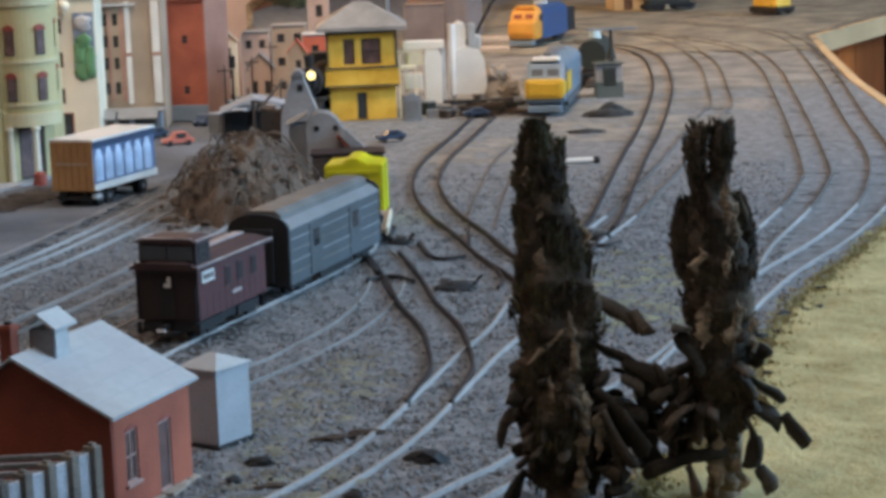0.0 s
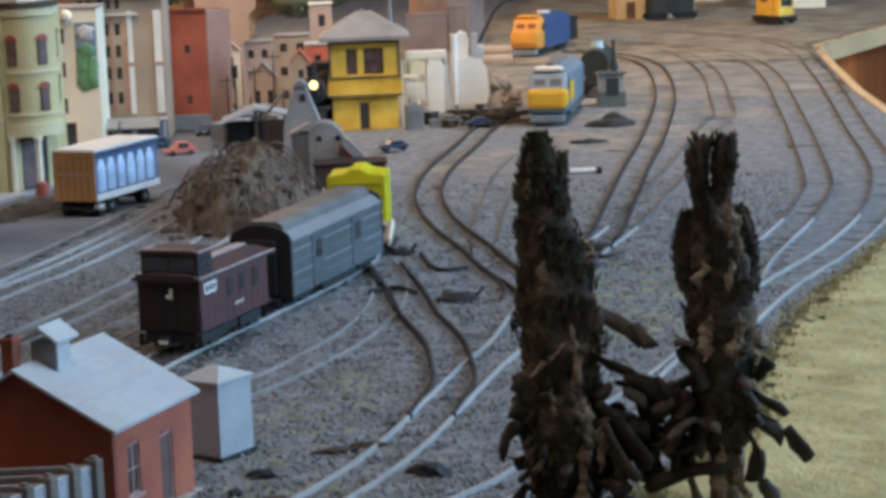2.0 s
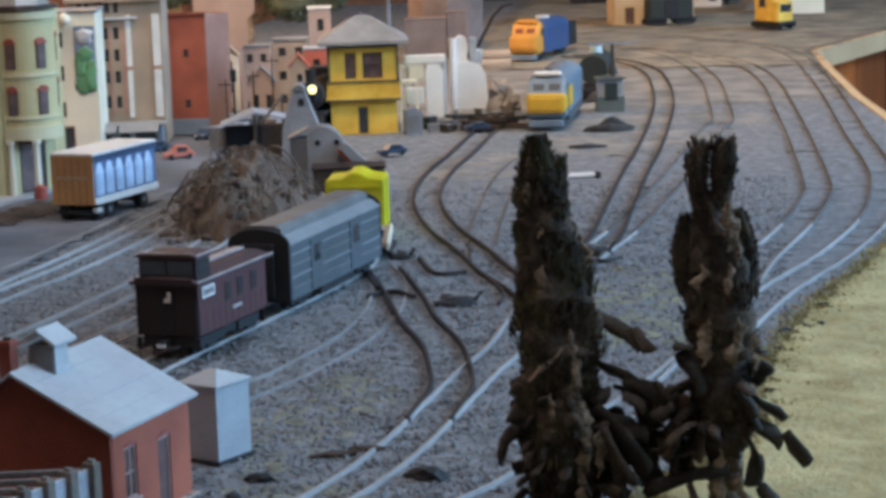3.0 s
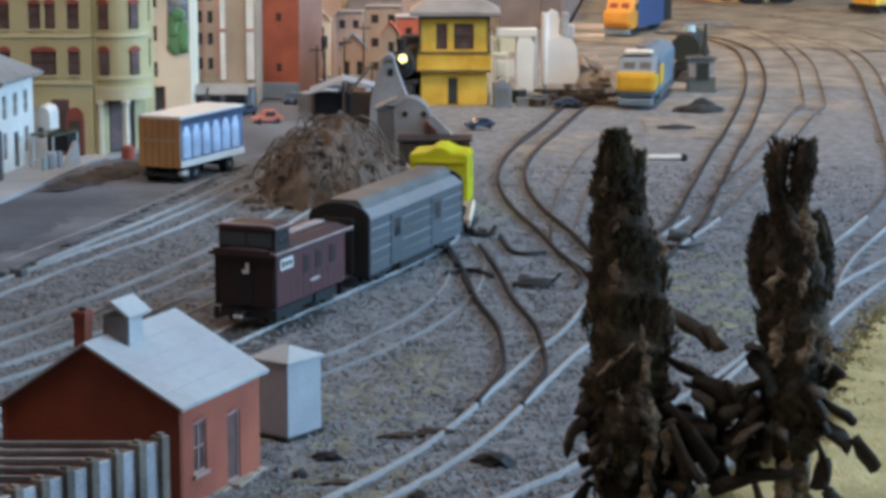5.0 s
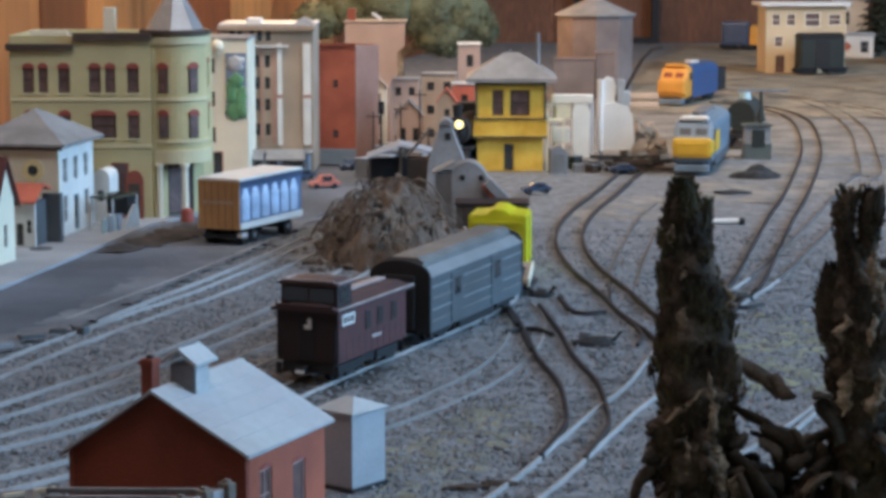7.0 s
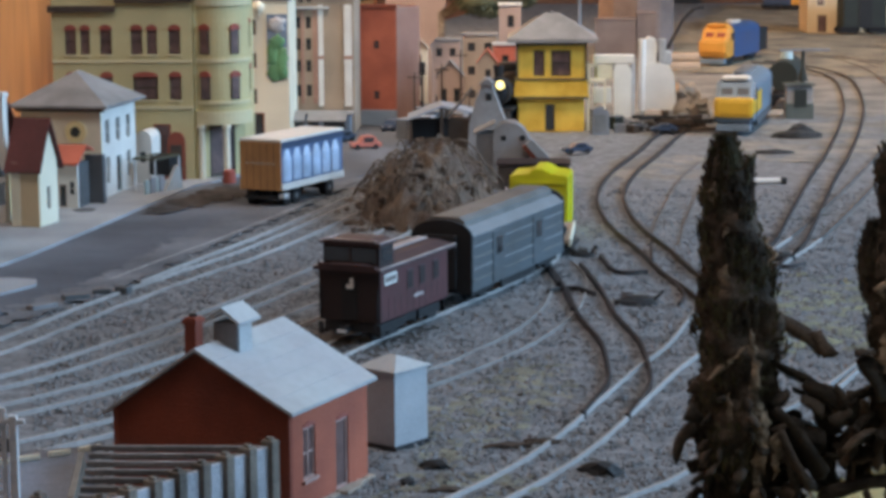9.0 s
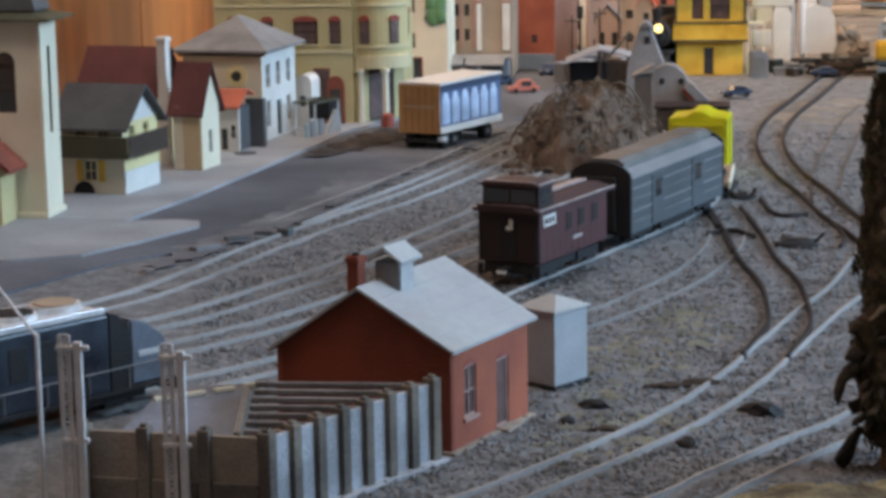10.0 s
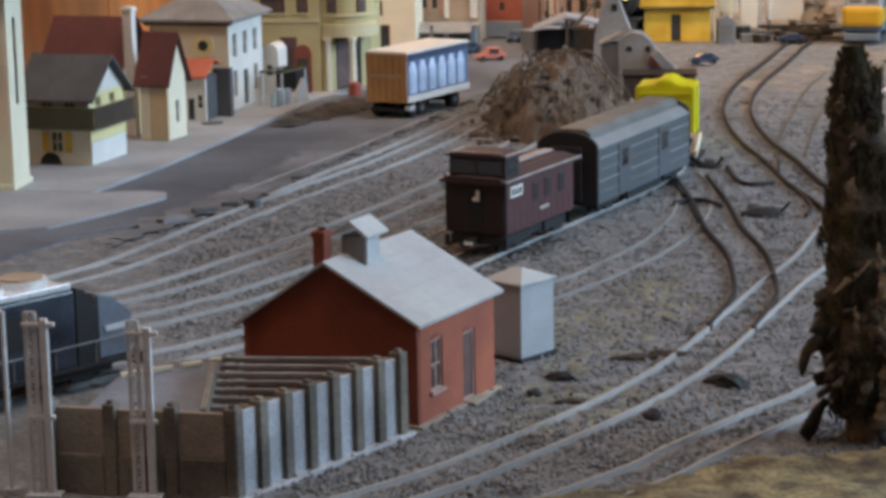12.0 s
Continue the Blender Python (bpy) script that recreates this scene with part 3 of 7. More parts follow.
tagged(part("moss_patch", bumpy(SCRUB2, -0.3, 1.8, 2.0, 12.0, 0.10, 3.2), YELLOWMOSS, smooth=True), "yellow-green moss between the tracks", "scrub", kind="stuff")
MOSSY = [(-52, 715), (-40, 752), (-30, 762), (-8, 762), (4, 742), (-14, 728), (-32, 704), (-48, 694)]
tagged(part("moss_patch", bumpy(MOSSY, -0.4, 1.9, 1.8, 23.0, 0.13, 1.6), SCRUB, smooth=True), "brown-green moss beside the brick house", "moss", kind="stuff")
STREET = [(-420, 880), (-311, 955), (-280, 1030), (-249, 1064), (-222, 1120), (-200, 1230), (-178, 1330), (-160, 1420), (-110, 1640), (-95, 2000), (-60, 2300), (-420, 2300)]
tagged(part("road", sheet(B(), STREET, -3, 1.0), ROAD), "plain grey asphalt road through the town", "road", kind="structure")
VERGE = [(-262, 1000), (-246, 1030), (-236, 1060), (-214, 1120), (-192, 1230), (-170, 1330), (-152, 1420), (-120, 1560), (-150, 1520), (-176, 1440), (-196, 1360), (-214, 1270), (-226, 1180), (-242, 1110), (-256, 1060)]
tagged(part("dusty_verge", bumpy(VERGE, 1.2, 0.35, 1.6, 17.0, 0.06, 1.3), DUST, smooth=True), "pale grey dust along the road edge", "dust", kind="stuff")
SPILL = [(-252, 1376), (-234, 1372), (-212, 1418), (-196, 1450), (-196, 1500), (-214, 1510), (-234, 1450)]
tagged(part("spilled_dirt", bumpy(SPILL, 2.2, 1.8, 2.4, 19.0, 0.09, 1.0), DIRT_AND_VOID, smooth=True), "dark dirt spilled beside the pavement", "dirt", kind="stuff")
WALKWAY = [(-512, 1160), (-302, 1135), (-283, 1217), (-265, 1322), (-252, 1405), (-237, 1500), (-215, 1545), (-195, 1620), (-195, 1900), (-392, 1900)]
tagged(part("pavement", sheet(B(), WALKWAY, -3, 2.6), PAVING), "pale grey raised pavement before the houses", "pavement", kind="structure")
LOBE = [(-538, 1000), (-331, 1026), (-299, 1041), (-277, 1082), (-259, 1122), (-262, 1136), (-275, 1141), (-302, 1135), (-512, 1159)]
tagged(part("pavement", sheet(B(), LOBE, -3, 2.4), PAVING), "pale grey pavement apron with a rounded corner", "pavement", kind="structure")
for pts, lab in (([(38, 1555), (118, 1548), (140, 1672), (96, 1690), (52, 1668)], "pale dusty patch between the tracks"), ([(146, 1660), (196, 1640), (262, 1700), (300, 1776), (226, 1800), (150, 1778)], "pale dusty patch beside the locomotive"), ([(150, 1830), (262, 1846), (330, 1800), (352, 1880), (300, 1930), (170, 1905)], "pale dusty patch of the engine yard")):
    tagged(part("sandy_patch", bumpy(pts, -0.1, 0.7, 2.6, len(lab) * 1.0, 0.05, 1.6), SAND, smooth=True), lab, "ground", kind="stuff")
# fascia of the far bench along the aisle
fas = thing("bench_fascia", 0, 0, 0, label="orange-brown wooden panels under the layout edge", category="panel", kind="structure")
for a, b in zip(EDGE, EDGE[1:]):
    p, q = Vector((*a, 0)), Vector((*b, 0))
    n = max(1, round((q - p).length / 120))
    ang = math.atan2((q - p).y, (q - p).x)
    part("edge_board", placed(box(B(), 0, (q - p).length, -6, 3, -22, 0.6, 0.8), Matrix.Translation(p) @ Matrix.Rotation(ang, 4, "Z")), BEIGE, fas)
    for i in range(n):
        s = p + (q - p) * (i / n)
        w = (q - p).length / n
        part("panel", placed(box(B(), 0.7, w - 0.7, 26, 36, -800, -18.5, 0.8), Matrix.Translation(s) @ Matrix.Rotation(ang, 4, "Z")), FASCIA, fas)

# ---- tracks ----
LINES = {
    "train": [(-420, 560), (-300, 672), (-191, 792), (-150, 848), (-112, 918), (-86, 985), (-57, 1058), (-27, 1136), (-7, 1195), (0, 1245), (0, 1305), (-6, 1380), (-16, 1480), (-26, 1580)],
    "left_1": [(-420, 640), (-300, 755), (-209, 854), (-165, 924), (-128, 1010), (-100, 1090), (-76, 1170), (-50, 1280), (-30, 1400)],
    "left_2": [(-420, 730), (-300, 830), (-226, 901), (-187, 979), (-150, 1072), (-122, 1160), (-98, 1260), (-75, 1380)],
    "left_3": [(-420, 760), (-330, 858), (-256, 941), (-215, 1075), (-188, 1160), (-162, 1235), (-130, 1360), (-105, 1470)],
    "siding": [(-217, 1140), (-197, 1214), (-176, 1289), (-158, 1364), (-138, 1450)],
    "middle": [(-130, 790, -0.7), (-86, 855, -0.7), (-43, 925, -0.7), (-20, 975, -0.7), (-4, 1022, -0.7), (8, 1080, -0.7), (12, 1150, -0.7), (6, 1205, -0.7)],
    "front_curve": [(-190, 520), (-130, 582), (-74, 645), (-50, 682), (-24, 726), (-3, 770), (14, 818), (30, 874), (46, 930), (63, 985), (84, 1080), (112, 1180), (150, 1290), (195, 1450), (240, 1620), (280, 1780), (300, 1849), (322, 2009), (345, 2199), (354, 2365), (352, 2500), (335, 2610), (290, 2700), (240, 2780)],
    "branch": [(22, 845), (33, 900), (34, 950), (32, 990), (24, 1045), (19, 1110), (10, 1190)],
    "s_curve": [(84, 1080), (78, 1120), (69, 1165), (60, 1237), (49, 1308), (43, 1376), (42, 1450), (47, 1519), (58, 1594), (76, 1685), (96, 1797), (112, 1880)],
    "faint": [(66, 1260), (74, 1340), (84, 1420), (100, 1540), (120, 1640)],
    "middle_right": [(100, 1130), (118, 1200), (137, 1267), (160, 1388), (190, 1548), (216, 1676), (251, 1870), (280, 2060), (300, 2260), (302, 2370), (286, 2465), (240, 2560)],
    "front": [(-180, 420), (-112, 525), (-17, 645), (6, 682), (34, 726), (53, 755), (85, 825), (118, 890), (150, 970), (178, 1070), (205, 1165), (249, 1283), (281, 1385), (297, 1454), (335, 1704), (367, 1933), (393, 2127), (407, 2300), (400, 2440), (360, 2580), (300, 2680)],
    "outer": [(120, 880), (160, 985), (201, 1084), (251, 1182), (300, 1302), (338, 1440), (358, 1550), (380, 1708), (422, 1987), (455, 2230), (478, 2440), (470, 2620), (400, 2800)],
}
RAIL_CELLS = set()
DARK_LINES = {"branch", "s_curve", "middle_right"}
for key, pts in LINES.items():
    line = glide(pts)
    track = thing("railway_track", 0, 0, 0, label="rusty dark model railway track in ballast" if key in DARK_LINES else "weathered pale model railway track in ballast", category="track", group="tracks of the yard")
    metal = RUSTY if key in DARK_LINES else DUST_SHADOW_RAIL if key == "faint" else BURIEDRAIL if key == "middle" else WORNRAIL if key in ("front", "front_curve") else RAIL
    # Past the bend rails catch less light: far lengths get a darker colour.
    near = [p for p in line if p.y < 1290] if metal in (RAIL, WORNRAIL) and pts[-1][1] > 2000 else line
    far = line[len(near) - 1:]
    for s in (-1, 1):
        part("rail", sweep(B(), near, 2.0 if metal is RUSTY else 1.55, -0.8, 2.3 if metal is RUSTY else 0.7 if metal is DUST_SHADOW_RAIL else 1.35, s * 8.6), metal, track)
        if len(far) > 2:
            part("rail", sweep(B(), far, 1.4, -0.6, 1.6, s * 8.6), DUST_SHADOW_RAIL, track, "rail in darker brown for its unlit stretch")
    bm = B()
    nn = sideways(line)
    for p, q, side in zip(line, line[1:], nn):
        for f in (0.0, 0.25, 0.5, 0.75):
            for k in (-8.6, 8.6):
                c = p.lerp(q, f) + side * k
                RAIL_CELLS.update((int(c.x // 1.5) + i, int(c.y // 1.5) + j) for i in (-1, 0, 1) for j in (-1, 0, 1))
    run = 0.0
    for i in range(1, len(line)):
        run += (line[i] - line[i - 1]).length
        if run >= 8:
            run = 0.0
            m = Matrix.Translation(line[i]) @ Matrix.Rotation(math.atan2(nn[i].y, nn[i].x), 4, "Z")
            box(bm, -14, 14, -1.2, 1.2, -1.6, -0.65 + 0.3 * math.sin(i * 1.7), m=m)
    tagged(part("sleeper_bed", bm, SLEEPER, track), "half-buried wooden sleepers", kind="stuff")

# ---- yard: brick house, hut, bin ----
house = thing("brick_house", -83.3, 707.3, 0, 67.5, "small red brick model house with a pale tin roof", "house")
HW, HD, NEAR_H, FAR_H, TOP_H = 55.3, 67.2, 35.0, 29.5, 52.2
# Gable ends turn from the window: their shading is put into darker brick.
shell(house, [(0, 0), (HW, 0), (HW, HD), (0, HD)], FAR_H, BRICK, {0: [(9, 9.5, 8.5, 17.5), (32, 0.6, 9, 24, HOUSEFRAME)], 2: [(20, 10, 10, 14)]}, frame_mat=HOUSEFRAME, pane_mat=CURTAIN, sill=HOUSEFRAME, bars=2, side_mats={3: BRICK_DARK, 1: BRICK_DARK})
part("wall_top", box(B(), 2.0, HW, 0.0, 2.0, FAR_H, NEAR_H), BRICK, house)
for xa, xb, z in ((8.4, 18.1, 27.2), (31.4, 41.6, 24.8)):
    arc = [(xa + (xb - xa) * k / 8, z + 1.7 * math.sin(math.pi * k / 8)) for k in range(9)]
    part("lintel", prism(B(), arc, -0.3, 0.4), REDLINTEL, house, "dull red arched lintel")
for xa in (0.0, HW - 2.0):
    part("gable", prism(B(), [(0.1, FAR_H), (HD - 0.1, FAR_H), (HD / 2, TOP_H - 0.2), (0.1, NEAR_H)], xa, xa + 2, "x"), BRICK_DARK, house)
for y_eave, h_eave in ((0.0, NEAR_H), (HD, FAR_H)):
    k = (TOP_H - h_eave) / (HD / 2)
    y_out = y_eave - 2.6 if y_eave == 0 else y_eave + 2.6
    slab = prism(B(), [(y_out, h_eave - 2.6 * k), (HD / 2, TOP_H), (HD / 2, TOP_H + 1.1), (y_out, h_eave - 2.6 * k + 1.1)], -2.6, HW + 2.6, "x")
    roof = part("roof", slab, TINROOF, house)
    for j in range(1, 5):
        f = j / 5
        yj = y_out + (HD / 2 - y_out) * f
        zj = h_eave - 2.6 * k + (TOP_H - h_eave + 2.6 * k) * f + 1.1
        part("seam", box(B(), -2.5, HW + 2.5, yj - 0.18, yj + 0.18, zj - 0.15, zj + 0.12), TINROOF, roof)
part("doorstep", box(B(), 31, 43, -5, -0.1, -1, 1.0, 0.3), BINTAN, house)
part("footing", box(B(), -1.5, HW + 2, -2.4, HD + 2, -1.5, 0.5, 0.3), BINTAN, house)
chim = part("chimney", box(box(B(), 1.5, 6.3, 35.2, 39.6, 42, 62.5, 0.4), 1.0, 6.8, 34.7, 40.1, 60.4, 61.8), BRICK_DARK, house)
part("flue", cyl(B(), 3.9, 37.4, 62.5, 63.4, 1.3), BLACK, chim)
cup = part("roof_ventilator", box(B(), 13, 22.5, 26.4, 35.4, 42, 59.2, 0.3), GREYROOF, house, "small grey roof ventilator with a pale cap")
part("cap", prism(B(), [(24.0, 59.0), (30.9, 63.6), (37.8, 59.0), (37.8, 60.0), (30.9, 64.8), (24.0, 60.0)], 10.6, 25, "x"), TINROOF, cup)
# Pale panel paints the ventilator's lit right face.
part("louvre", box(B(), 13.5, 22, 25.8, 26.3, 48, 58), PALEGREY, cup)

hut = thing("white_hut", -55, 794, 0, 53.7, "small plain pale grey hut beside the brick house", "hut")
shell(hut, [(0, 0), (18.6, 0), (18.6, 17), (0, 17)], 28, HUTGREY)
part("roof", hip(B(), -1.0, 19.6, -1.0, 18, 28.1, 33.0, 3, "y", 0.8), TINROOF, hut, "shallow pale pyramid roof")
part("skid", box(B(), -1.5, 19.4, -1.2, 18, -1, 1.2), BLACK, hut)

# concrete bin of posts and panels
P0, P1, P2 = Vector((-88.5, 698, 0)), Vector((-129.2, 629, 0)), Vector((-186, 636, 0))
cbin = thing("storage_bin", 0, 0, 0, label="open bin of precast concrete posts and panels", category="bin")


def bin_side(a, b, count, panel_mat, height=26.6):
    d = b - a
    ang = math.atan2(d.y, d.x)
    step = d.length / count
    for i in range(count + 1):
        p = a + d * (i / count)
        part("post", placed(box(box(B(), -1.9, 1.9, -2.4, 2.4, -1, height + 1.2, 0.4), -1.0, 1.0, -1.2, 1.2, height + 1.0, height + 2.2, 0.3), Matrix.Translation(p) @ Matrix.Rotation(ang, 4, "Z")), CONCRETE_BROWN, cbin)
        if i < count:
            part("panel", placed(box(B(), 1.95, step - 1.95, -1.0, 0.8, -1, height - 0.5, 0.25), Matrix.Translation(p) @ Matrix.Rotation(ang, 4, "Z")), panel_mat, cbin)


bin_side(P0, P1, 7, CONCRETE)
bin_side(P1, P2, 3, BINTAN)
for i in range(3):
    a = P1 + (P2 - P1) * (i / 3)
    part("lower_board", placed(box(B(), 2.2, 16.8, 0.82, 2.0, -1, 12, 0.3), Matrix.Translation(a) @ Matrix.Rotation(math.atan2((P2 - P1).y, (P2 - P1).x), 4, "Z")), CONCRETE_BROWN, cbin, "dark lower board")
part("base_strip", placed(box(B(), -4, 84, -3, 4.5, -1.2, 0.8, 0.3), Matrix.Translation(P0) @ Matrix.Rotation(math.atan2((P1 - P0).y, (P1 - P0).x), 4, "Z")), CONCRETE, cbin)
# Tie beams are concrete with their shading put into a dimmer grey.
for i in range(7):
    a = P0 + (P1 - P0) * (i / 7)
    left = -146 + 8 * i / 6
    part("tie_beam", box(B(), left, a.x - 2, a.y - 0.8, a.y + 0.8, 24.0, 25.8, 0.3), SHADEDBEAM, cbin)
part("side_wall", sheet(B(), [(-147.5, 696), (-149.5, 696), (-141.5, 640), (-139.5, 640)], -1, 24.5), CONCRETE_BROWN, cbin)
bm = sheet(B(), [(-150, 722), (-180, 712), (-181, 652), (-143, 645)], 0, 19.5)
part("cover_plate", bm, BINPLATE, cbin, "dull blue-grey cover plate")
for k in range(4):
    part("peg", placed(box(B(), -1.0, 6.5, -0.8, 0.8, 19.6, 21.4, 0.4), Matrix.Translation((-178 + 8.6 * k, 694 + 6.4 * k, 0)) @ Matrix.Rotation(0.6, 4, "Z")), CREAM_PALE, cbin)
# Dark slab paints the shadowed void between the beams.
bm = sheet(B(), [(-95, 694), (-146, 690), (-139, 644), (-132, 638)], 0, 3)
part("fill", bm, DIRT_AND_VOID, cbin, "dark slab drawn as the shadowed inside of the bin")


def lattice_mast(x, y, h, w, turn):
    root = thing("lattice_mast", x, y, 0, turn, "pale grey lattice mast with a solid post", "mast", "masts by the bin")
    for s in (-1, 1):
        part("upright", box(B(), s * w / 2 - 0.5, s * w / 2 + 0.5, -0.4, 0.4, -1, h), LIGHTMETAL, root)
    n = int(h / w / 1.3)
    for i in range(n):
        z0, z1 = h * i / n, h * (i + 1) / n
        part("brace", rod(B(), (-w / 2, 0, z0), (w / 2, 0, z1), 0.3), LIGHTMETAL, root)
        part("brace", rod(B(), (w / 2, 0, z0), (-w / 2, 0, z1), 0.3), LIGHTMETAL, root)
        part("crossbar", rod(B(), (-w / 2, 0, z1), (w / 2, 0, z1), 0.3), LIGHTMETAL, root)
    part("post", box(B(), w / 2 + 1.5, w / 2 + 3.9, -1, 1, -1, h - 2, 0.3), LIGHTMETAL, root)
    part("cross_arm", box(B(), -w / 2 - 1, w / 2 + 6, -0.9, 0.9, h - 4.5, h - 3.2, 0.2), LIGHTMETAL, root)
    part("foot", box(B(), -w / 2 - 2, w / 2 + 6, -3, 3, -1.5, 1.2, 0.3), CONCRETE, root)
    part("clamp", box(B(), -w / 2 - 0.8, w / 2 + 5, -0.8, 0.8, h * 0.42, h * 0.42 + 1.4, 0.2), LIGHTMETAL, root)


lattice_mast(-189, 629, 56.5, 2.8, 0)
lattice_mast(-158.2, 629, 54, 2.8, 0)
pole = thing("thin_pole", -198, 632, 0, 0, "thin pale grey pole with a slanting stay", "pole")
part("pole", cyl(B(), 0, 0, -1, 56, 0.7, n=10), LIGHTMETAL, pole)
part("stay", rod(B(), (0, 0, 55), (-20, 10, 76), 0.5), LIGHTMETAL, pole)
part("foot", cyl(B(), 0, 0, -1, 1.5, 2.2), CONCRETE, pole)


# ---- rolling stock ----
def wheelset(root, x, r=5.2, gauge=16.5, name="wheel"):
    for s in (-1, 1):
        bm = B()
        m = Matrix.Translation((x, s * gauge / 2, r + 2.6)) @ Matrix.Rotation(math.pi / 2, 4, "X")
        cyl(bm, 0, 0, -1.2, 1.2, r, n=18, m=m)
        cyl(bm, 0, 0, -1.8, 1.8, r * 0.35, n=10, m=m)
        part(name, bm, BLACK, root)


def truck(root, x, r=4.8):
    for dx in (-9, 9):
        wheelset(root, x + dx, r)
    for s in (-1, 1):
        bm = B()
        box(bm, x - 14, x + 14, s * 12.4 - 1.1, s * 12.4 + 1.1, 5.0, 9.4, 0.4)
        box(bm, x - 5, x + 5, s * 12.6 - 1.3, s * 12.6 + 1.3, 3.2, 5.2, 0.4)
        part("truck_frame", bm, BLACK, root)


def along(line, y):
    """The place on a line and its heading where it reaches y."""
    for a, b in zip(line, line[1:]):
        if a.y <= y <= b.y:
            t = (y - a.y) / (b.y - a.y)
            p = a.lerp(b, t)
            d = b - a
            return p.x, p.y, math.degrees(math.atan2(d.y, d.x))


TRAIN = glide(LINES["train"])
x, y, a = along(TRAIN, 1016)
cab = thing("caboose", x, y, 0, a, "small maroon caboose with a cupola and a darkened end", "caboose")
L, W = 36, 15.2
part("body", box(B(), -L, L, -W, W, 10.6, 33.8, 0.5), MAROON, cab)
part("roof", prism(B(), [(-W - 1.5, 33.6), (W + 1.5, 33.6), (W + 1.5, 34.6), (8, 36.8), (-8, 36.8), (-W - 1.5, 34.6)], -L - 3, L + 6, "x"), MAROON_ROOF, cab)
cupola = part("cupola", box(B(), -L + 1.5, -L + 16, -W + 1.2, W - 1.2, 35.2, 45.2, 0.6), DARKMAROON, cab, "dark maroon cupola with wide end windows")
part("cupola_roof", prism(B(), [(-W + 0.2, 45.0), (W - 0.2, 45.0), (W - 0.2, 45.8), (9, 47.2), (-9, 47.2), (-W + 0.2, 45.8)], -L + 0.2, -L + 17.6, "x"), MAROON_ROOF, cupola)
part("cupola_step", prism(B(), [(-7.5, 36.9), (7.5, 36.9), (7.5, 40.6), (4, 41.8), (-4, 41.8), (-7.5, 40.6)], -L + 16.1, -L + 27, "x"), MAROON_ROOF, cupola, "low hatch with pale edges behind the cupola")
part("cupola_window", box(B(), -L + 0.9, -L + 1.45, -W + 2.6, W - 2.6, 37.2, 43.8, 0.2), GLASS, cupola)
part("window_post", box(B(), -L + 0.7, -L + 1.2, -0.5, 0.5, 37.2, 43.8), DARKMAROON, cupola)
for s in (-1, 1):
    part("cupola_window", box(B(), -L + 4, -L + 14, s * (W - 1.2) - 0.25, s * (W - 1.2) + 0.25, 37.6, 43.6, 0.15), GLASS, cupola)
    for wx in (-6, 7, 22):
        w = part("window", box(B(), wx - 3.2, wx + 3.2, s * W - 0.4, s * W + 0.4, 21.5, 30.5, 0.2), MAROON_ROOF, cab)
        part("pane", box(B(), wx - 2.5, wx + 2.5, s * W - 0.5, s * W + 0.5, 22.2, 29.8), DARKMAROON, w)
    for k in range(11):
        part("side_board", box(B(), -L + 1 + k * 6.5, -L + 1.5 + k * 6.5, s * W - 0.12, s * W + 0.12, 11.2, 20.6), MAROON_ROOF, cab)
    for sy in (-1, 1):
        part("grab_rail", rod(B(), (s * (L + 1.0), sy * (W - 1.2), 12), (s * (L + 1.0), sy * (W - 1.2), 26), 0.35), BLACK, cab)
        part("step", box(box(B(), s * (L - 2) - 3, s * (L - 2) + 3, sy * (W - 1) - 1.2, sy * (W - 1) + 1.2, 4.6, 5.4), s * (L - 2) - 3, s * (L - 2) - 2.3, sy * (W - 1) - 1.2, sy * (W - 1) + 1.2, 4.6, 9.8), BLACK, cab)
    part("coupler", box(box(B(), s * L, s * (L + 7), -1.3, 1.3, 7.0, 9.0, 0.3), s * (L + 6), s * (L + 8), -2, 2, 6.6, 9.4, 0.3), BLACK, cab)
    truck(cab, s * 21, 4.4)
part("coupler_knuckle", box(B(), -L - 8.6, -L - 8.05, -2.2, 2.2, 6.8, 8.4, 0.2), SILVER, cab, "bright worn coupler face")
part("underframe", box(B(), -L, L, -12.4, 12.4, 5.8, 10.55), BLACK, cab)
# The end lies away from the light; that darkness is painted into this panel.
part("end_panel", box(B(), -L - 0.5, -L - 0.05, -W + 0.2, W - 0.2, 10.8, 33.4), DARKMAROON, cab, "end panel with its shading put into dark maroon")
part("end_door", box(B(), -L - 0.9, -L - 0.52, -3.8, 3.8, 11.5, 29.4, 0.15), BLACK, cab)
part("marker_lamp", box(box(B(), -L - 1.9, -L - 0.95, -2.4, -0.8, 25.6, 30.4, 0.3), -L - 1.9, -L - 0.95, -0.8, 0.9, 25.6, 27.4, 0.3), WHITE, cab, "small bright marker on the end")
part("number_board", box(B(), -L + 3, -L + 15.5, -W - 0.55, -W - 0.2, 27, 32, 0.1), WHITE, cab, "white number board with faint bars")
for i in range(3):
    part("bar", box(B(), -L + 4.4 + i * 3.6, -L + 6.6 + i * 3.6, -W - 0.75, -W - 0.57, 28.2, 30.8), MAROON_ROOF, cab)
part("letter_strip", box(B(), -2, 8, -W - 0.35, -W - 0.05, 16.8, 18.2), PALETRIM, cab, "faint pale lettering strip")
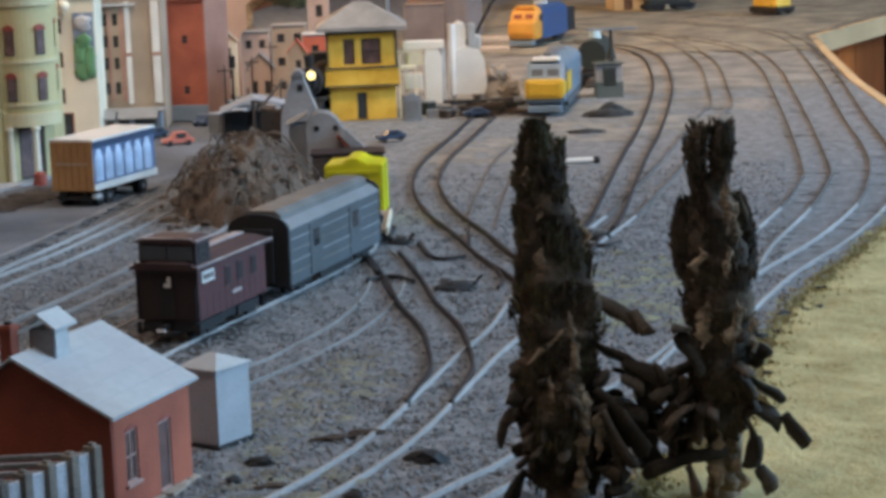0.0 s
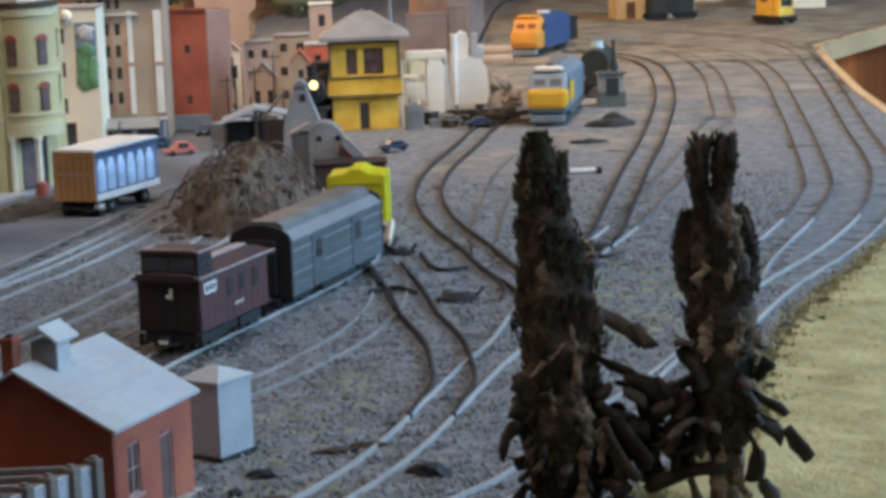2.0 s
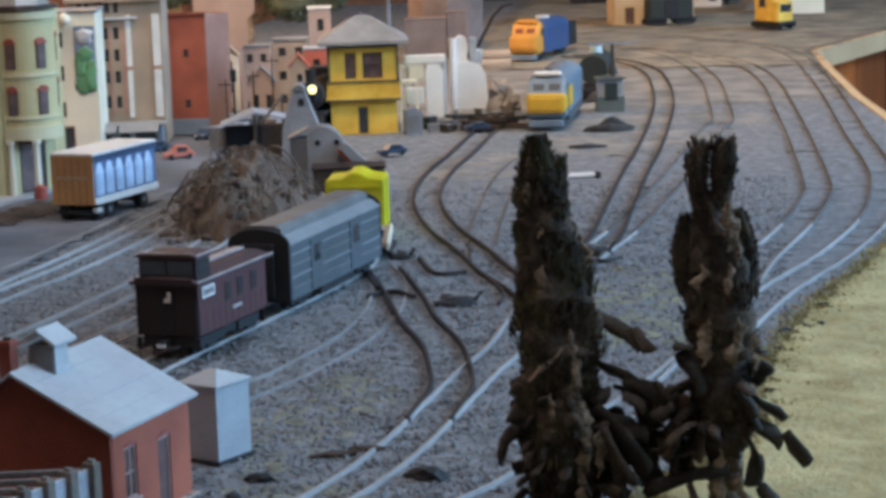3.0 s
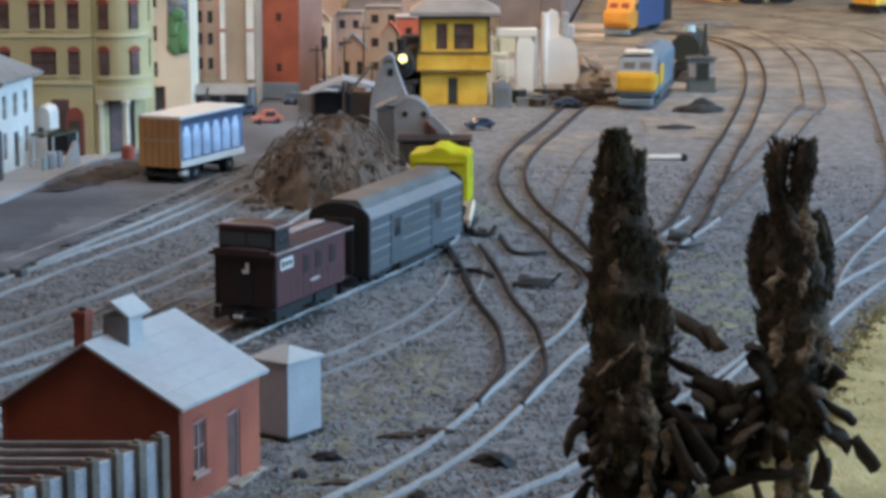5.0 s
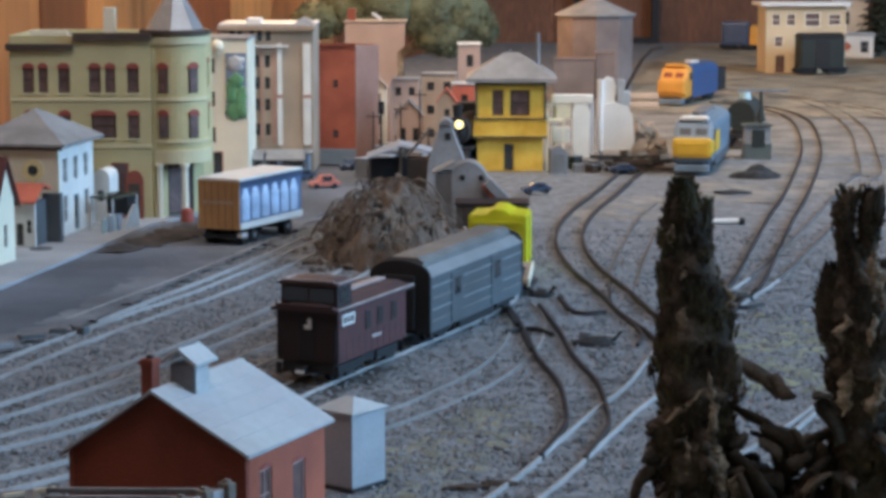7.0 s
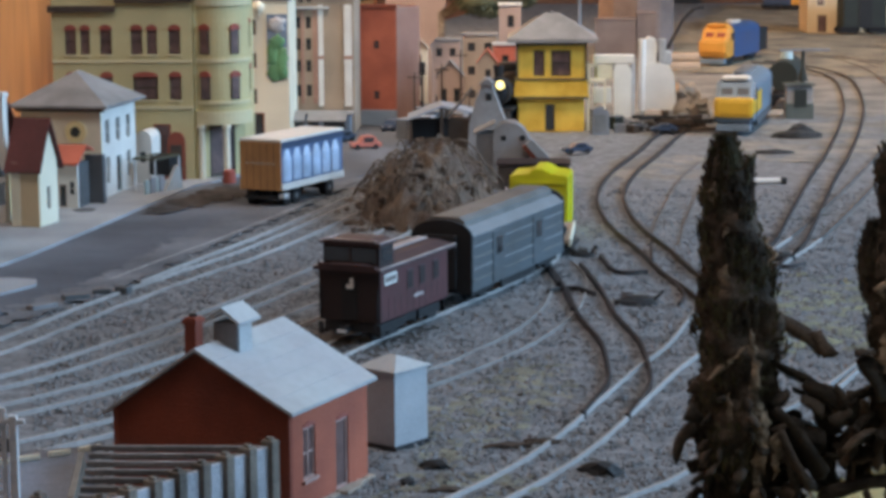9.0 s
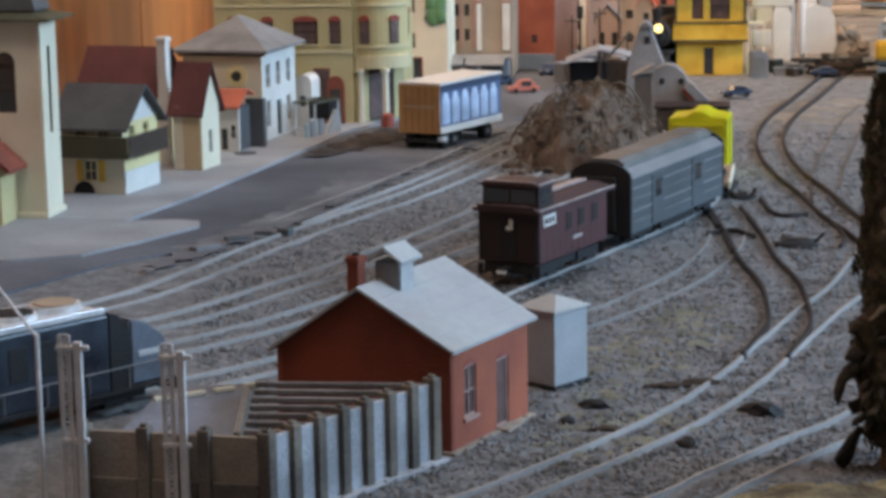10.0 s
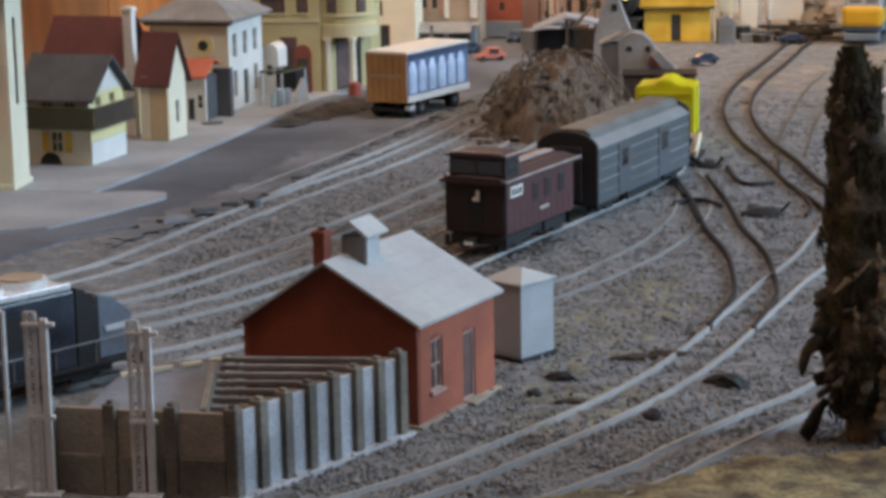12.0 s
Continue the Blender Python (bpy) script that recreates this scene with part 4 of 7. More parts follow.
# Pale strips paint the window light's sheen along the roof edges.
for s in (-1, 1):
    part("eave_trim", box(B(), -L - 3, L + 6, s * (W + 1.0) - 0.6, s * (W + 1.0) + 0.6, 34.7, 35.4, 0.2), PALETRIM, cab, "pale strip painting the highlight on the roof edge")
    part("eave_trim", box(B(), -L + 0.2, -L + 17.6, s * (W - 0.6) - 0.6, s * (W - 0.6) + 0.6, 45.9, 46.6, 0.2), PALETRIM, cupola, "pale strip painting the highlight on the roof edge")
    part("eave_trim", box(B(), -L + 16.2, -L + 27, s * 7.2 - 0.5, s * 7.2 + 0.5, 40.8, 41.5, 0.2), PALETRIM, cupola, "pale strip painting the highlight on the roof edge")
part("eave_trim", box(B(), -L - 0.3, -L + 0.7, -W + 2, W - 2, 46.6, 47.6, 0.3), PALETRIM, cupola, "pale strip painting the highlight on the roof edge")
part("eave_trim", box(B(), -L - 3.6, -L - 2.6, -W + 1, W - 1, 35.6, 36.8, 0.2), MAROON_ROOF, cab)
part("chimney", cyl(cyl(B(), 10, 5, 36, 41, 1.1, n=10), 10, 5, 41, 42, 1.7, 1.0, n=10), BLACK, cab)
part("roof_walk", box(B(), -L + 28, L + 5, -2.6, 2.6, 37.0, 37.8, 0.2), PALETRIM, cab)

x, y, a = along(TRAIN, 1134)
car = thing("baggage_car", x, y, 0, a, "grey ribbed passenger baggage car with dark doors", "rail car")
L, W = 64, 15.5
bm = B()
prism(bm, [(-W, 8), (W, 8), (W, 34.5), (-W, 34.5)], -L, L, "x")
part("body", bm, CARGREY, car)
bm = B()
prism(bm, [(-W - 0.3, 34.6), (W + 0.3, 34.6), (W + 0.3, 35.4), (W - 4.5, 39.0), (-W + 4.5, 39.0), (-W - 0.3, 35.4)], -L, L, "x")
roof = part("roof", bm, PALEROOF, car, "pale sloping roof edges")
bm = B()
prism(bm, [(-W + 5.2, 39.1), (W - 5.2, 39.1), (W - 5.4, 41.6), (W - 8.5, 43.6), (-W + 8.5, 43.6), (-W + 5.4, 41.6)], -L + 3, L - 3, "x")
part("raised_roof", bm, CARGREY_ROOF, roof, "raised grey middle roof")
for z0 in (13, 18.5, 24, 29.5):
    for s in (-1, 1):
        part("side_rib", box(B(), -L + 0.5, L - 0.5, s * W - 0.35, s * W + 0.35, z0, z0 + 0.8), PALEROOF if z0 in (18.5, 29.5) else CARGREY_ROOF, car)
for s in (-1, 1):
    for dx in (-30, 26):
        d = part("side_door", box(B(), dx - 8, dx + 8, s * W - 0.55, s * W + 0.55, 9, 33.5, 0.2), CARGREY, car)
        part("pane", box(B(), dx - 4.2, dx + 4.2, s * W - 0.75, s * W + 0.75, 22, 30.5, 0.2), GLASS, d)
    bm = B()
    prism(bm, [(-W - 0.1, 7.5), (W + 0.1, 7.5), (W + 0.1, 35.2)] + [((W + 0.1) * math.cos(math.pi * k / 12), 35.2 + 7.6 * math.sin(math.pi * k / 12)) for k in range(1, 12)] + [(-W - 0.1, 35.2)], s * L + (0.05 if s > 0 else -2.0), s * L + (2.0 if s > 0 else -0.05), "x")
    part("end_wall", bm, BLACK, car, "black rounded end wall")
    part("diaphragm", box(B(), s * (L + 3.4) - 1.3, s * (L + 3.4) + 1.3, -8.5, 8.5, 9, 36, 1.2), BLACK, car)
    part("coupler", box(B(), s * (L + 4.8), s * (L + 10), -1.4, 1.4, 7.2, 9.2, 0.3), BLACK, car)
    truck(car, s * 46)
    part("skirt", box(B(), -24, 24, s * (W - 1.2) - 0.5, s * (W - 1.2) + 0.5, 3.6, 7.9, 0.2), BLACK, car)

x, y, a = along(TRAIN, 1250)
flat = thing("flat_car", x, y, 0, a, "short flat car with black machine parts on it", "rail car")
part("deck", box(B(), -34, 34, -14, 14, 8, 10.2, 0.4), TANWALL, flat)
for s in (-1, 1):
    part("side_sill", box(B(), -34, 34, s * 14.2 - 0.8, s * 14.2 + 0.8, 6.6, 11, 0.3), CREAM_PALE, flat)
    truck(flat, s * 17, 3.2)
rn = random.Random(8)
for k in range(9):
    bm = B()
    m = Matrix.Translation((rn.uniform(-26, 26), rn.uniform(-8, 8), 10.4 + 3)) @ Euler((rn.uniform(-0.5, 0.5), rn.uniform(-0.5, 0.5), rn.uniform(0, 3))).to_matrix().to_4x4()
    if k % 3 == 0:
        cyl(bm, 0, 0, -2, 2, 4.2, n=14, m=m)
        cyl(bm, 0, 0, -3, 3, 1.2, n=8, m=m)
    else:
        box(bm, -7, 7, -1.5, 1.5, -2.5, 2.0, 0.4, m=m)
    part("machine_part", bm, BLACK if k % 2 else MIDGREY, flat)

plow = thing("yellow_plow_car", -3, 1316, 0, 84, "bright lemon yellow snow plow housing on wheels", "plow")
bm = B()
prism(bm, [(-17, 4), (17, 4), (17, 34), (6, 35), (3, 38), (-3, 38), (-8, 35), (-17, 34)], -12, 22, "x")
bmesh.ops.bevel(bm, geom=bm.edges[:], offset=0.8, segments=2, affect="EDGES")
part("housing", bm, LEMON, plow)
part("end_rib", box(B(), -13.0, -12.05, -15, 15, 29, 31, 0.2), LEMON, plow)
part("end_rib", box(B(), -13.0, -12.05, -15, 15, 12, 14, 0.2), LEMON, plow)
for s in (-1, 1):
    part("side_rib", box(B(), 2, 4, s * 17.4 - 0.5, s * 17.4 + 0.5, 5, 33, 0.2), LEMON, plow)
wheelset(plow, -4, 4)
wheelset(plow, 14, 4)

# dark diesel at the end of the yard
loco = thing("diesel_loco", -213, 764, 0, 53.5, "dark blue-grey diesel locomotive with silver roof edges", "locomotive")
W = 14.5
part("hood", box(B(), -130, -10, -W, W, 9, 37, 1.2), STEELBLUE, loco)
part("hood_top", box(B(), -128, -11, -W + 2.5, W - 2.5, 37.2, 38.6, 0.5), SILVER, loco)
for k in range(4):
    f = part("fan", cyl(B(), -112 + k * 24, 0, 38.6, 40.4, 8.5, n=24), SILVER, loco)
    part("grille", cyl(B(), -112 + k * 24, 0, 40.4, 40.9, 7.2, n=24), BLACK, f)
for s in (-1, 1):
    part("roof_edge", box(B(), -129, -11, s * (W - 1.6) - 1.0, s * (W - 1.6) + 1.0, 37.1, 39.4, 0.4), SILVER, loco)
cabn = B()
prism(cabn, [(-9.9, 9), (0, 9), (0, 27), (-6, 36), (-9.9, 37.4)], -W - 0.2, W + 0.2, "y")
cabn = part("cab", cabn, BLACK, loco, "black cab with a sloping windscreen")
part("windscreen", placed(box(B(), -0.4, 0.4, -W + 2, W - 2, 0.5, 9.5, 0.2), Matrix.Translation((-0.6, 0, 27.4)) @ Matrix.Rotation(-0.54, 4, "Y")), GLASS, cabn)
part("cab_front", box(B(), 0.05, 0.7, -W + 1, W - 1, 20, 26.5, 0.2), BLACK, cabn)
hatch_fan = part("roof_fan", cyl(B(), -22, 0, 38.7, 41.0, 9.2, n=28), SILVER, loco, "silver roof fan ring with a tan disc")
part("disc", cyl(B(), -22, 0, 41.05, 41.7, 7.6, n=28), TANWALL, hatch_fan)
bm = B()
prism(bm, [(0.8, 9), (17, 9), (17, 24), (8, 31), (0.8, 33)], -W + 2, W - 2)
bmesh.ops.bevel(bm, geom=bm.edges[:], offset=0.8, segments=2, affect="EDGES")
part("nose", bm, NOSEGREY, loco, "blue-grey sloping nose")
for s in (-1, 1):
    part("numberboard", box(B(), 4, 15, s * (W - 2) - 0.5, s * (W - 2) + 0.5, 19, 21, 0.1), SILVER, loco)
for k in range(7):
    part("louvre", box(B(), -118 + k * 13, -110 + k * 13, -W - 0.3, -W + 0.2, 20, 32, 0.3), BLACK, loco)
part("deck", box(B(), -134, 20, -W - 0.8, W + 0.8, 7.6, 9.4, 0.3), BLACK, loco)
for k in range(9):
    part("stanchion", rod(B(), (-128 + k * 18, -W - 0.3, 9), (-128 + k * 18, -W - 0.3, 17), 0.3), PALEROOF, loco)
part("handrail", rod(B(), (-128, -W - 0.3, 17), (16, -W - 0.3, 17), 0.32), PALEROOF, loco)
part("pilot", box(B(), 18, 21, -W, W, 4.2, 9.2, 0.4), BLACK, loco)
part("fuel_tank", box(B(), -90, -50, -11, 11, 4.4, 7.5, 0.8), BLACK, loco)
truck(loco, -112)
truck(loco, -8)


# ---- front trees ----
def profile(table, z):
    for (z0, r0), (z1, r1) in zip(table, table[1:]):
        if z0 <= z <= z1:
            return r0 + (r1 - r0) * (z - z0) / (z1 - z0)
    return 0.0


def clump(bm, base, way, length, radius, rn, flat=0.7, bend=None, blunt=0.75):
    """A short ragged finger of foliage with a blunt tip."""
    way = way.normalized()
    bend = bend or Vector((rn.uniform(-0.2, 0.2), rn.uniform(-0.2, 0.2), rn.uniform(-0.1, 0.25)))
    u = way.orthogonal().normalized()
    u = Matrix.Rotation(rn.uniform(0, 6.28), 3, way) @ u
    w = way.cross(u)
    rings, n = [], 5
    for i, k in enumerate((0.6, 0.72, 0.85, 1.0, blunt)):
        t = i / (n - 1)
        c = base + way * length * t + bend * length * t * t
        ring = []
        for j in range(6):
            a = math.pi * j / 3
            r = radius * k * rn.uniform(0.7, 1.28)
            ring.append(bm.verts.new(c + u * r * math.cos(a) + w * r * flat * math.sin(a)))
        rings.append(ring)
    for p, q in zip(rings, rings[1:]):
        for j in range(6):
            bm.faces.new((p[j], p[(j + 1) % 6], q[(j + 1) % 6], q[j]))
    tip = bm.verts.new(base + way * length * 1.06 + bend * length * 1.1)
    for j in range(6):
        bm.faces.new((rings[-1][j], rings[-1][(j + 1) % 6], tip))
    bm.faces.new(rings[0][::-1])


def dark_tree(x, y, columns, streaks, leaves, seed, label):
    """Ragged columns of short upright fingers round a dark core, with torn bark showing and blunt drooping leaves."""
    root = thing("dark_tree", x, y, 0, 0, label, "tree", "dark trees at the layout rim")
    rn = random.Random(seed)
    bm = B()
    top = columns[0][-1][1]
    line = [Vector((columns[0][0][0] - x + 1.5 * math.sin(z * 0.06 + seed), 0, z)) for z in range(-2, int(top * 0.8), 6)]
    for i, (p, q) in enumerate(zip(line, line[1:])):
        rod(bm, p, q, 6.0 * (1 - 0.7 * i / len(line)), 6.0 * (1 - 0.7 * (i + 1) / len(line)), 9)
    trunk = part("trunk", bm, BARK, root, "torn pale brown bark", smooth=True)
    coats, moss = [B(), B(), B()], [[], [], []]
    green = (0, 1, 1, 2) if x < 80 else (0, 0, 0, 1)
    cores = B()
    for ci, col in enumerate(columns):
        rings = []
        z = col[0][1]
        while z <= col[-1][1] + 0.01:
            cx, cr = profile([(c[1], c[0] - x) for c in col], z), profile([(c[1], c[2]) for c in col], z)
            ring = []
            for k in range(22):
                a = math.pi * 2 * k / 22
                r = cr * (0.80 + 0.34 * noise.noise(Vector((math.cos(a) * 1.6, math.sin(a) * 1.6, z * 0.09 + seed + ci * 5))) + 0.16 * noise.noise(Vector((math.cos(a) * 5, math.sin(a) * 5, z * 0.5 + seed))))
                ring.append(cores.verts.new((cx + r * math.cos(a), 0.9 * r * math.sin(a), z)))
            rings.append(ring)
            z += 1.2
        for p, q in zip(rings, rings[1:]):
            for k in range(22):
                cores.faces.new((p[k], p[(k + 1) % 22], q[(k + 1) % 22], q[k]))
        cores.faces.new(rings[0][::-1])
        cores.faces.new(rings[-1])
        high = col[-1][1] - col[0][1]
        mean = sum(c[2] for c in col) / len(col)
        for k in range(int(high * mean * 1.7)):
            z = col[0][1] + high * rn.random()
            cx, cr = profile([(c[1], c[0] - x) for c in col], z), profile([(c[1], c[2]) for c in col], z)
            a = rn.uniform(0, 6.28)
            ragged = 1 + 0.35 * noise.noise(Vector((math.cos(a) * 1.6, math.sin(a) * 1.6, z * 0.1 + seed)))
            r = max(0.0, cr * rn.uniform(0.66, 0.90) * ragged)
            px, py = cx + r * math.cos(a), 0.9 * r * math.sin(a)
            bare = py < 0 and any(min(s[1], s[3]) - 2 < z < max(s[1], s[3]) + 2 and abs(px + x - (s[0] + (s[2] - s[0]) * (z - s[1]) / ((s[3] - s[1]) or 1))) < s[4] * (0.95 + 0.6 * noise.noise(Vector((z * 0.2, s[0], 0)))) for s in streaks)
            if bare:
                continue
            small = min(1.0, 0.45 + cr / 14)
            way = Vector((math.cos(a) * rn.uniform(-0.1, 0.3) + rn.uniform(-0.3, 0.3), math.sin(a) * rn.uniform(-0.1, 0.3) + rn.uniform(-0.3, 0.3), 1))
            clump(coats[rn.choice(green)], Vector((px, py, z - 2)), way, rn.uniform(1.6, 4.6) * small, rn.uniform(0.35, 0.9) * small, rn, rn.uniform(0.4, 0.8), None, 0.45)
        # fine moss over the clumps
        for k in range(int(high * mean * 8)):
            z = col[0][1] + high * rn.random()
            cx, cr = profile([(c[1], c[0] - x) for c in col], z), profile([(c[1], c[2]) for c in col], z)
            a = rn.uniform(0, 6.28)
            ragged = 1 + 0.35 * noise.noise(Vector((math.cos(a) * 1.6, math.sin(a) * 1.6, z * 0.1 + seed)))
            r = max(0.0, cr * rn.uniform(0.70, 0.93) * ragged)
            c = Vector((cx + r * math.cos(a), 0.9 * r * math.sin(a), z))
            tone = 0.5 + noise.noise(Vector((math.cos(a) * 1.3 + seed, math.sin(a) * 1.3, z * 0.07)))
            tufts = moss[2 if tone > 0.52 and 2 in green else 1 if tone > 0.36 else 0]
            out = Vector((math.cos(a) * 0.35 + rn.uniform(-0.3, 0.3), math.sin(a) * 0.35 + rn.uniform(-0.3, 0.3), rn.uniform(0.4, 1.4))).normalized() * rn.uniform(0.7, 2.0)
            side = Vector((-math.sin(a), math.cos(a), 0.2)) * rn.uniform(0.2, 0.5)
            n = len(tufts)
            tufts += [(c - side) * MM, (c + side) * MM, (c + out + side * 0.3 + Vector((0, 0, rn.uniform(0, 1.2)))) * MM, (c + out - side * 0.4) * MM]
    part("core", cores, LEAVES, root, "dark inner foliage", smooth=True)
    for bm, tufts, m in zip(coats, moss, (LEAVES, NEEDLES, MOSS)):
        part("crown", bm, m, root, "ragged dark upright foliage")
        me = bpy.data.meshes.new("moss")
        me.from_pydata(tufts, [], [(n, n + 1, n + 2, n + 3) for n in range(0, len(tufts), 4)])
        me.materials.append(m)
        fuzz = new("moss", me)
        fuzz.parent = root
        tagged(fuzz, "short mossy tufts on the foliage", kind="stuff")
    # ragged ribbons of torn bark
    for sk in streaks:
        bm = B()
        p, q = Vector((sk[0] - x, 0.9 - sk[5], sk[1])), Vector((sk[2] - x, 0.9 - sk[5], sk[3]))
        n = max(9, int((q - p).length / 0.7))
        rings = []
        for i in range(n + 1):
            f = i / n
            c = p.lerp(q, f) + Vector((2.2 * noise.noise(Vector((f * 3, sk[0], seed))) + 0.9 * noise.noise(Vector((f * n * 0.23, sk[1], seed + 8))), 0.5 * noise.noise(Vector((f * 5, sk[1], seed + 3))), 0))
            taper = min(1.0, 3.0 * min(f, 1 - f) + 0.05)
            half = sk[4] * taper * (0.55 + 0.55 * noise.noise(Vector((f * 2.2 + sk[0], sk[1] * 0.3, seed))) + 0.5 * noise.noise(Vector((f * n * 0.31, sk[0], seed + 4))))
            rings.append([bm.verts.new(c + Vector((math.cos(a) * max(0.15, half) * rn.uniform(0.94, 1.06), 0.5 * math.sin(a) + 0.10 * half * half * math.cos(a) ** 2 + rn.uniform(-0.2, 0.2), rn.uniform(-0.3, 0.3)))) for a in (k * math.pi / 5 for k in range(10))])
        for u, v in zip(rings, rings[1:]):
            for k in range(10):
                bm.faces.new((u[k], u[(k + 1) % 10], v[(k + 1) % 10], v[k]))
        bm.faces.new(rings[0][::-1])
        bm.faces.new(rings[-1])
        bmesh.ops.recalc_face_normals(bm, faces=bm.faces[:])
        part("bark_strip", bm, TORNBARK, root, "torn pale bark strip")
    for lf in leaves:
        bm = B()
        a, b = Vector((lf[0] - x, lf[5], lf[1])), Vector((lf[2] - x, lf[5] + rn.uniform(-3, 3), lf[3]))
        clump(bm, a, b - a, (b - a).length * 0.82, lf[4] * 1.1, rn, 0.45, Vector((rn.uniform(-0.3, 0.3), 0, lf[6] - rn.uniform(0, 0.25))), 0.9)
        part("leaf", bm, DARKLEAF if rn.random() < 0.75 else LEAVES, root, smooth=True)
    # a thicket of blunt leaves on the side of the neighbouring tree
    side = 1 if x < 80 else -1
    for k in range(34):
        z = rn.uniform(3 if side > 0 else 20, 44)
        bm = B()
        start = Vector((side * rn.uniform(8, 20) + (4 if side > 0 else 2), rn.uniform(-9, 6), z))
        clump(bm, start, Vector((side * rn.uniform(-0.2, 1), rn.uniform(-0.4, 0.4), rn.uniform(-1.0, 0.5))), rn.uniform(5.5, 9.5), rn.uniform(2.4, 4.0), rn, 0.4, Vector((side * 0.1, 0, rn.uniform(-0.6, 0.1))), 0.9)
        part("leaf", bm, rn.choice((DARKLEAF, DARKLEAF, LEAVES)), root, smooth=True)
    # smaller stubby leaves round the foot
    for k in range(40 if side > 0 else 18):
        z = (8 if side > 0 else 24) + 36 * rn.random()
        col = columns[0]
        cx, cr = profile([(c[1], c[0] - x) for c in col], z), profile([(c[1], c[2]) for c in col], z)
        a = rn.uniform(0, 6.28)
        bm = B()
        clump(bm, Vector((cx + 0.55 * cr * math.cos(a), 0.5 * cr * math.sin(a), z)), Vector((math.cos(a), math.sin(a), rn.uniform(-0.4, 0.6))), rn.uniform(6, 10), rn.uniform(2.0, 3.2), rn, 0.45, Vector((0, 0, rn.uniform(-0.7, 0.1))), 0.85)
        part("leaf", bm, rn.choice((DARKLEAF, DARKLEAF, LEAVES)), root, smooth=True)
    return root


# columns: (x, z, radius) from the foot up; strips: from, to, width, depth; leaves: from, to, width, depth, droop
dark_tree(56, 700, [
    [(60, 8, 12.5), (60, 22, 15.5), (59.5, 43, 14.5), (59, 64, 14.5), (59, 76, 14), (57, 95, 10.5), (55.5, 110, 7.3), (55, 124, 2.4)],
    [(49.5, 104, 3.2), (51, 114, 2.6), (52, 124, 1.2)], [(60, 102, 3.5), (61.5, 110, 2.8), (62.3, 118, 1.4)]],
    [(67, 20, 62.5, 66, 4.8, 13.4), (64, 16, 68, 34, 3.8, 13.2), (49, 50, 62, 61, 2.8, 13), (64, 3, 66, 20, 3.4, 13.6), (54, 74, 55, 86, 4.0, 11.2), (69, 84, 68, 94, 2.0, 9.5), (51, 104, 51, 111, 2.4, 5.8), (57, 30, 56, 46, 2.0, 13.4), (70, 18, 72, 34, 2.6, 12.5), (54, 94, 55, 99, 2.0, 9)],
    [(48, 36, 42, 40.5, 3.0, -6, -0.1), (46, 34, 36, 31, 2.7, -8, -0.65), (70, 68, 87, 62, 3.2, 2, -0.25), (84, 63, 87, 54, 3.0, 1, 0), (70, 54, 84, 46, 3.0, -3, 0), (80, 48, 95, 39, 3.4, -4, -0.1), (72, 34, 79, 14, 4.2, -10, 0.1), (70, 40, 84, 24, 4.4, -8, -0.3), (74, 26, 84, 8, 4.0, -9, 0), (84, 44, 88, 28, 3.6, -2, 0), (82, 30, 92, 12, 4.2, 0, 0), (48, 14, 40, 5, 3.0, -6, -0.2), (90, 38, 84, 18, 3.4, 3, 0)],
    3, "tall ragged dark tree with torn pale bark")
dark_tree(109, 700, [
    [(112, 4, 4.6), (111.5, 19, 5.6), (111.5, 28, 10.5), (111, 50, 11.5), (111.5, 74, 13), (110, 88, 10), (108.5, 96, 6), (108, 103, 4.4)],
    [(107.5, 97, 4.2), (104.8, 106, 3.3), (104.6, 115, 4.0), (106.5, 121.5, 3.6)], [(110, 98, 4.2), (112.6, 107, 3.6), (113, 116, 4.6), (113.3, 121.5, 3.4)],
    [(101, 74, 4), (99.8, 88, 4), (101, 98, 2)], [(119, 74, 5), (119.6, 86, 4), (117.5, 98.5, 1.8)]],
    [(113, 84, 113.5, 105, 4.0, 7.6), (116, 82, 115.5, 98, 2.2, 8.6), (104, 52, 106, 67, 4.6, 10.6), (113.5, 50, 115.5, 67, 5.0, 11), (112, 74, 113, 84, 2.4, 11.5), (109, 3, 109, 25, 4.6, 8.4), (116.5, 3, 115, 18, 3.2, 8.4), (103.5, 74, 104, 84, 2.4, 9.6), (120, 50, 121, 62, 2.6, 9)],
    [(104, 43, 100, 62, 3.8, -9, -0.05), (101, 58, 94.5, 60, 2.2, -9, -0.1), (121, 44, 126, 54, 2.6, -4, 0), (120, 40, 133, 33, 3.2, -4, -0.12), (120, 32, 132, 27, 3.0, -5, -0.05), (130, 28, 138, 19, 3.2, -5, -0.1), (112, 18, 84, 16, 2.4, -8, 0), (102, 38, 86, 28, 4.2, -4, -0.15), (104, 46, 90, 42, 3.4, -2, -0.1), (99, 14, 104, 3, 2.4, -9, 0), (121, 22, 120, 10, 3.0, -6, 0), (122, 12, 128, 3, 2.6, -7, 0), (118, 28, 127, 14, 2.8, -7, 0), (106, 34, 98, 20, 3.4, -7, 0), (114, 44, 124, 36, 3.4, -8, -0.2)],
    6, "ragged dark tree with a narrow neck and forked tip")

# ---- town ----
yel = thing("corner_building", -336, 1530, 2, 0, "three-storey cream corner building with a round turret and cone roof", "building")
cols = [(9, 7.5), (19.5, 6.5), (33, 8), (54, 8), (65, 7), (80, 8)]
top = [(x, 86, w, 18) for x, w in cols]
mid = [(9, 55, 7.5, 17), (33, 55, 8, 17), (55, 55, 17, 17), (80, 55, 8, 17)]
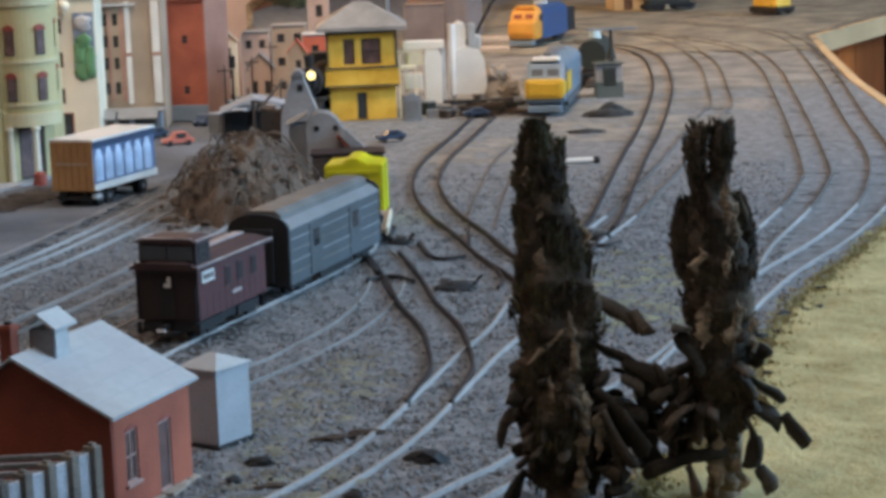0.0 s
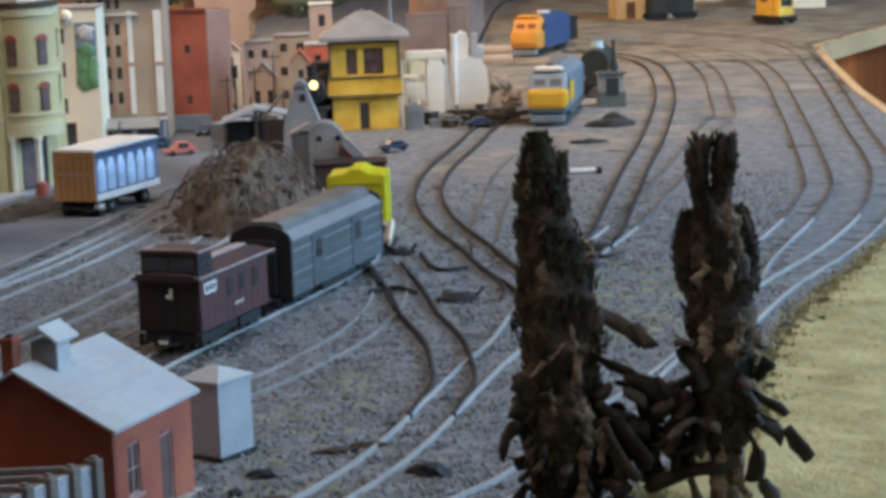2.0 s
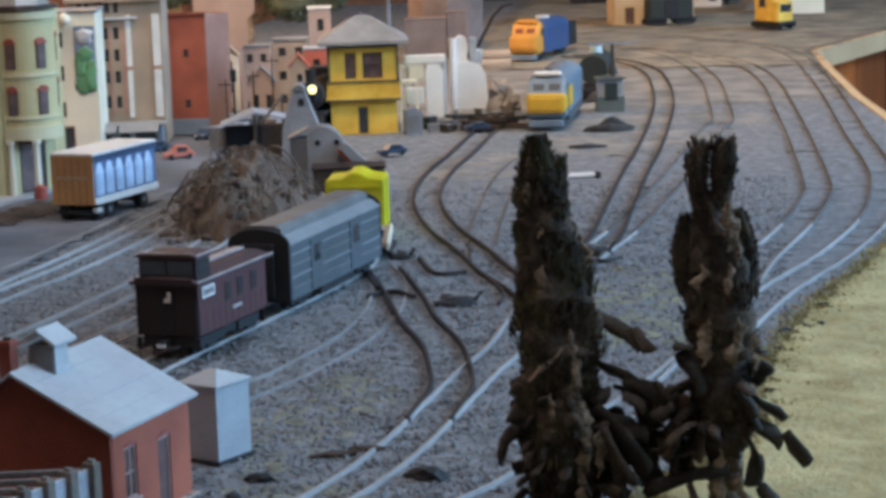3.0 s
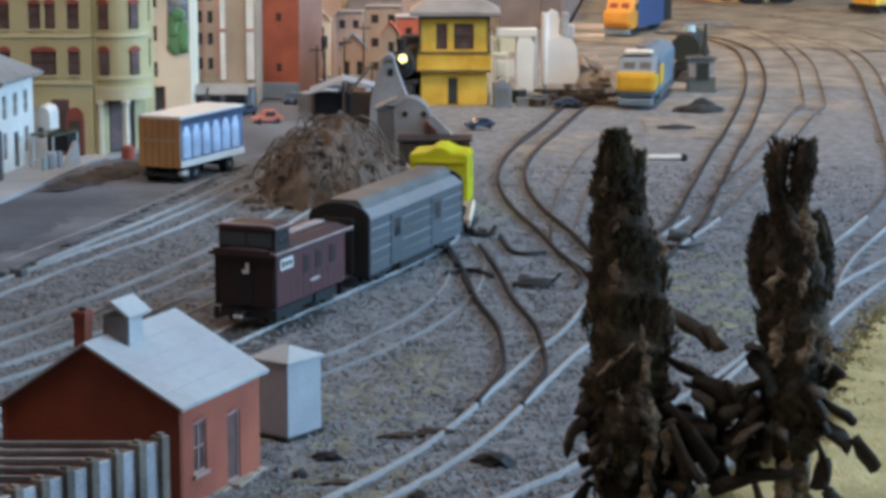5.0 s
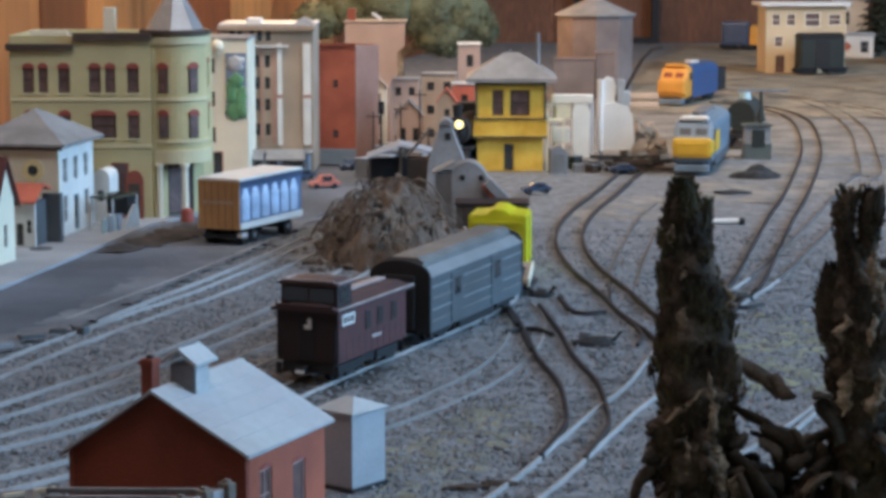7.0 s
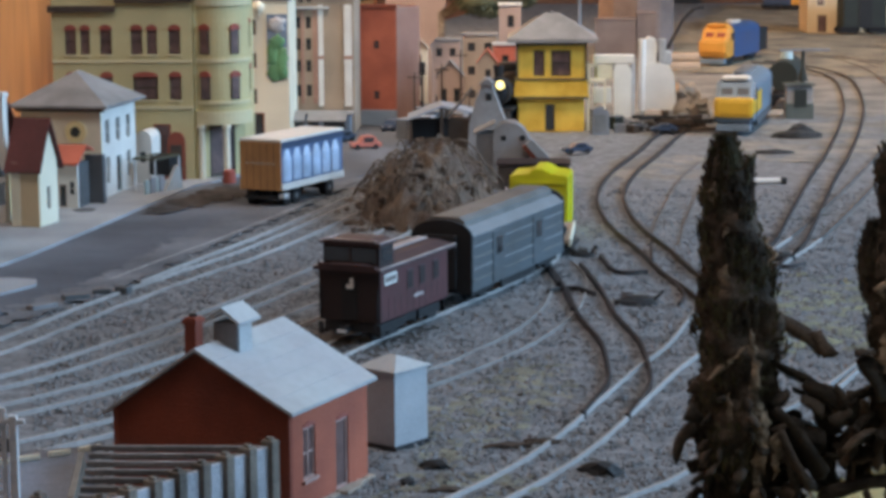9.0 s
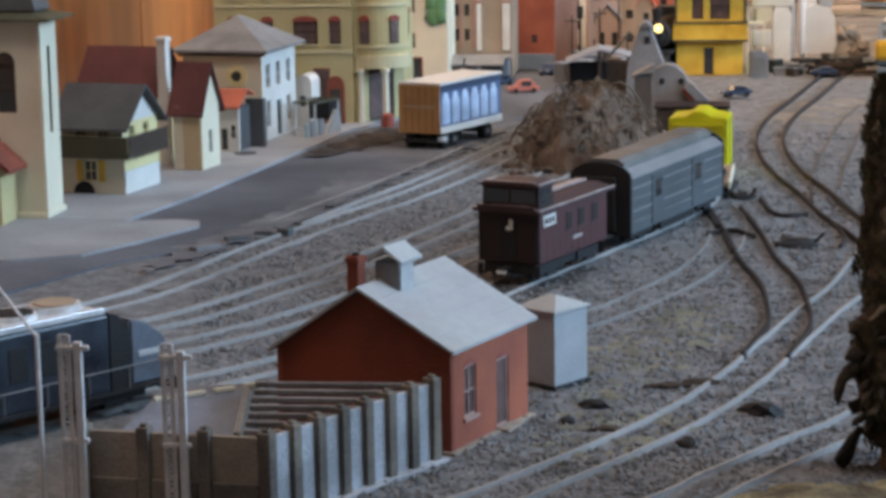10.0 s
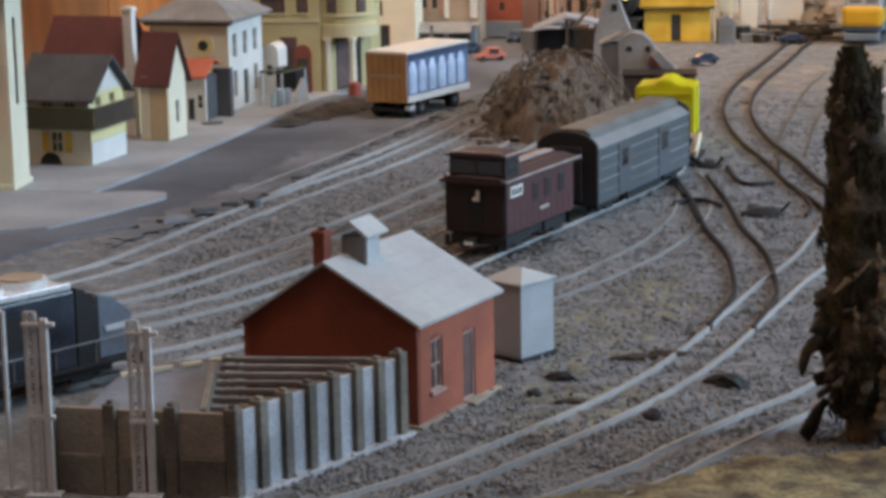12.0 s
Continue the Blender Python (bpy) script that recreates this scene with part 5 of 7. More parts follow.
low = [(8, 12, 12, 22), (34, 12, 12, 22), (68, 0.6, 12, 38, REDLINTEL)]
shell(yel, [(0, 0), (96, 0), (126, 36), (126, 92), (0, 92)], 125, CREAM, {0: top + mid + low, 1: [(14, 0.6, 24, 36, DARKWOOD)], 2: [(12, 86, 8, 18), (30, 86, 8, 18), (12, 55, 8, 17), (30, 55, 8, 17)]}, frame_mat=DARKWOOD, pane_mat=CURTAIN, lintel=REDLINTEL, sill=CREAM_TRIM, bars=1, arch=True)
bm = B()
cyl(bm, 110, 22, 38, 127, 21.8, n=40)
turret = part("turret", bm, CREAM, yel, "round cream turret bay", smooth=False)
for z0, z1, r in ((38, 47, 23.4), (52, 54, 22.7), (80.5, 83, 22.8), (119, 124, 23.4)):
    part("band", cyl(B(), 110, 22, z0, z1, r, n=40), CREAM_TRIM, turret)
for ang in (-105, -49):
    for z0, z1 in ((86, 104), (55, 72)):
        m = Matrix.Translation((110, 22, 0)) @ Matrix.Rotation(radians(ang), 4, "Z")
        w = part("window", placed(box(B(), 21.0, 22.3, -3.6, 3.6, z0, z1, 0.3), m), DARKWOOD, turret)
        part("pane", placed(box(B(), 22.0, 22.55, -2.7, 2.7, z0 + 1, z1 - 1), m), CURTAIN, w)
        part("lintel", placed(prism(B(), [(-4.2, z1 - 1.4)] + [(-4.2 * math.cos(math.pi * k / 8), z1 - 1.2 + 4.0 * math.sin(math.pi * k / 8)) for k in range(9)] + [(4.2, z1 - 1.4)], 21.1, 23.1, "x"), m), REDLINTEL, w)
part("cone_roof", cyl(cyl(B(), 110, 22, 128.4, 162, 20.0, 0.3, n=8), 110, 22, 161, 164, 0.5, 0.2, n=8), CONEGREY, yel, "grey cone roof of the turret")
for sx in (-9, 8):
    part("column", cyl(cyl(B(), 110 + sx, 2, 0, 38, 2.4, 2.0, n=14), 110 + sx, 2, 35.5, 38, 3.2, n=14), CREAM_PALE, yel)
bm = B()
box(bm, 44, 97, -3.5, -0.1, 121.5, 127, 0.4)
part("cornice", bm, DARKWOOD, yel)
part("cornice", cyl(B(), 110, 22, 125.2, 128.3, 24.6, n=40), DARKWOOD, yel)
part("cornice", box(B(), -2, 44, -3.5, -0.1, 115, 119.5, 0.4), DARKWOOD, yel, "dark lower cornice of the side wing")
part("sill_band", box(B(), 0, 96, -0.9, -0.1, 80.5, 82.5, 0.2), CREAM_TRIM, yel)
part("sill_band", box(B(), 0, 96, -0.9, -0.1, 48.5, 51, 0.2), CREAM_TRIM, yel)
part("roof", box(B(), 3, 123, 3, 89, 120, 122, 0.2), GREYROOF, yel)
part("parapet_sign", box(B(), 14, 40, 1, 4, 125.2, 128.4, 0.3), CREAM_PALE, yel)
part("chimney", box(B(), 61, 69, 20, 28, 122, 143, 0.6), CREAM_PALE, yel)

mural = thing("mural_building", -233, 1760, 2, 0, "narrow cream town building with a faded painted wall", "building")
shell(mural, [(0, 0), (33, 0), (33, 55), (0, 55)], 110, CREAM_PALE, {0: [(2.5, 84, 5, 12), (2.5, 58, 5, 12), (2.5, 30, 5, 12), (4, 1, 9, 22, BRICK)]}, frame_mat=SALMON)
wp = part("wall_painting", box(B(), 16, 32, -0.7, -0.1, 50, 100), MURALBLUE, mural, "faded green and blue wall painting")
for k, (px, pz, rx, rz) in enumerate(((23, 56, 7, 8), (27, 65, 5, 9), (20, 70, 4, 10), (24, 78, 6, 6), (28, 55, 4, 6), (24, 92, 7, 6))):
    part("painted_patch", ball(B(), px, -0.7, pz, rx, 0.5 + 0.1 * k, rz, 3, 0.5, k), MURALGREEN if k < 5 else PALEGREY, wp, smooth=True)
part("roof", box(B(), -1, 34, -1, 56, 110.1, 112, 0.3), GREYROOF, mural)
part("ball_lamp", ball(B(), 10, -5, 106, 5, 5, 5, 3), CREAM_PALE, mural, "pale round ball on the facade", smooth=True)
part("bracket", box(B(), 9.4, 10.6, -6, -0.1, 99.5, 101.5), CREAM_PALE, mural)

block = thing("apartment_block", -229, 1822, 2, 0, "tan four-storey apartment block with white pilasters", "building")
wins = [(x, z, 4.2, 9.5) for x in (27.5, 36) for z in (30, 50, 67.5, 85)] + [(x, 106, 4, 8) for x in (8, 14, 24, 30, 37)]
shell(block, [(0, 0), (75, 0), (75, 60), (0, 60)], 118, TANWALL, {0: wins}, frame_mat=DARKWOOD)
for a, b in ((46, 50), (67, 73)):
    part("pilaster", box(B(), a, b, -1.6, -0.1, 22, 104, 0.3), WHITE, block)
    part("pilaster_cap", box(B(), a - 0.8, b + 0.8, -2, -0.1, 60, 63, 0.3), SALMON, block)
part("painted_strip", box(B(), 31.9, 34.5, -0.6, -0.1, 24, 100), SALMON, block)
part("painted_strip", box(B(), 41.5, 45.6, -0.6, -0.1, 24, 100), SALMON, block)
part("cornice", box(B(), -2, 77, -4, -0.1, 114.5, 118.2, 0.5), TANWALL, block)
part("ledge", box(B(), 20, 55, -3.5, -0.1, 100.5, 102.5, 0.4), PALEGREY, block)
part("roof", box(B(), -1, 76, -1, 61, 118.3, 120, 0.3), PALEGREY, block)
part("roof_house", box(B(), 20, 32, 10, 30, 120, 124, 0.8), WHITE, block)
part("gable_arch", prism(B(), [(60 + 16 * k / 8, 120 + 5 * math.sin(math.pi * k / 8)) for k in range(9)], 1, 8), PALEGREY, block)

shopf = thing("storefront", -222, 1795, 2, 0, "low blue-grey storefront with sloping canopies", "shop")
shell(shopf, [(0, 0), (66, 0), (66, 24), (0, 24)], 17, BLUEGREY, {0: [(4, 1, 8, 13, DARKWOOD), (15, 5, 14, 9), (33, 1, 8, 13, DARKWOOD), (45, 5, 16, 9)]}, frame_mat=DARKWOOD)
part("roof", box(B(), -2, 68, -2, 25, 17.1, 19, 0.3), GREYROOF, shopf)
for a, b in ((2, 31), (33, 64)):
    bm = B()
    prism(bm, [(-13, 13.5), (-0.2, 20), (-0.2, 21.2), (-13, 14.7)], a, b, "x")
    part("canopy", bm, GREYROOF, shopf)
    for px in (a + 1, b - 1):
        part("canopy_post", rod(B(), (px, -12, -1), (px, -12, 14.2), 0.6), DARKWOOD, shopf)

red = thing("red_brick_block", -124, 1880, 2, 0, "tall plain red brick building with a grey base", "building")
foot = [(-31, 4), (0, 0), (17.5, 43), (-10, 62)]
# The right face catches light, put in as a paler, pinker brick.
shell(red, foot, 98, BRICK, {0: [(12, 64, 5, 7), (12, 22, 5, 7)], }, frame_mat=BRICK_DARK, side_mats={1: LITBRICK})
part("roof", sheet(B(), [(-29, 6), (-1, 3), (15, 41), (-9, 59)], 96, 97.2), GREYROOF, red)
part("plinth", placed(box(B(), -32, 0.5, -3, 1.0, 0, 13, 0.4), Matrix.Rotation(radians(-7.4), 4, "Z")), BLUEGREY, red)
part("parapet", placed(box(B(), -31.4, 0.5, -1.2, 2.4, 98.1, 101, 0.4), Matrix.Rotation(radians(-7.4), 4, "Z")), BRICK_DARK, red)


def town_house(x, y, w, d, h, wall, roof_mat, label, turn=0, rows=2, n=2, roof="flat", rise=10, frame_mat=None):
    root = thing("town_house", x, y, 1.2, turn, label, "house")
    hs = []
    for r in range(rows):
        for c in range(n):
            hs.append((w * (c + 0.5) / n - w * 0.11, h * (r + 0.35) / rows, w * 0.22 if n > 1 else w * 0.3, h * 0.36 / rows))
    shell(root, [(0, 0), (w, 0), (w, d), (0, d)], h, wall, {0: hs}, thick=1.6, frame_mat=frame_mat or DARKWOOD)
    if roof == "flat":
        part("roof", box(B(), -1, w + 1, -1, d + 1, h + 0.1, h + 2, 0.3), roof_mat, root)
    elif roof == "gable":
        for ya in (0.0, d - 1.6):
            part("gable", prism(B(), [(0.1, h), (w - 0.1, h), (w / 2, h + rise)], ya, ya + 1.6), wall, root)
        gable_roof(root, 0, w, 0, d, h, h + rise + 0.2, roof_mat, 1.4, 1.0, "y")
    else:
        part("roof", hip(B(), -3, w + 3, -3, d + 3, h, h + rise, max(0.2, w - d), "x"), roof_mat, root)
    return root


blank = thing("plain_back_building", -140, 1990, 1.2, 0, "tall plain peach building with a broken stepped end", "building")
part("wall", prism(B(), [(0, 0), (40, 0), (40, 62), (46, 68), (46, 88), (53, 94), (53, 114), (0, 114)], 0, 3), PEACH, blank)
part("body", box(B(), 0.2, 39.8, 3.1, 34, 0, 110), PEACH, blank)
part("roof", box(B(), -0.6, 54, -0.8, 34, 114.1, 115.6, 0.3), TANWALL, blank)
part("roof_vane", placed(box(B(), -5, 5, -1.2, 1.2, -1.4, 1.4, 0.4), Matrix.Translation((28, 6, 119.5)) @ Matrix.Rotation(0.6, 4, "Y")), WHITE, blank, "white tilted piece on the roof")
part("chimney", box(B(), 2, 9, 8, 15, 115.6, 126, 0.4), BRICK_DARK, blank)
town_house(-118, 1958, 16, 14, 60, CREAM_PALE, TANWALL, "slim cream house with a gabled top", roof="gable", rise=8, rows=3, n=1)
town_house(-100, 2010, 24, 20, 62, PINKWALL, GREYROOF, "narrow pinkish house in the town row", rows=3)
town_house(-74, 2050, 30, 24, 64, TANWALL, GREYROOF, "tan town house with a flat roof", rows=3)
town_house(-46, 2010, 20, 20, 58, ORANGEROOF, PALEGREY, "orange-red painted house front", rows=2, n=1)
town_house(-42, 2070, 20, 20, 90, PINKWALL, WHITE, "pink house with a white top storey", rows=3, n=1)
town_house(-92, 1930, 22, 18, 38, PINKWALL, GREYROOF, "low pinkish house with a grey gabled roof", roof="gable", rise=12, rows=1)
town_house(-58, 1960, 16, 16, 48, TANWALL, ORANGEROOF, "small tan house with an orange-red roof", roof="gable", rise=10, rows=2, n=1)

port = thing("carport", -104, 1742, 1, 4, "open shed with a pale sagging grey roof", "shed")
bm = B()
prism(bm, [(-2, 20), (24, 30), (50, 24), (50, 25.6), (24, 31.8), (-2, 21.6)], -4, 34, "y")
part("roof", bm, PLATE, port)
for px in (0, 24, 48):
    for py in (-2, 30):
        part("post", box(B(), px - 0.9, px + 0.9, py - 0.9, py + 0.9, -1, (20.5, 29.5, 24)[px // 24]), DARKWOOD, port)
# Black sheet added for the shadow under the roof.
part("dark_backing", box(B(), 0, 48, 30.9, 32.5, -1, 18), BLACK, port)


def small_car(x, y, turn, paint, label, ln=22.0, wd=9.5, ht=8.5):
    root = thing("toy_car", x, y, 1.0, turn, label, "car")
    bm = B()
    prism(bm, [(-ln / 2, 2), (ln / 2, 2), (ln / 2, 4.6), (ln * 0.24, 5.2), (ln * 0.1, ht), (-ln * 0.26, ht), (-ln * 0.38, 5.4), (-ln / 2, 5.0)], -wd / 2, wd / 2)
    bmesh.ops.bevel(bm, geom=bm.edges[:], offset=0.5, segments=2, affect="EDGES")
    body = part("body", bm, paint, root)
    for s in (-1, 1):
        part("side_window", box(B(), -ln * 0.22, ln * 0.1, s * wd / 2 - 0.15, s * wd / 2 + 0.15, 5.4, ht - 0.8), GLASS, body)
        for wx in (-ln * 0.3, ln * 0.3):
            m = Matrix.Translation((wx, s * (wd / 2 - 0.6), 2.0)) @ Matrix.Rotation(math.pi / 2, 4, "X")
            part("wheel", cyl(B(), 0, 0, -0.8, 0.8, 2.0, n=14, m=m), BLACK, root)
        part("headlight", box(B(), ln / 2 - 0.1, ln / 2 + 0.3, s * wd * 0.33 - 0.9, s * wd * 0.33 + 0.9, 3.4, 4.6, 0.2), WHITE, root)
    return root


small_car(-138, 1722, 200, CORAL, "coral red toy car on the road", 24, 10, 10)
small_car(-126, 1850, 250, CARBLUE, "dark blue toy car beside the brick block", 24, 10, 9)
small_car(-160, 1772, 230, CARBLUE, "dark blue toy car before the storefront", 22, 9.5, 8.5)
small_car(24, 1690, 200, CARBLUE, "dark grey toy car below the tower", 22, 9, 8)
small_car(72, 1850, 170, MIDGREY, "grey toy car beside the white tank", 24, 10, 8)
small_car(96, 1830, 185, CARBLUE, "dark toy car parked by the yard", 22, 9, 7.5)

barrel = thing("red_barrel", -214, 1512, 2.6, 0, "small red domed barrel on the pavement", "barrel")
part("drum", cyl(B(), 0, 0, 0, 7, 4.6, 4.2, n=16), REDLINTEL, barrel)
part("lid", ball(B(), 0, 0, 7, 4.2, 4.2, 2.4), REDLINTEL, barrel, smooth=True)

# semi-trailer with a printed side
tr = thing("box_trailer", -166, 1404, 1, 66, "box trailer with a tan end and blue printed side", "trailer")
TL, TW, T0, T1 = 80, 30, 10.5, 41
part("body", box(B(), 0.6, TL, 0.3, TW - 0.3, T0, T1, 0.4), TRAILBLUE, tr)
part("roof", box(B(), 0, TL + 0.6, -0.4, TW + 0.4, T1 + 0.1, T1 + 1.7, 0.3), WHITE, tr)
end = part("end_panel", box(B(), -0.4, 0.55, 0, TW, T0, T1), CARTON, tr, "tan wooden end panel")
for k in range(6):
    part("letter_bar", box(B(), -0.7, -0.42, 4 + k * 3.8, 6.9 + k * 3.8, 26.5, 28.2), TANWALL, end)
for k in range(1, 6):
    part("panel_seam", box(B(), -0.52, -0.42, k * TW / 6 - 0.15, k * TW / 6 + 0.15, T0 + 0.5, T1 - 0.5), DARKWOOD, end)
part("skirt", box(B(), 0.6, TL, -0.7, 0.25, T0, T0 + 4.2, 0.2), WHITE, tr)
part("top_band", box(B(), 0.6, TL, -0.4, 0.25, T1 - 3.6, T1 - 0.2), CARBLUE, tr)
for k in range(6):
    m = Matrix.Translation((8 + k * 12.4, 0.4, 0))
    bm = B()
    cyl(bm, 0, 0, 16, 30, 5.0, n=16, m=m)
    cyl(bm, 0, 0, 30, 36, 5.0, 2.2, n=16, m=m)
    for v in bm.verts:
        v.co.y = 0.4 + (v.co.y - 0.4) * 0.35
    part("printed_bottle", bm, BOTTLE, tr)
for wx in (10, 21, 64):
    for s in (4, TW - 4):
        m = Matrix.Translation((wx, s, 5.2)) @ Matrix.Rotation(math.pi / 2, 4, "X")
        w = part("wheel", cyl(B(), 0, 0, -2.6, 2.6, 5.2, n=18, m=m), BLACK, tr)
        part("hub", cyl(B(), 0, 0, -2.9, 2.9, 1.8, n=12, m=m), MIDGREY, w)
    part("axle", box(B(), wx - 1, wx + 1, 4, TW - 4, 4.2, T0 - 0.3), BLACK, tr)
part("chassis", box(box(B(), 2, TL - 2, 8, 10, 7.5, T0 - 0.05), 2, TL - 2, TW - 10, TW - 8, 7.5, T0 - 0.05), BLACK, tr)
part("bumper", box(B(), 0, 2, 3, TW - 3, 4.5, 6.5, 0.3), BLACK, tr)
part("fender", box(B(), 2, 9, -0.6, 3.2, 5.2, 8.2, 0.8), SILVER, tr, "bright metal corner fender")

# ---- village along the pavement ----
st = thing("station_house", -285, 1433, 2.6, -9, "cream station house with a grey hipped roof", "house")
shell(st, [(-54, 0), (0, 0), (0, 66), (-54, 66)], 58, CREAM_PALE, {0: [(10, 14, 9, 20)], 1: [(8, 34, 8, 16), (28, 34, 8, 16), (48, 34, 8, 16), (8, 8, 8, 18), (28, 0.6, 9, 24, AQUA), (48, 8, 8, 18)]}, frame_mat=WHITE, bars=2, side_mats={1: WHITE})
part("roof", hip(B(), -60, 6, -6, 72, 58.4, 80, 6, "y", 1.8), GREYROOF, st)
part("eaves_shadow_board", box(B(), -57, 3, -3, -0.1, 56.2, 58.2, 0.2), DARKWOOD, st)
oculus = part("round_window", cyl(B(), 0, 0, -0.6, 0.6, 7.2, n=24, m=Matrix.Translation((-17, -0.3, 43)) @ Matrix.Rotation(math.pi / 2, 4, "X")), PALEYELLOW, st)
part("pane", cyl(B(), 0, 0, -0.6, 0.6, 3.4, n=20, m=Matrix.Translation((-17, -0.9, 43)) @ Matrix.Rotation(math.pi / 2, 4, "X")), GLASS, oculus)
annex = thing("white_kiosk", -277, 1506, 2.6, -6, "small white kiosk with a rounded gable", "kiosk")
shell(annex, [(0, 0), (12, 0), (12, 22), (0, 22)], 30, WHITE, {0: [(3, 14, 5, 8)]})
part("rounded_gable", prism(B(), [(6 - 6 * math.cos(math.pi * k / 10), 30 + 6 * math.sin(math.pi * k / 10)) for k in range(11)], 0, 22), WHITE, annex)

shed = thing("orange_roof_shed", -307, 1392, 2.6, -8, "small shed with an orange-red lean-to roof", "shed")
shell(shed, [(0, 0), (15, 0), (15, 22), (0, 22)], 28, WHITE, {0: [(2.5, 0.6, 5, 14, PINKWALL), (9, 8, 4, 9)]}, side_mats={1: SLATE})
bm = B()
prism(bm, [(-5, 27.5), (14, 37), (27, 33), (27, 34.5), (14, 38.6), (-5, 29)], -2, 17, "x")
part("roof", bm, ORANGEROOF, shed)
part("side_screen", box(B(), 12, 24, 22.2, 28, 0, 31, 0.3), SLATE, shed)

mar = thing("maroon_roof_house", -299, 1311, 2.6, -14, "pale yellow house with steep maroon roofs and white chimney", "house")
shell(mar, [(-18, 0), (0, 0), (0, 25), (-18, 25)], 38, TANYELLOW, {1: [(11, 9, 4.5, 14)]}, frame_mat=WHITE, side_mats={1: CREAM_PALE})
part("corner_board", box(B(), -18, -12, -0.7, -0.1, 0, 38, 0.2), CREAM_PALE, mar)
for xa in (-18.0, -2.0):
    part("gable", prism(B(), [(0.1, 38), (24.9, 38), (12.5, 62)], xa, xa + 2, "x"), CREAM_PALE, mar)
gable_roof(mar, -18, 0, 0, 25, 38, 62.6, REDROOF, 3, 1.2, "x")
shell(mar, [(-90, 16), (-38, 16), (-38, 52), (-90, 52)], 44, PALEYELLOW)
gable_roof(mar, -90, -38, 16, 52, 44, 69, REDROOF, 3, 1.2, "x")
part("chimney", box(box(B(), -35, -29, 14, 20, 0, 78, 0.4), -35.8, -28.2, 13.2, 20.8, 75, 77.4, 0.3), WHITE, mar)

cha = thing("chalet", -323, 1220, 2.4, -12, "pale yellow chalet with a dark roof and wooden balcony", "house")
shell(cha, [(-40, 0), (0, 0), (0, 44), (-40, 44)], 40, CREAM_PALE, {0: [(15, 7, 8, 12), (10, 28, 7, 10), (24, 28, 7, 10)], 1: [(8, 27, 7, 11), (26, 27, 7, 11)]}, frame_mat=PALEYELLOW, bars=2, side_mats={1: PALEYELLOW})
for xa in (-40.0, -2.0):
    part("gable", prism(B(), [(0.1, 40), (43.9, 40), (22, 58)], xa, xa + 2, "x"), WHITE if xa > -10 else CREAM_PALE, cha)
gable_roof(cha, -40, 0, 0, 44, 40, 58.6, SLATE, 5, 1.4)
for sx in (10.5, 24.5):
    part("shutter", box(B(), -40 + sx, -40 + sx + 3.8, -0.8, -0.1, 7, 19, 0.2), YELLOW, cha)
part("yellow_band", box(B(), 0.1, 0.5, 0, 44, 13.1, 21, 0.2), PALEYELLOW, cha)
part("white_band", box(B(), 0.1, 0.8, 0, 44, 0, 13, 0.2), WHITE, cha)
balc = part("balcony", box(B(), -43, 7, -8, -0.1, 21, 22.6, 0.3), GREENTRIM, cha, "dark wooden balcony")
part("balcony", box(B(), 0.9, 7.5, 0.2, 44, 21, 22.6, 0.3), DARKWOOD, cha)
for k in range(24):
    part("baluster", box(B(), -42.6 + k * 2.05, -41.0 + k * 2.05, -8, -7.2, 22.6, 32.4), GREENTRIM, balc)
for k in range(22):
    part("baluster", box(B(), 6.4, 7.2, -7 + k * 2.3, -5.2 + k * 2.3, 22.6, 32.4), DARKWOOD, balc)
part("handrail", box(B(), -43, 7.4, -8.3, -7, 32.4, 33.6, 0.2), GREENTRIM, balc)
part("handrail", box(B(), 6.2, 7.5, -6.9, 44, 32.4, 33.6, 0.2), DARKWOOD, balc)
part("cellar_arch", prism(B(), [(-25 + 6.5 * math.cos(math.pi * k / 8), 7 * math.sin(math.pi * k / 8)) for k in range(9)], -0.9, -0.1), BLACK, cha)

chu = thing("church_tower", -345, 1142, 2.4, -3, "cream church tower with arched windows and dark roof", "church")
shell(chu, [(-48, 0), (0, 0), (0, 26), (-48, 26)], 104, CREAM_PALE, {0: [(23, 56, 11, 26)], 1: [(11, 44, 4.5, 46)]}, frame_mat=DARKWOOD, side_mats={1: CREAM_PALE})
part("arch_head", prism(B(), [(-25 + 0.0, 82)] + [(-19.5 - 5.5 * math.cos(math.pi * k / 10), 82 + 6 * math.sin(math.pi * k / 10)) for k in range(11)], -0.5, -0.05), DARKWOOD, chu)
part("corner_strip", box(B(), -2.4, 0.7, -0.7, -0.05, 0, 104, 0.2), CREAM_PALE, chu)
bm = B()
hip(bm, -56, 8, -8, 34, 104.2, 112, 10, "x", 1.2)
part("eaves_roof", bm, GREENTRIM, chu)
part("spire", hip(B(), -46, -2, 1, 25, 109, 165, 4, "x", 1), SLATE, chu)
porch = part("porch", box(B(), -60, -16, -24, -0.1, 0, 30, 0.3), CREAM, chu)
bm = B()
prism(bm, [(-66, 30), (-38, 52), (-10, 27), (-10, 29.4), (-38, 54.6), (-66, 32.4)], -27, -0.2)
part("porch_roof", bm, BRICK_DARK, porch)
part("plinth", box(B(), -50, 1.2, -2, 28, -0.1, 3, 0.5), CREAM_PALE, chu)

# ---- signal tower and surroundings ----
tow = thing("signal_tower", -22, 1850, 0, 0, "two-storey yellow railway signal tower with grey hipped roof", "tower")
shell(tow, [(0, 0), (54, 0), (54, 46), (0, 46)], 28, YELLOW, {0: [(22, 0.6, 8, 22, DARKWOOD)], 3: [(16, 6, 8, 13)]}, frame_mat=DARKWOOD)
bm = B()
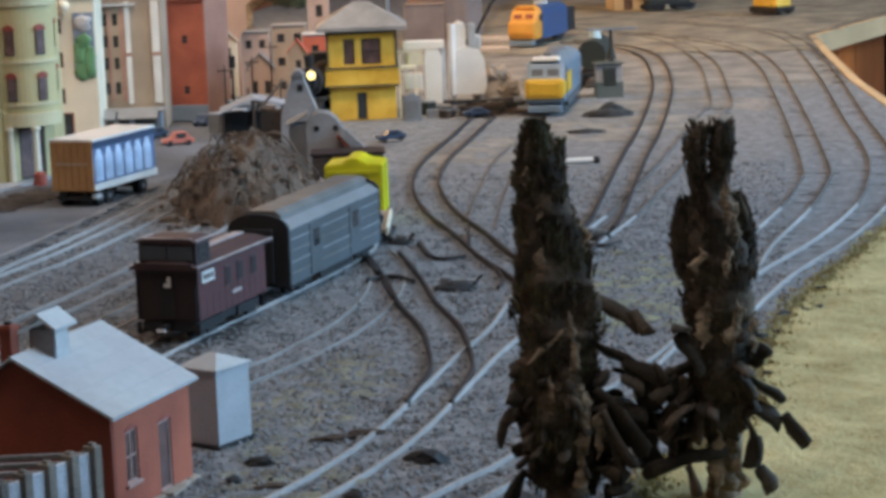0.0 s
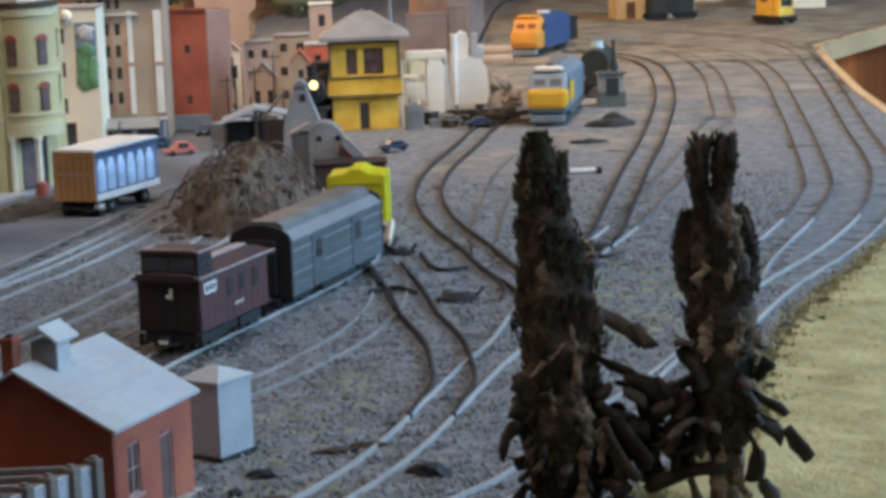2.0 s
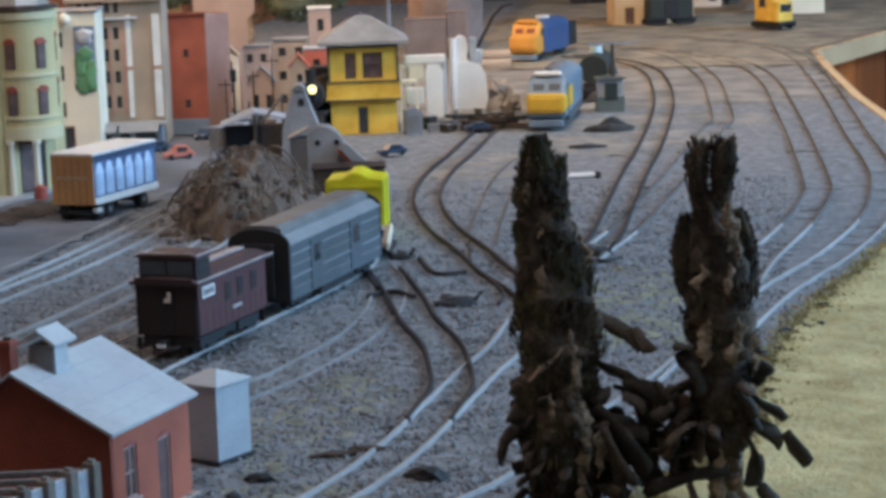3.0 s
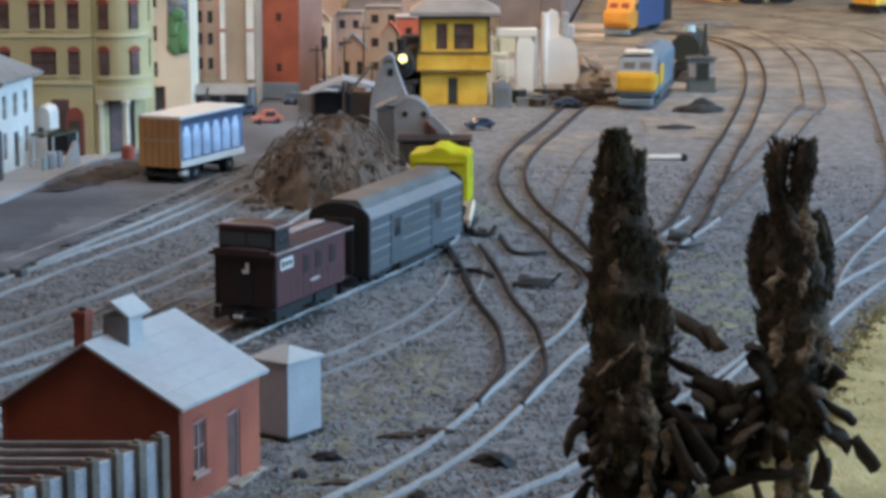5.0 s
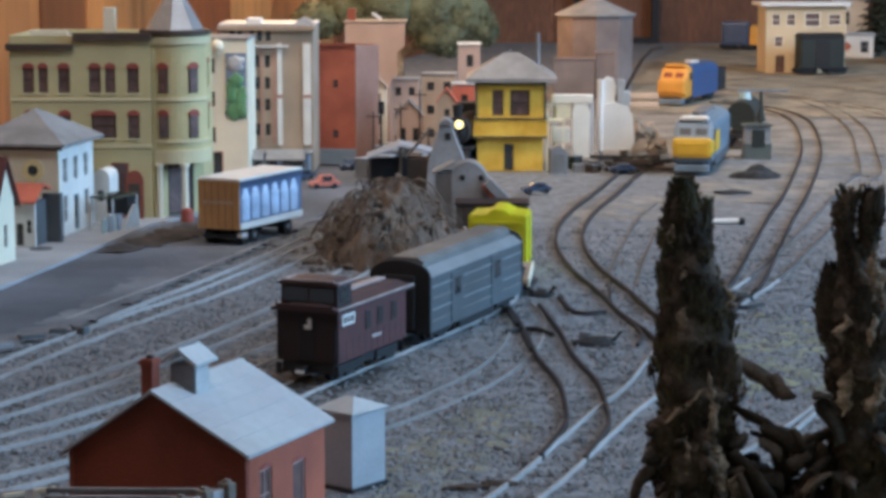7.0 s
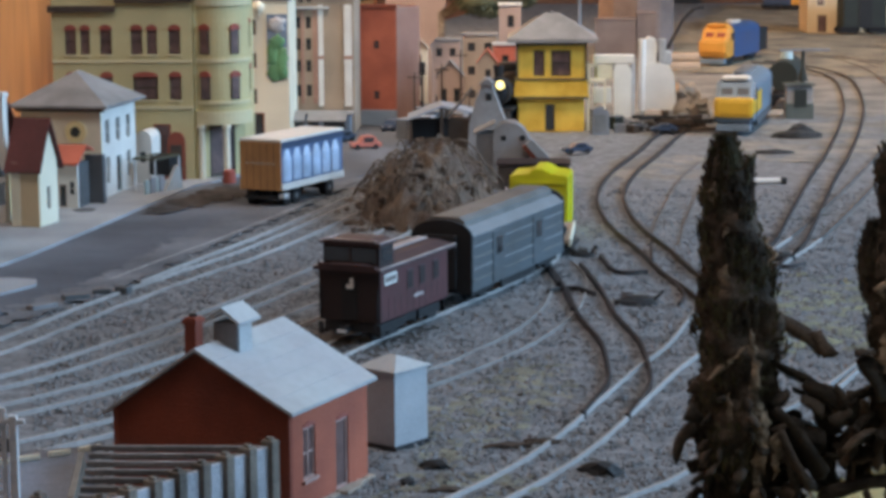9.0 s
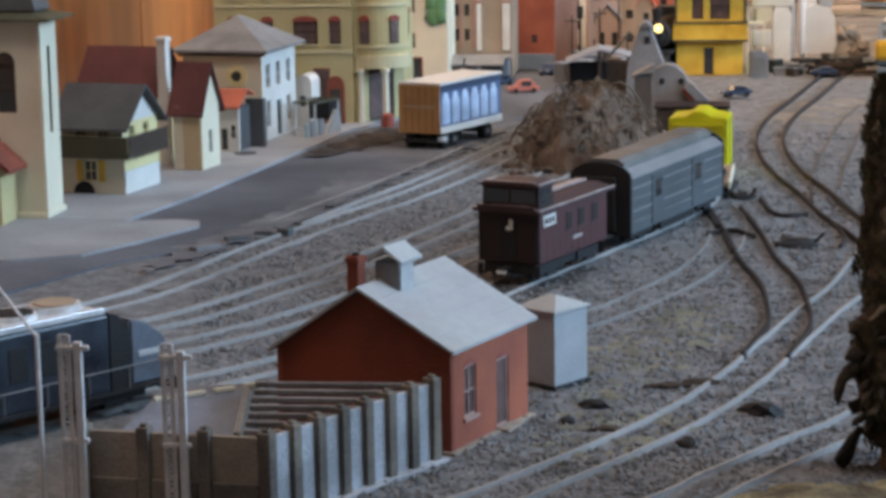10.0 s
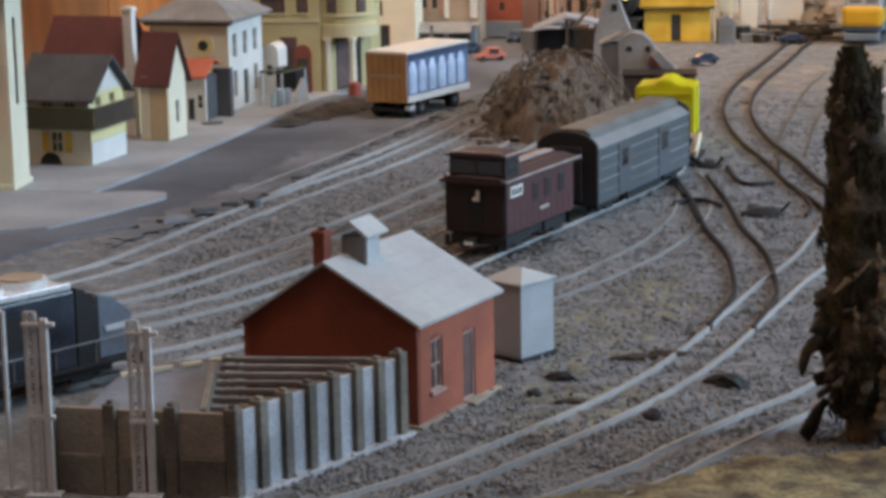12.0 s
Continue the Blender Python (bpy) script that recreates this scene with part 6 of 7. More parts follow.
prism(bm, [(-3.6, 28.2), (57.6, 28.2), (56.6, 42.6), (-2.6, 42.6)], -3.2, 49.2)
part("apron", bm, YELLOW, tow, "yellow middle band slightly proud of the walls")
shell(tow, [(-1, -1), (55, -1), (55, 47), (-1, 47)], 30, YELLOW, {0: [(13.5, 2.5, 9, 21), (28, 2.5, 16, 21)], 3: [(6, 3, 12, 21), (26, 3, 12, 21)]}, z=43.2, frame_mat=DARKWOOD, pane_mat=CURTAIN)
for z0 in (26.8, 41.9):
    part("trim_board", box(B(), -3.4, 57.4, -4.0, -3.3, z0 + 0.6, z0 + 2.2, 0.2), GREENTRIM, tow)
for px in (-1.6, 54.4):
    part("corner_trim", box(B(), px, px + 1.8, -1.9, -1.05, 43.5, 73, 0.2), GREENTRIM, tow)
part("top_trim", box(B(), -2, 56, -1.9, -1.05, 70.6, 73, 0.2), GREENTRIM, tow)
part("roof", hip(B(), -9, 65, -9, 55, 73.4, 96, 12, "x", 3.0), GREYROOF, tow)
part("finial", cyl(B(), 27, 23, 95, 99, 1.0, 0.4, n=10), GREYROOF, tow)
part("stove_pipe", cyl(B(), 50, 30, 82, 112, 1.7, n=10), MIDGREY, tow)
stair = part("stair", placed(box(B(), 0, 44, -8, 0, -1, 1, 0.2), Matrix.Translation((57, 18, 0)) @ Matrix.Rotation(radians(-34), 4, "Y") @ Matrix.Translation((-40, 0, 30))), CREAM_PALE, tow)
part("landing", box(B(), 55.2, 72, 4, 20, 40, 42, 0.3), CREAM_PALE, tow)
for px in (57, 70):
    part("landing_post", box(B(), px, px + 1.6, 5, 6.6, -1, 55), CREAM_PALE, tow)
part("landing_rail", box(B(), 55.2, 72, 4, 5, 53, 55), CREAM_PALE, tow)

tip = thing("mine_tipple", -36, 1545, 0, 0, "grey weathered tipple with round ports and a slender tower", "tipple")
part("front_wall", prism(B(), [(0, -1), (26, -1), (26, 26), (22, 34), (16, 39), (9, 40), (3, 37), (0, 32)], 0, 2), MIDGREY2, tip, "rounded grey front with two ports")
part("body", prism(B(), [(0.4, -1), (25.6, -1), (25.6, 25), (21.6, 33), (15.8, 37.8), (9.2, 38.6), (3.4, 36), (0.4, 31.5)], 2.1, 34), MIDGREY, tip)
part("side_wing", box(B(), -12, -0.1, 10, 34, -1, 31, 0.5), MIDGREY, tip)
part("wing_roof", prism(B(), [(-14, 30), (1, 37), (1, 38.4), (-14, 31.4)], 8, 36), MIDGREY2, tip)
for px in (7.2, 20.2):
    part("port_hole", cyl(B(), 0, 0, -0.4, 0.4, 2.0, n=16, m=Matrix.Translation((px, -0.3, 29)) @ Matrix.Rotation(math.pi / 2, 4, "X")), BLACK, tip)
part("chute", prism(B(), [(22.5, 25), (26.5, 29), (42, 13.5), (42, 11), (35, 11)], -8, -0.4), MIDGREY2, tip, "pale sloping chute")
part("chute_lining", prism(B(), [(20.4, 23.6), (22.6, 24.8), (34.6, 11.2), (30.5, 11.2)], -7.2, -0.5), BRICK_DARK, tip)
part("tower", prism(B(), [(-20, -1), (10, -1), (8, 34), (2, 50), (-2, 61), (-9, 61), (-14, 48), (-18, 34)], 52, 72), MIDGREY2, tip, "slender pale grey tower")
part("tower_cap", prism(B(), [(-11, 61), (0, 61), (-4, 65), (-7, 65)], 50, 74), MIDGREY, tip)
part("tower_port", box(B(), -6, -2, 51.4, 51.95, 50, 55, 0.2), BLACK, tip)
part("lean_roof", prism(B(), [(-34, 36), (-16.2, 57), (-16.2, 59), (-34, 38)], 50, 72), SLATE, tip, "dark lean-to roof")
part("lean_wall", box(B(), -33, -16.3, 54, 70, -1, 36.5, 0.4), DARKWOOD, tip)

bsh = thing("brown_shed", -32, 1500, 0, 0, "low dark red-brown plank shed below the tipple", "shed")
for k in range(10):
    part("plank", box(B(), k * 4.8, k * 4.8 + 4.5, 0, 1.6, -1, 14.6 + (k % 3) * 0.5, 0.2), DARKWOOD, bsh)
part("body", box(B(), 0, 47.8, 1.7, 30, -1, 14.4, 0.3), DARKWOOD, bsh)
part("roof", box(B(), -1.2, 49, -1.2, 31, 15.8, 17.0, 0.3), DARKMAROON, bsh)

steam = thing("steam_loco", -38, 1845, 1, -100, "black steam locomotive with a lit yellow headlight", "locomotive")
m = Matrix.Rotation(math.pi / 2, 4, "Y")
part("boiler", cyl(B(), 0, 0, -70, 10, 11.5, n=24, m=Matrix.Translation((0, 0, 33)) @ m), BLACK, steam)
part("smokebox_door", cyl(B(), 0, 0, 10.1, 12.5, 9.5, 6, n=24, m=Matrix.Translation((0, 0, 33)) @ m), BLACK, steam)
part("stack", cyl(B(), 0, 0, 42, 54, 3.2, 4.4, n=16), BLACK, steam)
lamp = part("headlight", cyl(B(), 0, 0, 8, 14.5, 4.2, n=20, m=Matrix.Translation((0, 4, 39)) @ m), BLACK, steam)
part("lens", cyl(B(), 0, 0, 14.55, 15.6, 3.5, 2.6, n=20, m=Matrix.Translation((0, 4, 39)) @ m), LAMPGLOW, lamp, "lit yellow lens")
part("running_board", box(B(), -70, 14, -14, 14, 18, 20, 0.4), BLACK, steam)
part("pilot", prism(B(), [(14, 4), (24, 4), (15, 18), (14, 18)], -12, 12), BLACK, steam)
part("cab", box(B(), -94, -70.2, -15, 15, 18, 50, 0.6), BLACK, steam)
for k in range(4):
    wheelset(steam, -60 + k * 18, 8)

# ---- yard machinery by the tower ----
wt = thing("white_tank", 94, 1908, 0, 0, "white cut-out hopper with a domed head", "hopper")
part("drum", prism(B(), [(-15, 14), (13, 12), (16, 20), (14, 42), (10, 50), (-4, 53), (-15, 46)], -9, 9), WHITE, wt)
part("head", prism(B(), [(-13, 46), (-1, 52), (0, 66), (-2, 72), (-7, 74), (-12, 70)], -6, 6), WHITE, wt)
part("side_pocket", box(B(), 3, 12, -7, 5, 50, 62, 2.0), PALEWHITE, wt)
part("pipe", cyl(B(), -13, -7, 12, 72, 3.2, n=14), WHITE, wt)
part("patch", box(B(), 1, 7, -8, -2, 52, 72, 0.8), PALEWHITE, wt)
for px, py in ((-12, -6), (12, -6), (-12, 6), (12, 6)):
    part("leg", box(B(), px - 1.5, px + 1.5, py - 1.5, py + 1.5, -1, 15.9), PALEGREY, wt)
sp = thing("loading_spout", 56, 1890, 0, 0, "white loading gantry with a hanging spout", "gantry")
part("beam", box(B(), -16, 18, -5, 5, 53, 60, 0.8), WHITE, sp)
part("spout", prism(B(), [(2, 8), (15, 8), (16, 46), (13, 52.5), (3, 52.5), (1, 46)], -5, 5), BRIGHTWHITE, sp)
part("hopper_box", box(B(), -13, 0, -4, 4, 40, 52, 0.8), CREAM_PALE, sp)
part("low_box", box(B(), -16, -1, -6, 6, 20, 33, 0.8), WHITE, sp)
for px in (-14, 17.5):
    part("post", box(B(), px - 1.2, px + 1.2, -1.2, 1.2, -1, 53), PALEGREY, sp)
cb = thing("grey_cabinet", 44, 1835, 0, 10, "grey lineside cabinet with a sloping top", "cabinet")
part("body", prism(B(), [(-7, -1), (7, -1), (7, 18), (0, 23), (-7, 20)], -6, 6), MIDGREY, cb)
part("door", box(B(), -5, 5, -6.6, -6.05, 2, 16, 0.2), CARGREY_ROOF, cb)
heap = thing("timber_heap", 116, 1852, 0, 14, "dark heap of old timbers beside the track", "timber")
rn = random.Random(5)
for k in range(22):
    m = Matrix.Translation((rn.uniform(-34, 18), rn.uniform(-11, 9), 1 + k * 0.5)) @ Matrix.Rotation(rn.uniform(-0.5, 0.5), 4, "Z")
    part("timber", box(B(), -12, 12, -1.5, 1.5, -1.2, 1.6, 0.3, m=m), rn.choice((DARKWOOD, COAL)), heap)
rubble = thing("rubble_pile", 118, 1935, 0, 0, "tan pile of scrap beside the white tank", "scrap")
for k in range(34):
    turn = Matrix.Rotation(rn.uniform(0, 3.1), 4, "Z") @ Matrix.Rotation(rn.uniform(-0.9, 0.9), 4, "X") @ Matrix.Rotation(rn.uniform(-0.7, 0.7), 4, "Y")
    f = rn.random()
    a, b, c = rn.uniform(3, 9), rn.uniform(2, 5), rn.uniform(0.8, 3)
    m = Matrix.Translation((3 + rn.uniform(-17, 17) * (1 - 0.6 * f), rn.uniform(-13, 9) * (1 - 0.6 * f), 3 + 26 * f)) @ turn
    part("piece", box(B(), -a, a, -b, b, -c, c, 0.7, m=m), rn.choice((TANWALL, BINTAN, BINTAN, CONCRETE_BROWN, MIDGREY2)), rubble)
part("core", ball(B(), 2, 0, 6, 20, 15, 18, 3, 0.3, 3), BINTAN, rubble, smooth=True)


def diesel(x, y, turn, nose, side, length, label, name="diesel_loco", front=None):
    root = thing(name, x, y, 0, turn, label, "locomotive")
    w = 16
    bm = B()
    prism(bm, [(-w, 9), (w, 9), (w, 36)] + [(w * math.cos(math.pi * k / 10), 36 + 9 * math.sin(math.pi * k / 10)) for k in range(1, 10)] + [(-w, 36)], -length, -24, "x")
    part("body", bm, side, root)
    bm = B()
    prism(bm, [(-24.1, 9), (2, 9), (6, 14), (5, 26), (-3, 31), (-10, 43.5), (-24.1, 44.5)], -w + 0.3, w - 0.3, "y")
    bmesh.ops.bevel(bm, geom=bm.edges[:], offset=2.4, segments=3, affect="EDGES")
    n = part("nose", bm, front or side, root, "rounded nose with a bright band")
    part("nose_band", box(B(), -22, 7.1, -w - 0.1, w + 0.1, 14, 30.2, 4.0), nose, n)
    for s in (-1, 1):
        part("windscreen", placed(box(B(), -0.4, 0.5, s * 6.5 - 4.6, s * 6.5 + 4.6, 0, 6, 0.3), Matrix.Translation((-3.2, 0, 32.2)) @ Matrix.Rotation(-0.52, 4, "Y")), SLATE if front is None else BRICK_DARK, n)
        part("side_window", box(B(), -20, -12, s * (w - 0.2) - 0.4, s * (w - 0.2) + 0.4, 29, 37, 0.3), GLASS, n)
    part("headlight", cyl(B(), 0, 0, 0, 1.6, 2.2, n=14, m=Matrix.Translation((4.4, 0, 23)) @ Matrix.Rotation(math.pi / 2, 4, "Y")), WHITE, n)
    part("roof_cap", box(B(), -23, -8, -11, 11, 43.4, 46.6, 1.4), WHITE if front is None else front, root)
    part("pilot", box(B(), -2, 7, -14, 14, 3.6, 9, 0.8), LOCOBLUE, root)
    if front is None:
        part("side_panel", box(B(), -58, -24.2, -w - 0.35, w + 0.35, 17, 33, 0.1), nose, root, "yellow panel behind the cab")
        part("skirt", box(B(), -length + 1, -24.2, -w - 0.3, w + 0.3, 6, 13, 0.3), SLATE, root)
        for fx in (-58, -84, -110):
            part("roof_fan", cyl(B(), fx, 0, 44, 47.5, 7, n=18), MIDGREY, root)
        part("horn", box(B(), -30, -25, -3, 3, 44, 48, 0.5), SLATE, root)
    truck(root, -16)
    truck(root, -length + 20)
    return root


diesel(152, 1822, -101, LOCOYELLOW, LOCOBLUE, 150, "pale blue diesel locomotive with a yellow nose")
rear = diesel(186, 2500, -112, ORANGE, LOCODEEP, 120, "orange and deep blue diesel locomotive", "orange_loco", ORANGE)
part("rear_hood", box(B(), -160, -120.2, -14, 14, 9, 36, 2.0), BLACK, rear)
part("roof_fan", cyl(B(), -70, 0, 45, 48, 8, n=20), PALEGREY, rear)
tank2 = thing("teal_tank_car", 214, 2040, 0, -101, "dark teal tank car behind the locomotive", "rail car")
part("tank", cyl(B(), 0, 0, -40, 40, 13, n=22, m=Matrix.Translation((-30, 0, 30)) @ Matrix.Rotation(math.pi / 2, 4, "Y")), BOXGREEN, tank2)
part("dome", cyl(B(), -30, 0, 42, 49, 6, 5, n=16), AQUA, tank2)
part("frame", box(B(), -72, 12, -12, 12, 10, 14, 0.4), BLACK, tank2)
truck(tank2, -58)
truck(tank2, -2)

sh = thing("sanding_tower", 219, 1960, 0, 0, "small grey-green sanding tower with a window and thin mast", "tower")
part("cabin", box(B(), -11, 11, -8, 8, 7, 28, 0.8), MIDGREY2, sh)
part("base", box(B(), -12, 12, -9, 9, -1, 13, 0.8), SANDGREEN, sh)
part("window", box(B(), -5, 6, -9.6, -8.05, 10, 25, 0.4), BOXGREEN, sh)
part("cabin_roof", hip(B(), -13, 13, -10, 10, 28.1, 31, 4, "x", 1), SANDGREEN, sh)
part("mast", cyl(B(), 3, 0, 30, 58, 2.0, 1.4, n=10), BOXGREEN, sh)
part("collar", cyl(B(), 3, 0, 32, 44, 4.6, 1.6, n=12), BOXGREEN, sh)
part("arm", box(B(), -18, 26, -1.2, 1.2, 57, 59.4, 0.4), MIDGREY, sh)
hp = thing("coal_heap", 202, 1812, 0, 0, "low dark heap of coal dust", "heap")
part("mound", ball(ball(B(), 0, 0, -1, 22, 17, 7, 3, 0.35, 6), 2, 1, 3, 10, 9, 6.5, 3, 0.4, 2), COAL, hp, smooth=True)
hs = thing("dark_strip", 172, 1700, 0, 8, "flat dark piece of scrap lying on the ground", "scrap")
part("plate", ball(B(), 0, 0, 0.4, 15, 8, 2.6, 2, 0.3, 4), COAL, hs, smooth=True)

silo = thing("tan_silo", 110, 2745, 0, 0, "large tan round storage silo with a grey cone roof", "silo")
part("drum", cyl(B(), 0, 0, -1, 92, 47, n=10), SILOTAN, silo)
part("roof", cyl(cyl(B(), 0, 0, 92, 114, 51, 1, n=10), 0, 0, 90.5, 92.5, 51, n=10), GREYROOF, silo)
town_house(58, 2600, 46, 30, 44, SILOTAN, SILOTAN, "plain pinkish grey shed before the silo", rows=0, n=1)
town_house(106, 2615, 22, 26, 50, SILOTAN, SILOTAN, "narrow plain pinkish shed before the silo", rows=0, n=1)
jib = thing("crane_jib", 136, 2600, 0, 0, "thin dark slanting crane jib", "crane")
part("jib", rod(rod(rod(B(), (0, 0, 5), (22, 0, 46), 2.0), (22, 0, 46), (34, 0, 58), 1.8), (34, 0, 58), (46, 0, 60), 1.4), BLACK, jib)
part("base", box(B(), -8, 8, -8, 8, -1, 6, 0.8), BLACK, jib)
pipes = thing("pipe_stack", 146, 2470, 0, 0, "stack of pale pipes beside the locomotive", "pipes")
for k in range(5):
    part("pipe", cyl(B(), 0, 0, -22, 22, 5, n=14, m=Matrix.Translation((0, (k % 3) * 11 - 11 + (5 if k > 2 else 0), 4 + (9 if k > 2 else 0))) @ Matrix.Rotation(math.pi / 2, 4, "Y")), TANWALL, pipes)

off = thing("yard_office", 351, 3050, 0, 4, "two-storey tan yard office with a flat pale roof", "building")
shell(off, [(0, 0), (108, 0), (108, 60), (0, 60)], 90, TANYELLOW, {0: [(8, 64, 12, 16), (28, 64, 12, 16), (52, 62, 22, 20), (84, 64, 18, 16), (12, 36, 12, 14), (14, 2, 12, 22, DARKWOOD)]}, frame_mat=CREAM_PALE, pane_mat=CURTAIN, thick=2.5)
part("roof", box(B(), -8, 112, -10, 64, 90.2, 95, 1.0), WHITE, off)
wb = thing("white_annex_building", 510, 3480, 0, 2, "plain white block building behind the yard office", "building")
shell(wb, [(0, 0), (46, 0), (46, 50), (0, 50)], 82, BRIGHTWHITE, {0: [(10, 46, 8, 20)]}, frame_mat=PALEGREY)
part("roof", box(B(), -2, 48, -2, 52, 82.1, 85, 0.6), PALEGREY, wb)
bx = thing("green_boxcar", 418, 3010, 0, 8, "dull dark green boxcar beside the office", "rail car")
part("body", box(B(), -30, 30, -16, 16, 10, 50, 3.0), BOXGREEN, bx)
part("roof", prism(B(), [(-16, 50.1), (16, 50.1), (16, 52), (0, 57), (-16, 52)], -30, 30, "x"), BLACK, bx)
part("sliding_door", box(B(), -9, 9, -17, -16.05, 12, 48, 0.3), BLACK, bx)
part("side_sill", box(B(), -34, 34, -16.8, -16.05, 10, 12.5), BLACK, bx)
truck(bx, -20)
truck(bx, 20)
gar = thing("white_garage", 494, 3390, 0, 1, "low white garage with a red diamond emblem", "garage")
shell(gar, [(0, 0), (57, 0), (57, 40), (0, 40)], 34, BRIGHTWHITE, {0: [(37, 8, 13, 18)]}, frame_mat=PALEGREY)
part("roof", box(B(), -3, 60, -3, 43, 34.1, 37, 0.6), PALEGREY, gar)
part("emblem", placed(box(B(), -5, 5, -0.5, 0.5, -5, 5, 0.2), Matrix.Translation((17, -0.9, 18)) @ Matrix.Rotation(math.pi / 4, 4, "Y")), ORANGEROOF, gar)
dk = thing("dark_engine", 376, 3600, 0, -14, "dark blue and orange engine before the board wall", "locomotive")
part("body", box(B(), -30, 14, -14, 14, 8, 46, 5), CARBLUE, dk)
part("nose", box(B(), 14.2, 30, -13, 13, 8, 40, 4), ORANGE, dk)
truck(dk, -18)
truck(dk, 14)
crane = thing("yellow_rail_crane", 530, 2860, 0, -60, "yellow rail crane with a pale cab roof", "crane")
part("body", box(B(), -20, 13, -14, 14, 12, 49, 2.0), YELLOW, crane)
part("cab", box(B(), 13.2, 24, -12, 12, 12, 38, 1.4), YELLOW, crane)
part("cab_window", box(B(), 24.1, 24.6, -9, 9, 24, 34, 0.3), GLASS, crane)
part("side_window", box(B(), -10, 2, -14.6, -14.05, 30, 42, 0.3), GLASS, crane)
part("roof", box(B(), -20, 8, -12, 12, 49.2, 55, 1.6), WHITE, crane)
part("frame", box(B(), -26, 28, -14, 14, 8, 11.8, 0.6), BLACK, crane)
truck(crane, -14)
truck(crane, 14)
gh = thing("grey_hill", 598, 3300, 0, 0, "grey rocky heap near the board wall", "hill")
part("rock", ball(B(), 0, 0, -4, 38, 34, 66, 4, 0.4, 5), MIDGREY, gh, smooth=True)
wd = thing("white_tent", 588, 3560, 0, 0, "small white pointed tent roof on dark posts", "tent")
part("canopy", cyl(cyl(B(), 0, 0, 29, 45, 19, 2, n=8), 0, 0, 27, 29.2, 19, n=8), WHITE, wd)
for a in range(4):
    part("post", rod(B(), (14 * math.cos(a * 1.57 + 0.5), 14 * math.sin(a * 1.57 + 0.5), -1), (14 * math.cos(a * 1.57 + 0.5), 14 * math.sin(a * 1.57 + 0.5), 28), 1.4), DARKWOOD, wd)
# Dark drum stands for the shadowed openings below the canopy.
part("wall", cyl(B(), 0, 0, -1, 26, 11, n=8), DARKWOOD, wd)
shk = thing("cream_shack", 606, 3150, 0, 0, "tall cream shack by the board wall", "shack")
shell(shk, [(0, 0), (50, 0), (50, 40), (0, 40)], 118, CREAM_PALE, {0: [(10, 70, 10, 20), (30, 70, 10, 20), (10, 24, 10, 20), (30, 24, 10, 20)]}, frame_mat=DARKWOOD)
part("roof", box(B(), -3, 53, -3, 43, 118.1, 122, 0.6), GREYROOF, shk)


def pine(x, y, height, width, seed):
    root = thing("pine_tree", x, y, 0, 0, "dark bushy conifer before the board wall", "tree")
    rn = random.Random(seed)
    part("trunk", rod(B(), (0, 0, -1), (0, 0, height * 0.9), 3, 0.8, 8), BARK, root)
    verts, faces = [], []
    for k in range(3200):
        t = rn.random() ** 1.3
        z = height * (0.08 + 0.92 * t)
        r = width * (1 - 0.9 * t * t) * (0.72 + 0.35 * math.sin(z * 0.55)) * math.sqrt(rn.random())
        a = rn.uniform(0, 6.28)
        c = Vector((r * math.cos(a), r * math.sin(a), z))
        s = rn.uniform(1.5, 3.4)
        q = Euler((rn.uniform(-0.6, 0.6), rn.uniform(-0.6, 0.6), a)).to_matrix()
        n = len(verts)
        verts += [(c + q @ Vector(o) * s) * MM for o in ((2.2, 0, -0.7), (0, 0.8, 0.2), (-0.8, 0, 0.5), (0, -0.8, 0.2))]
        faces.append((n, n + 1, n + 2, n + 3))
    me = bpy.data.meshes.new("crown")
    me.from_pydata(verts, [], faces)
    me.materials.append(PINE)
    new("crown", me).parent = root


pine(569, 3450, 123, 34, 31)
pine(700, 3500, 96, 28, 32)

# ---- mound with dry scrub ----
mound = thing("scrub_mound", -74, 1425, 0, 0, "brown earth mound tangled with dry twigs", "mound")
bm = B()
bmesh.ops.create_grid(bm, x_segments=56, y_segments=72, size=1)
for v in bm.verts:
    px, py = v.co.x * 44, v.co.y * 122
    r = math.hypot(v.co.x, v.co.y)
    h = max(0.0, 1 - r ** 2.4)
    n = noise.noise(Vector((px * 0.05, py * 0.05, 3))) + 0.6 * noise.noise(Vector((px * 0.14, py * 0.14, 8))) + 0.3 * noise.noise(Vector((px * 0.35, py * 0.35, 5)))
    v.co = Vector((px, py, h * 33 * (1 + 0.3 * n) + 4.0 * n * (h > 0.02) - 2))
part("earth", bm, EARTH, mound, smooth=True)
rn = random.Random(14)
bm = B()
for k in range(120):
    px, py = rn.uniform(-38, 36), rn.uniform(-105, 85)
    r = math.hypot(px / 44, py / 122)
    if r > 0.98:
        continue
    z = max(0.0, 1 - r ** 2.4) * 33
    a = rn.uniform(0, 6.28)
    ln, hh = rn.uniform(14, 34), rn.uniform(4, 12)
    pts = [Vector((px + ln * t * math.cos(a), py + ln * t * math.sin(a), max(-1.0, z + hh * (1 - 4 * t * t) - 14 * t * t * (1 + r)))) for t in (-0.5, -0.33, -0.16, 0, 0.16, 0.33, 0.5)]
    w = rn.uniform(0.3, 0.75)
    for p, q in zip(pts, pts[1:]):
        rod(bm, p, q, w, w * 0.9, 5)
tagged(part("twig_tangle", bm, TWIG, mound, "tangle of arching dry brown twigs"), kind="stuff")
bm = B()
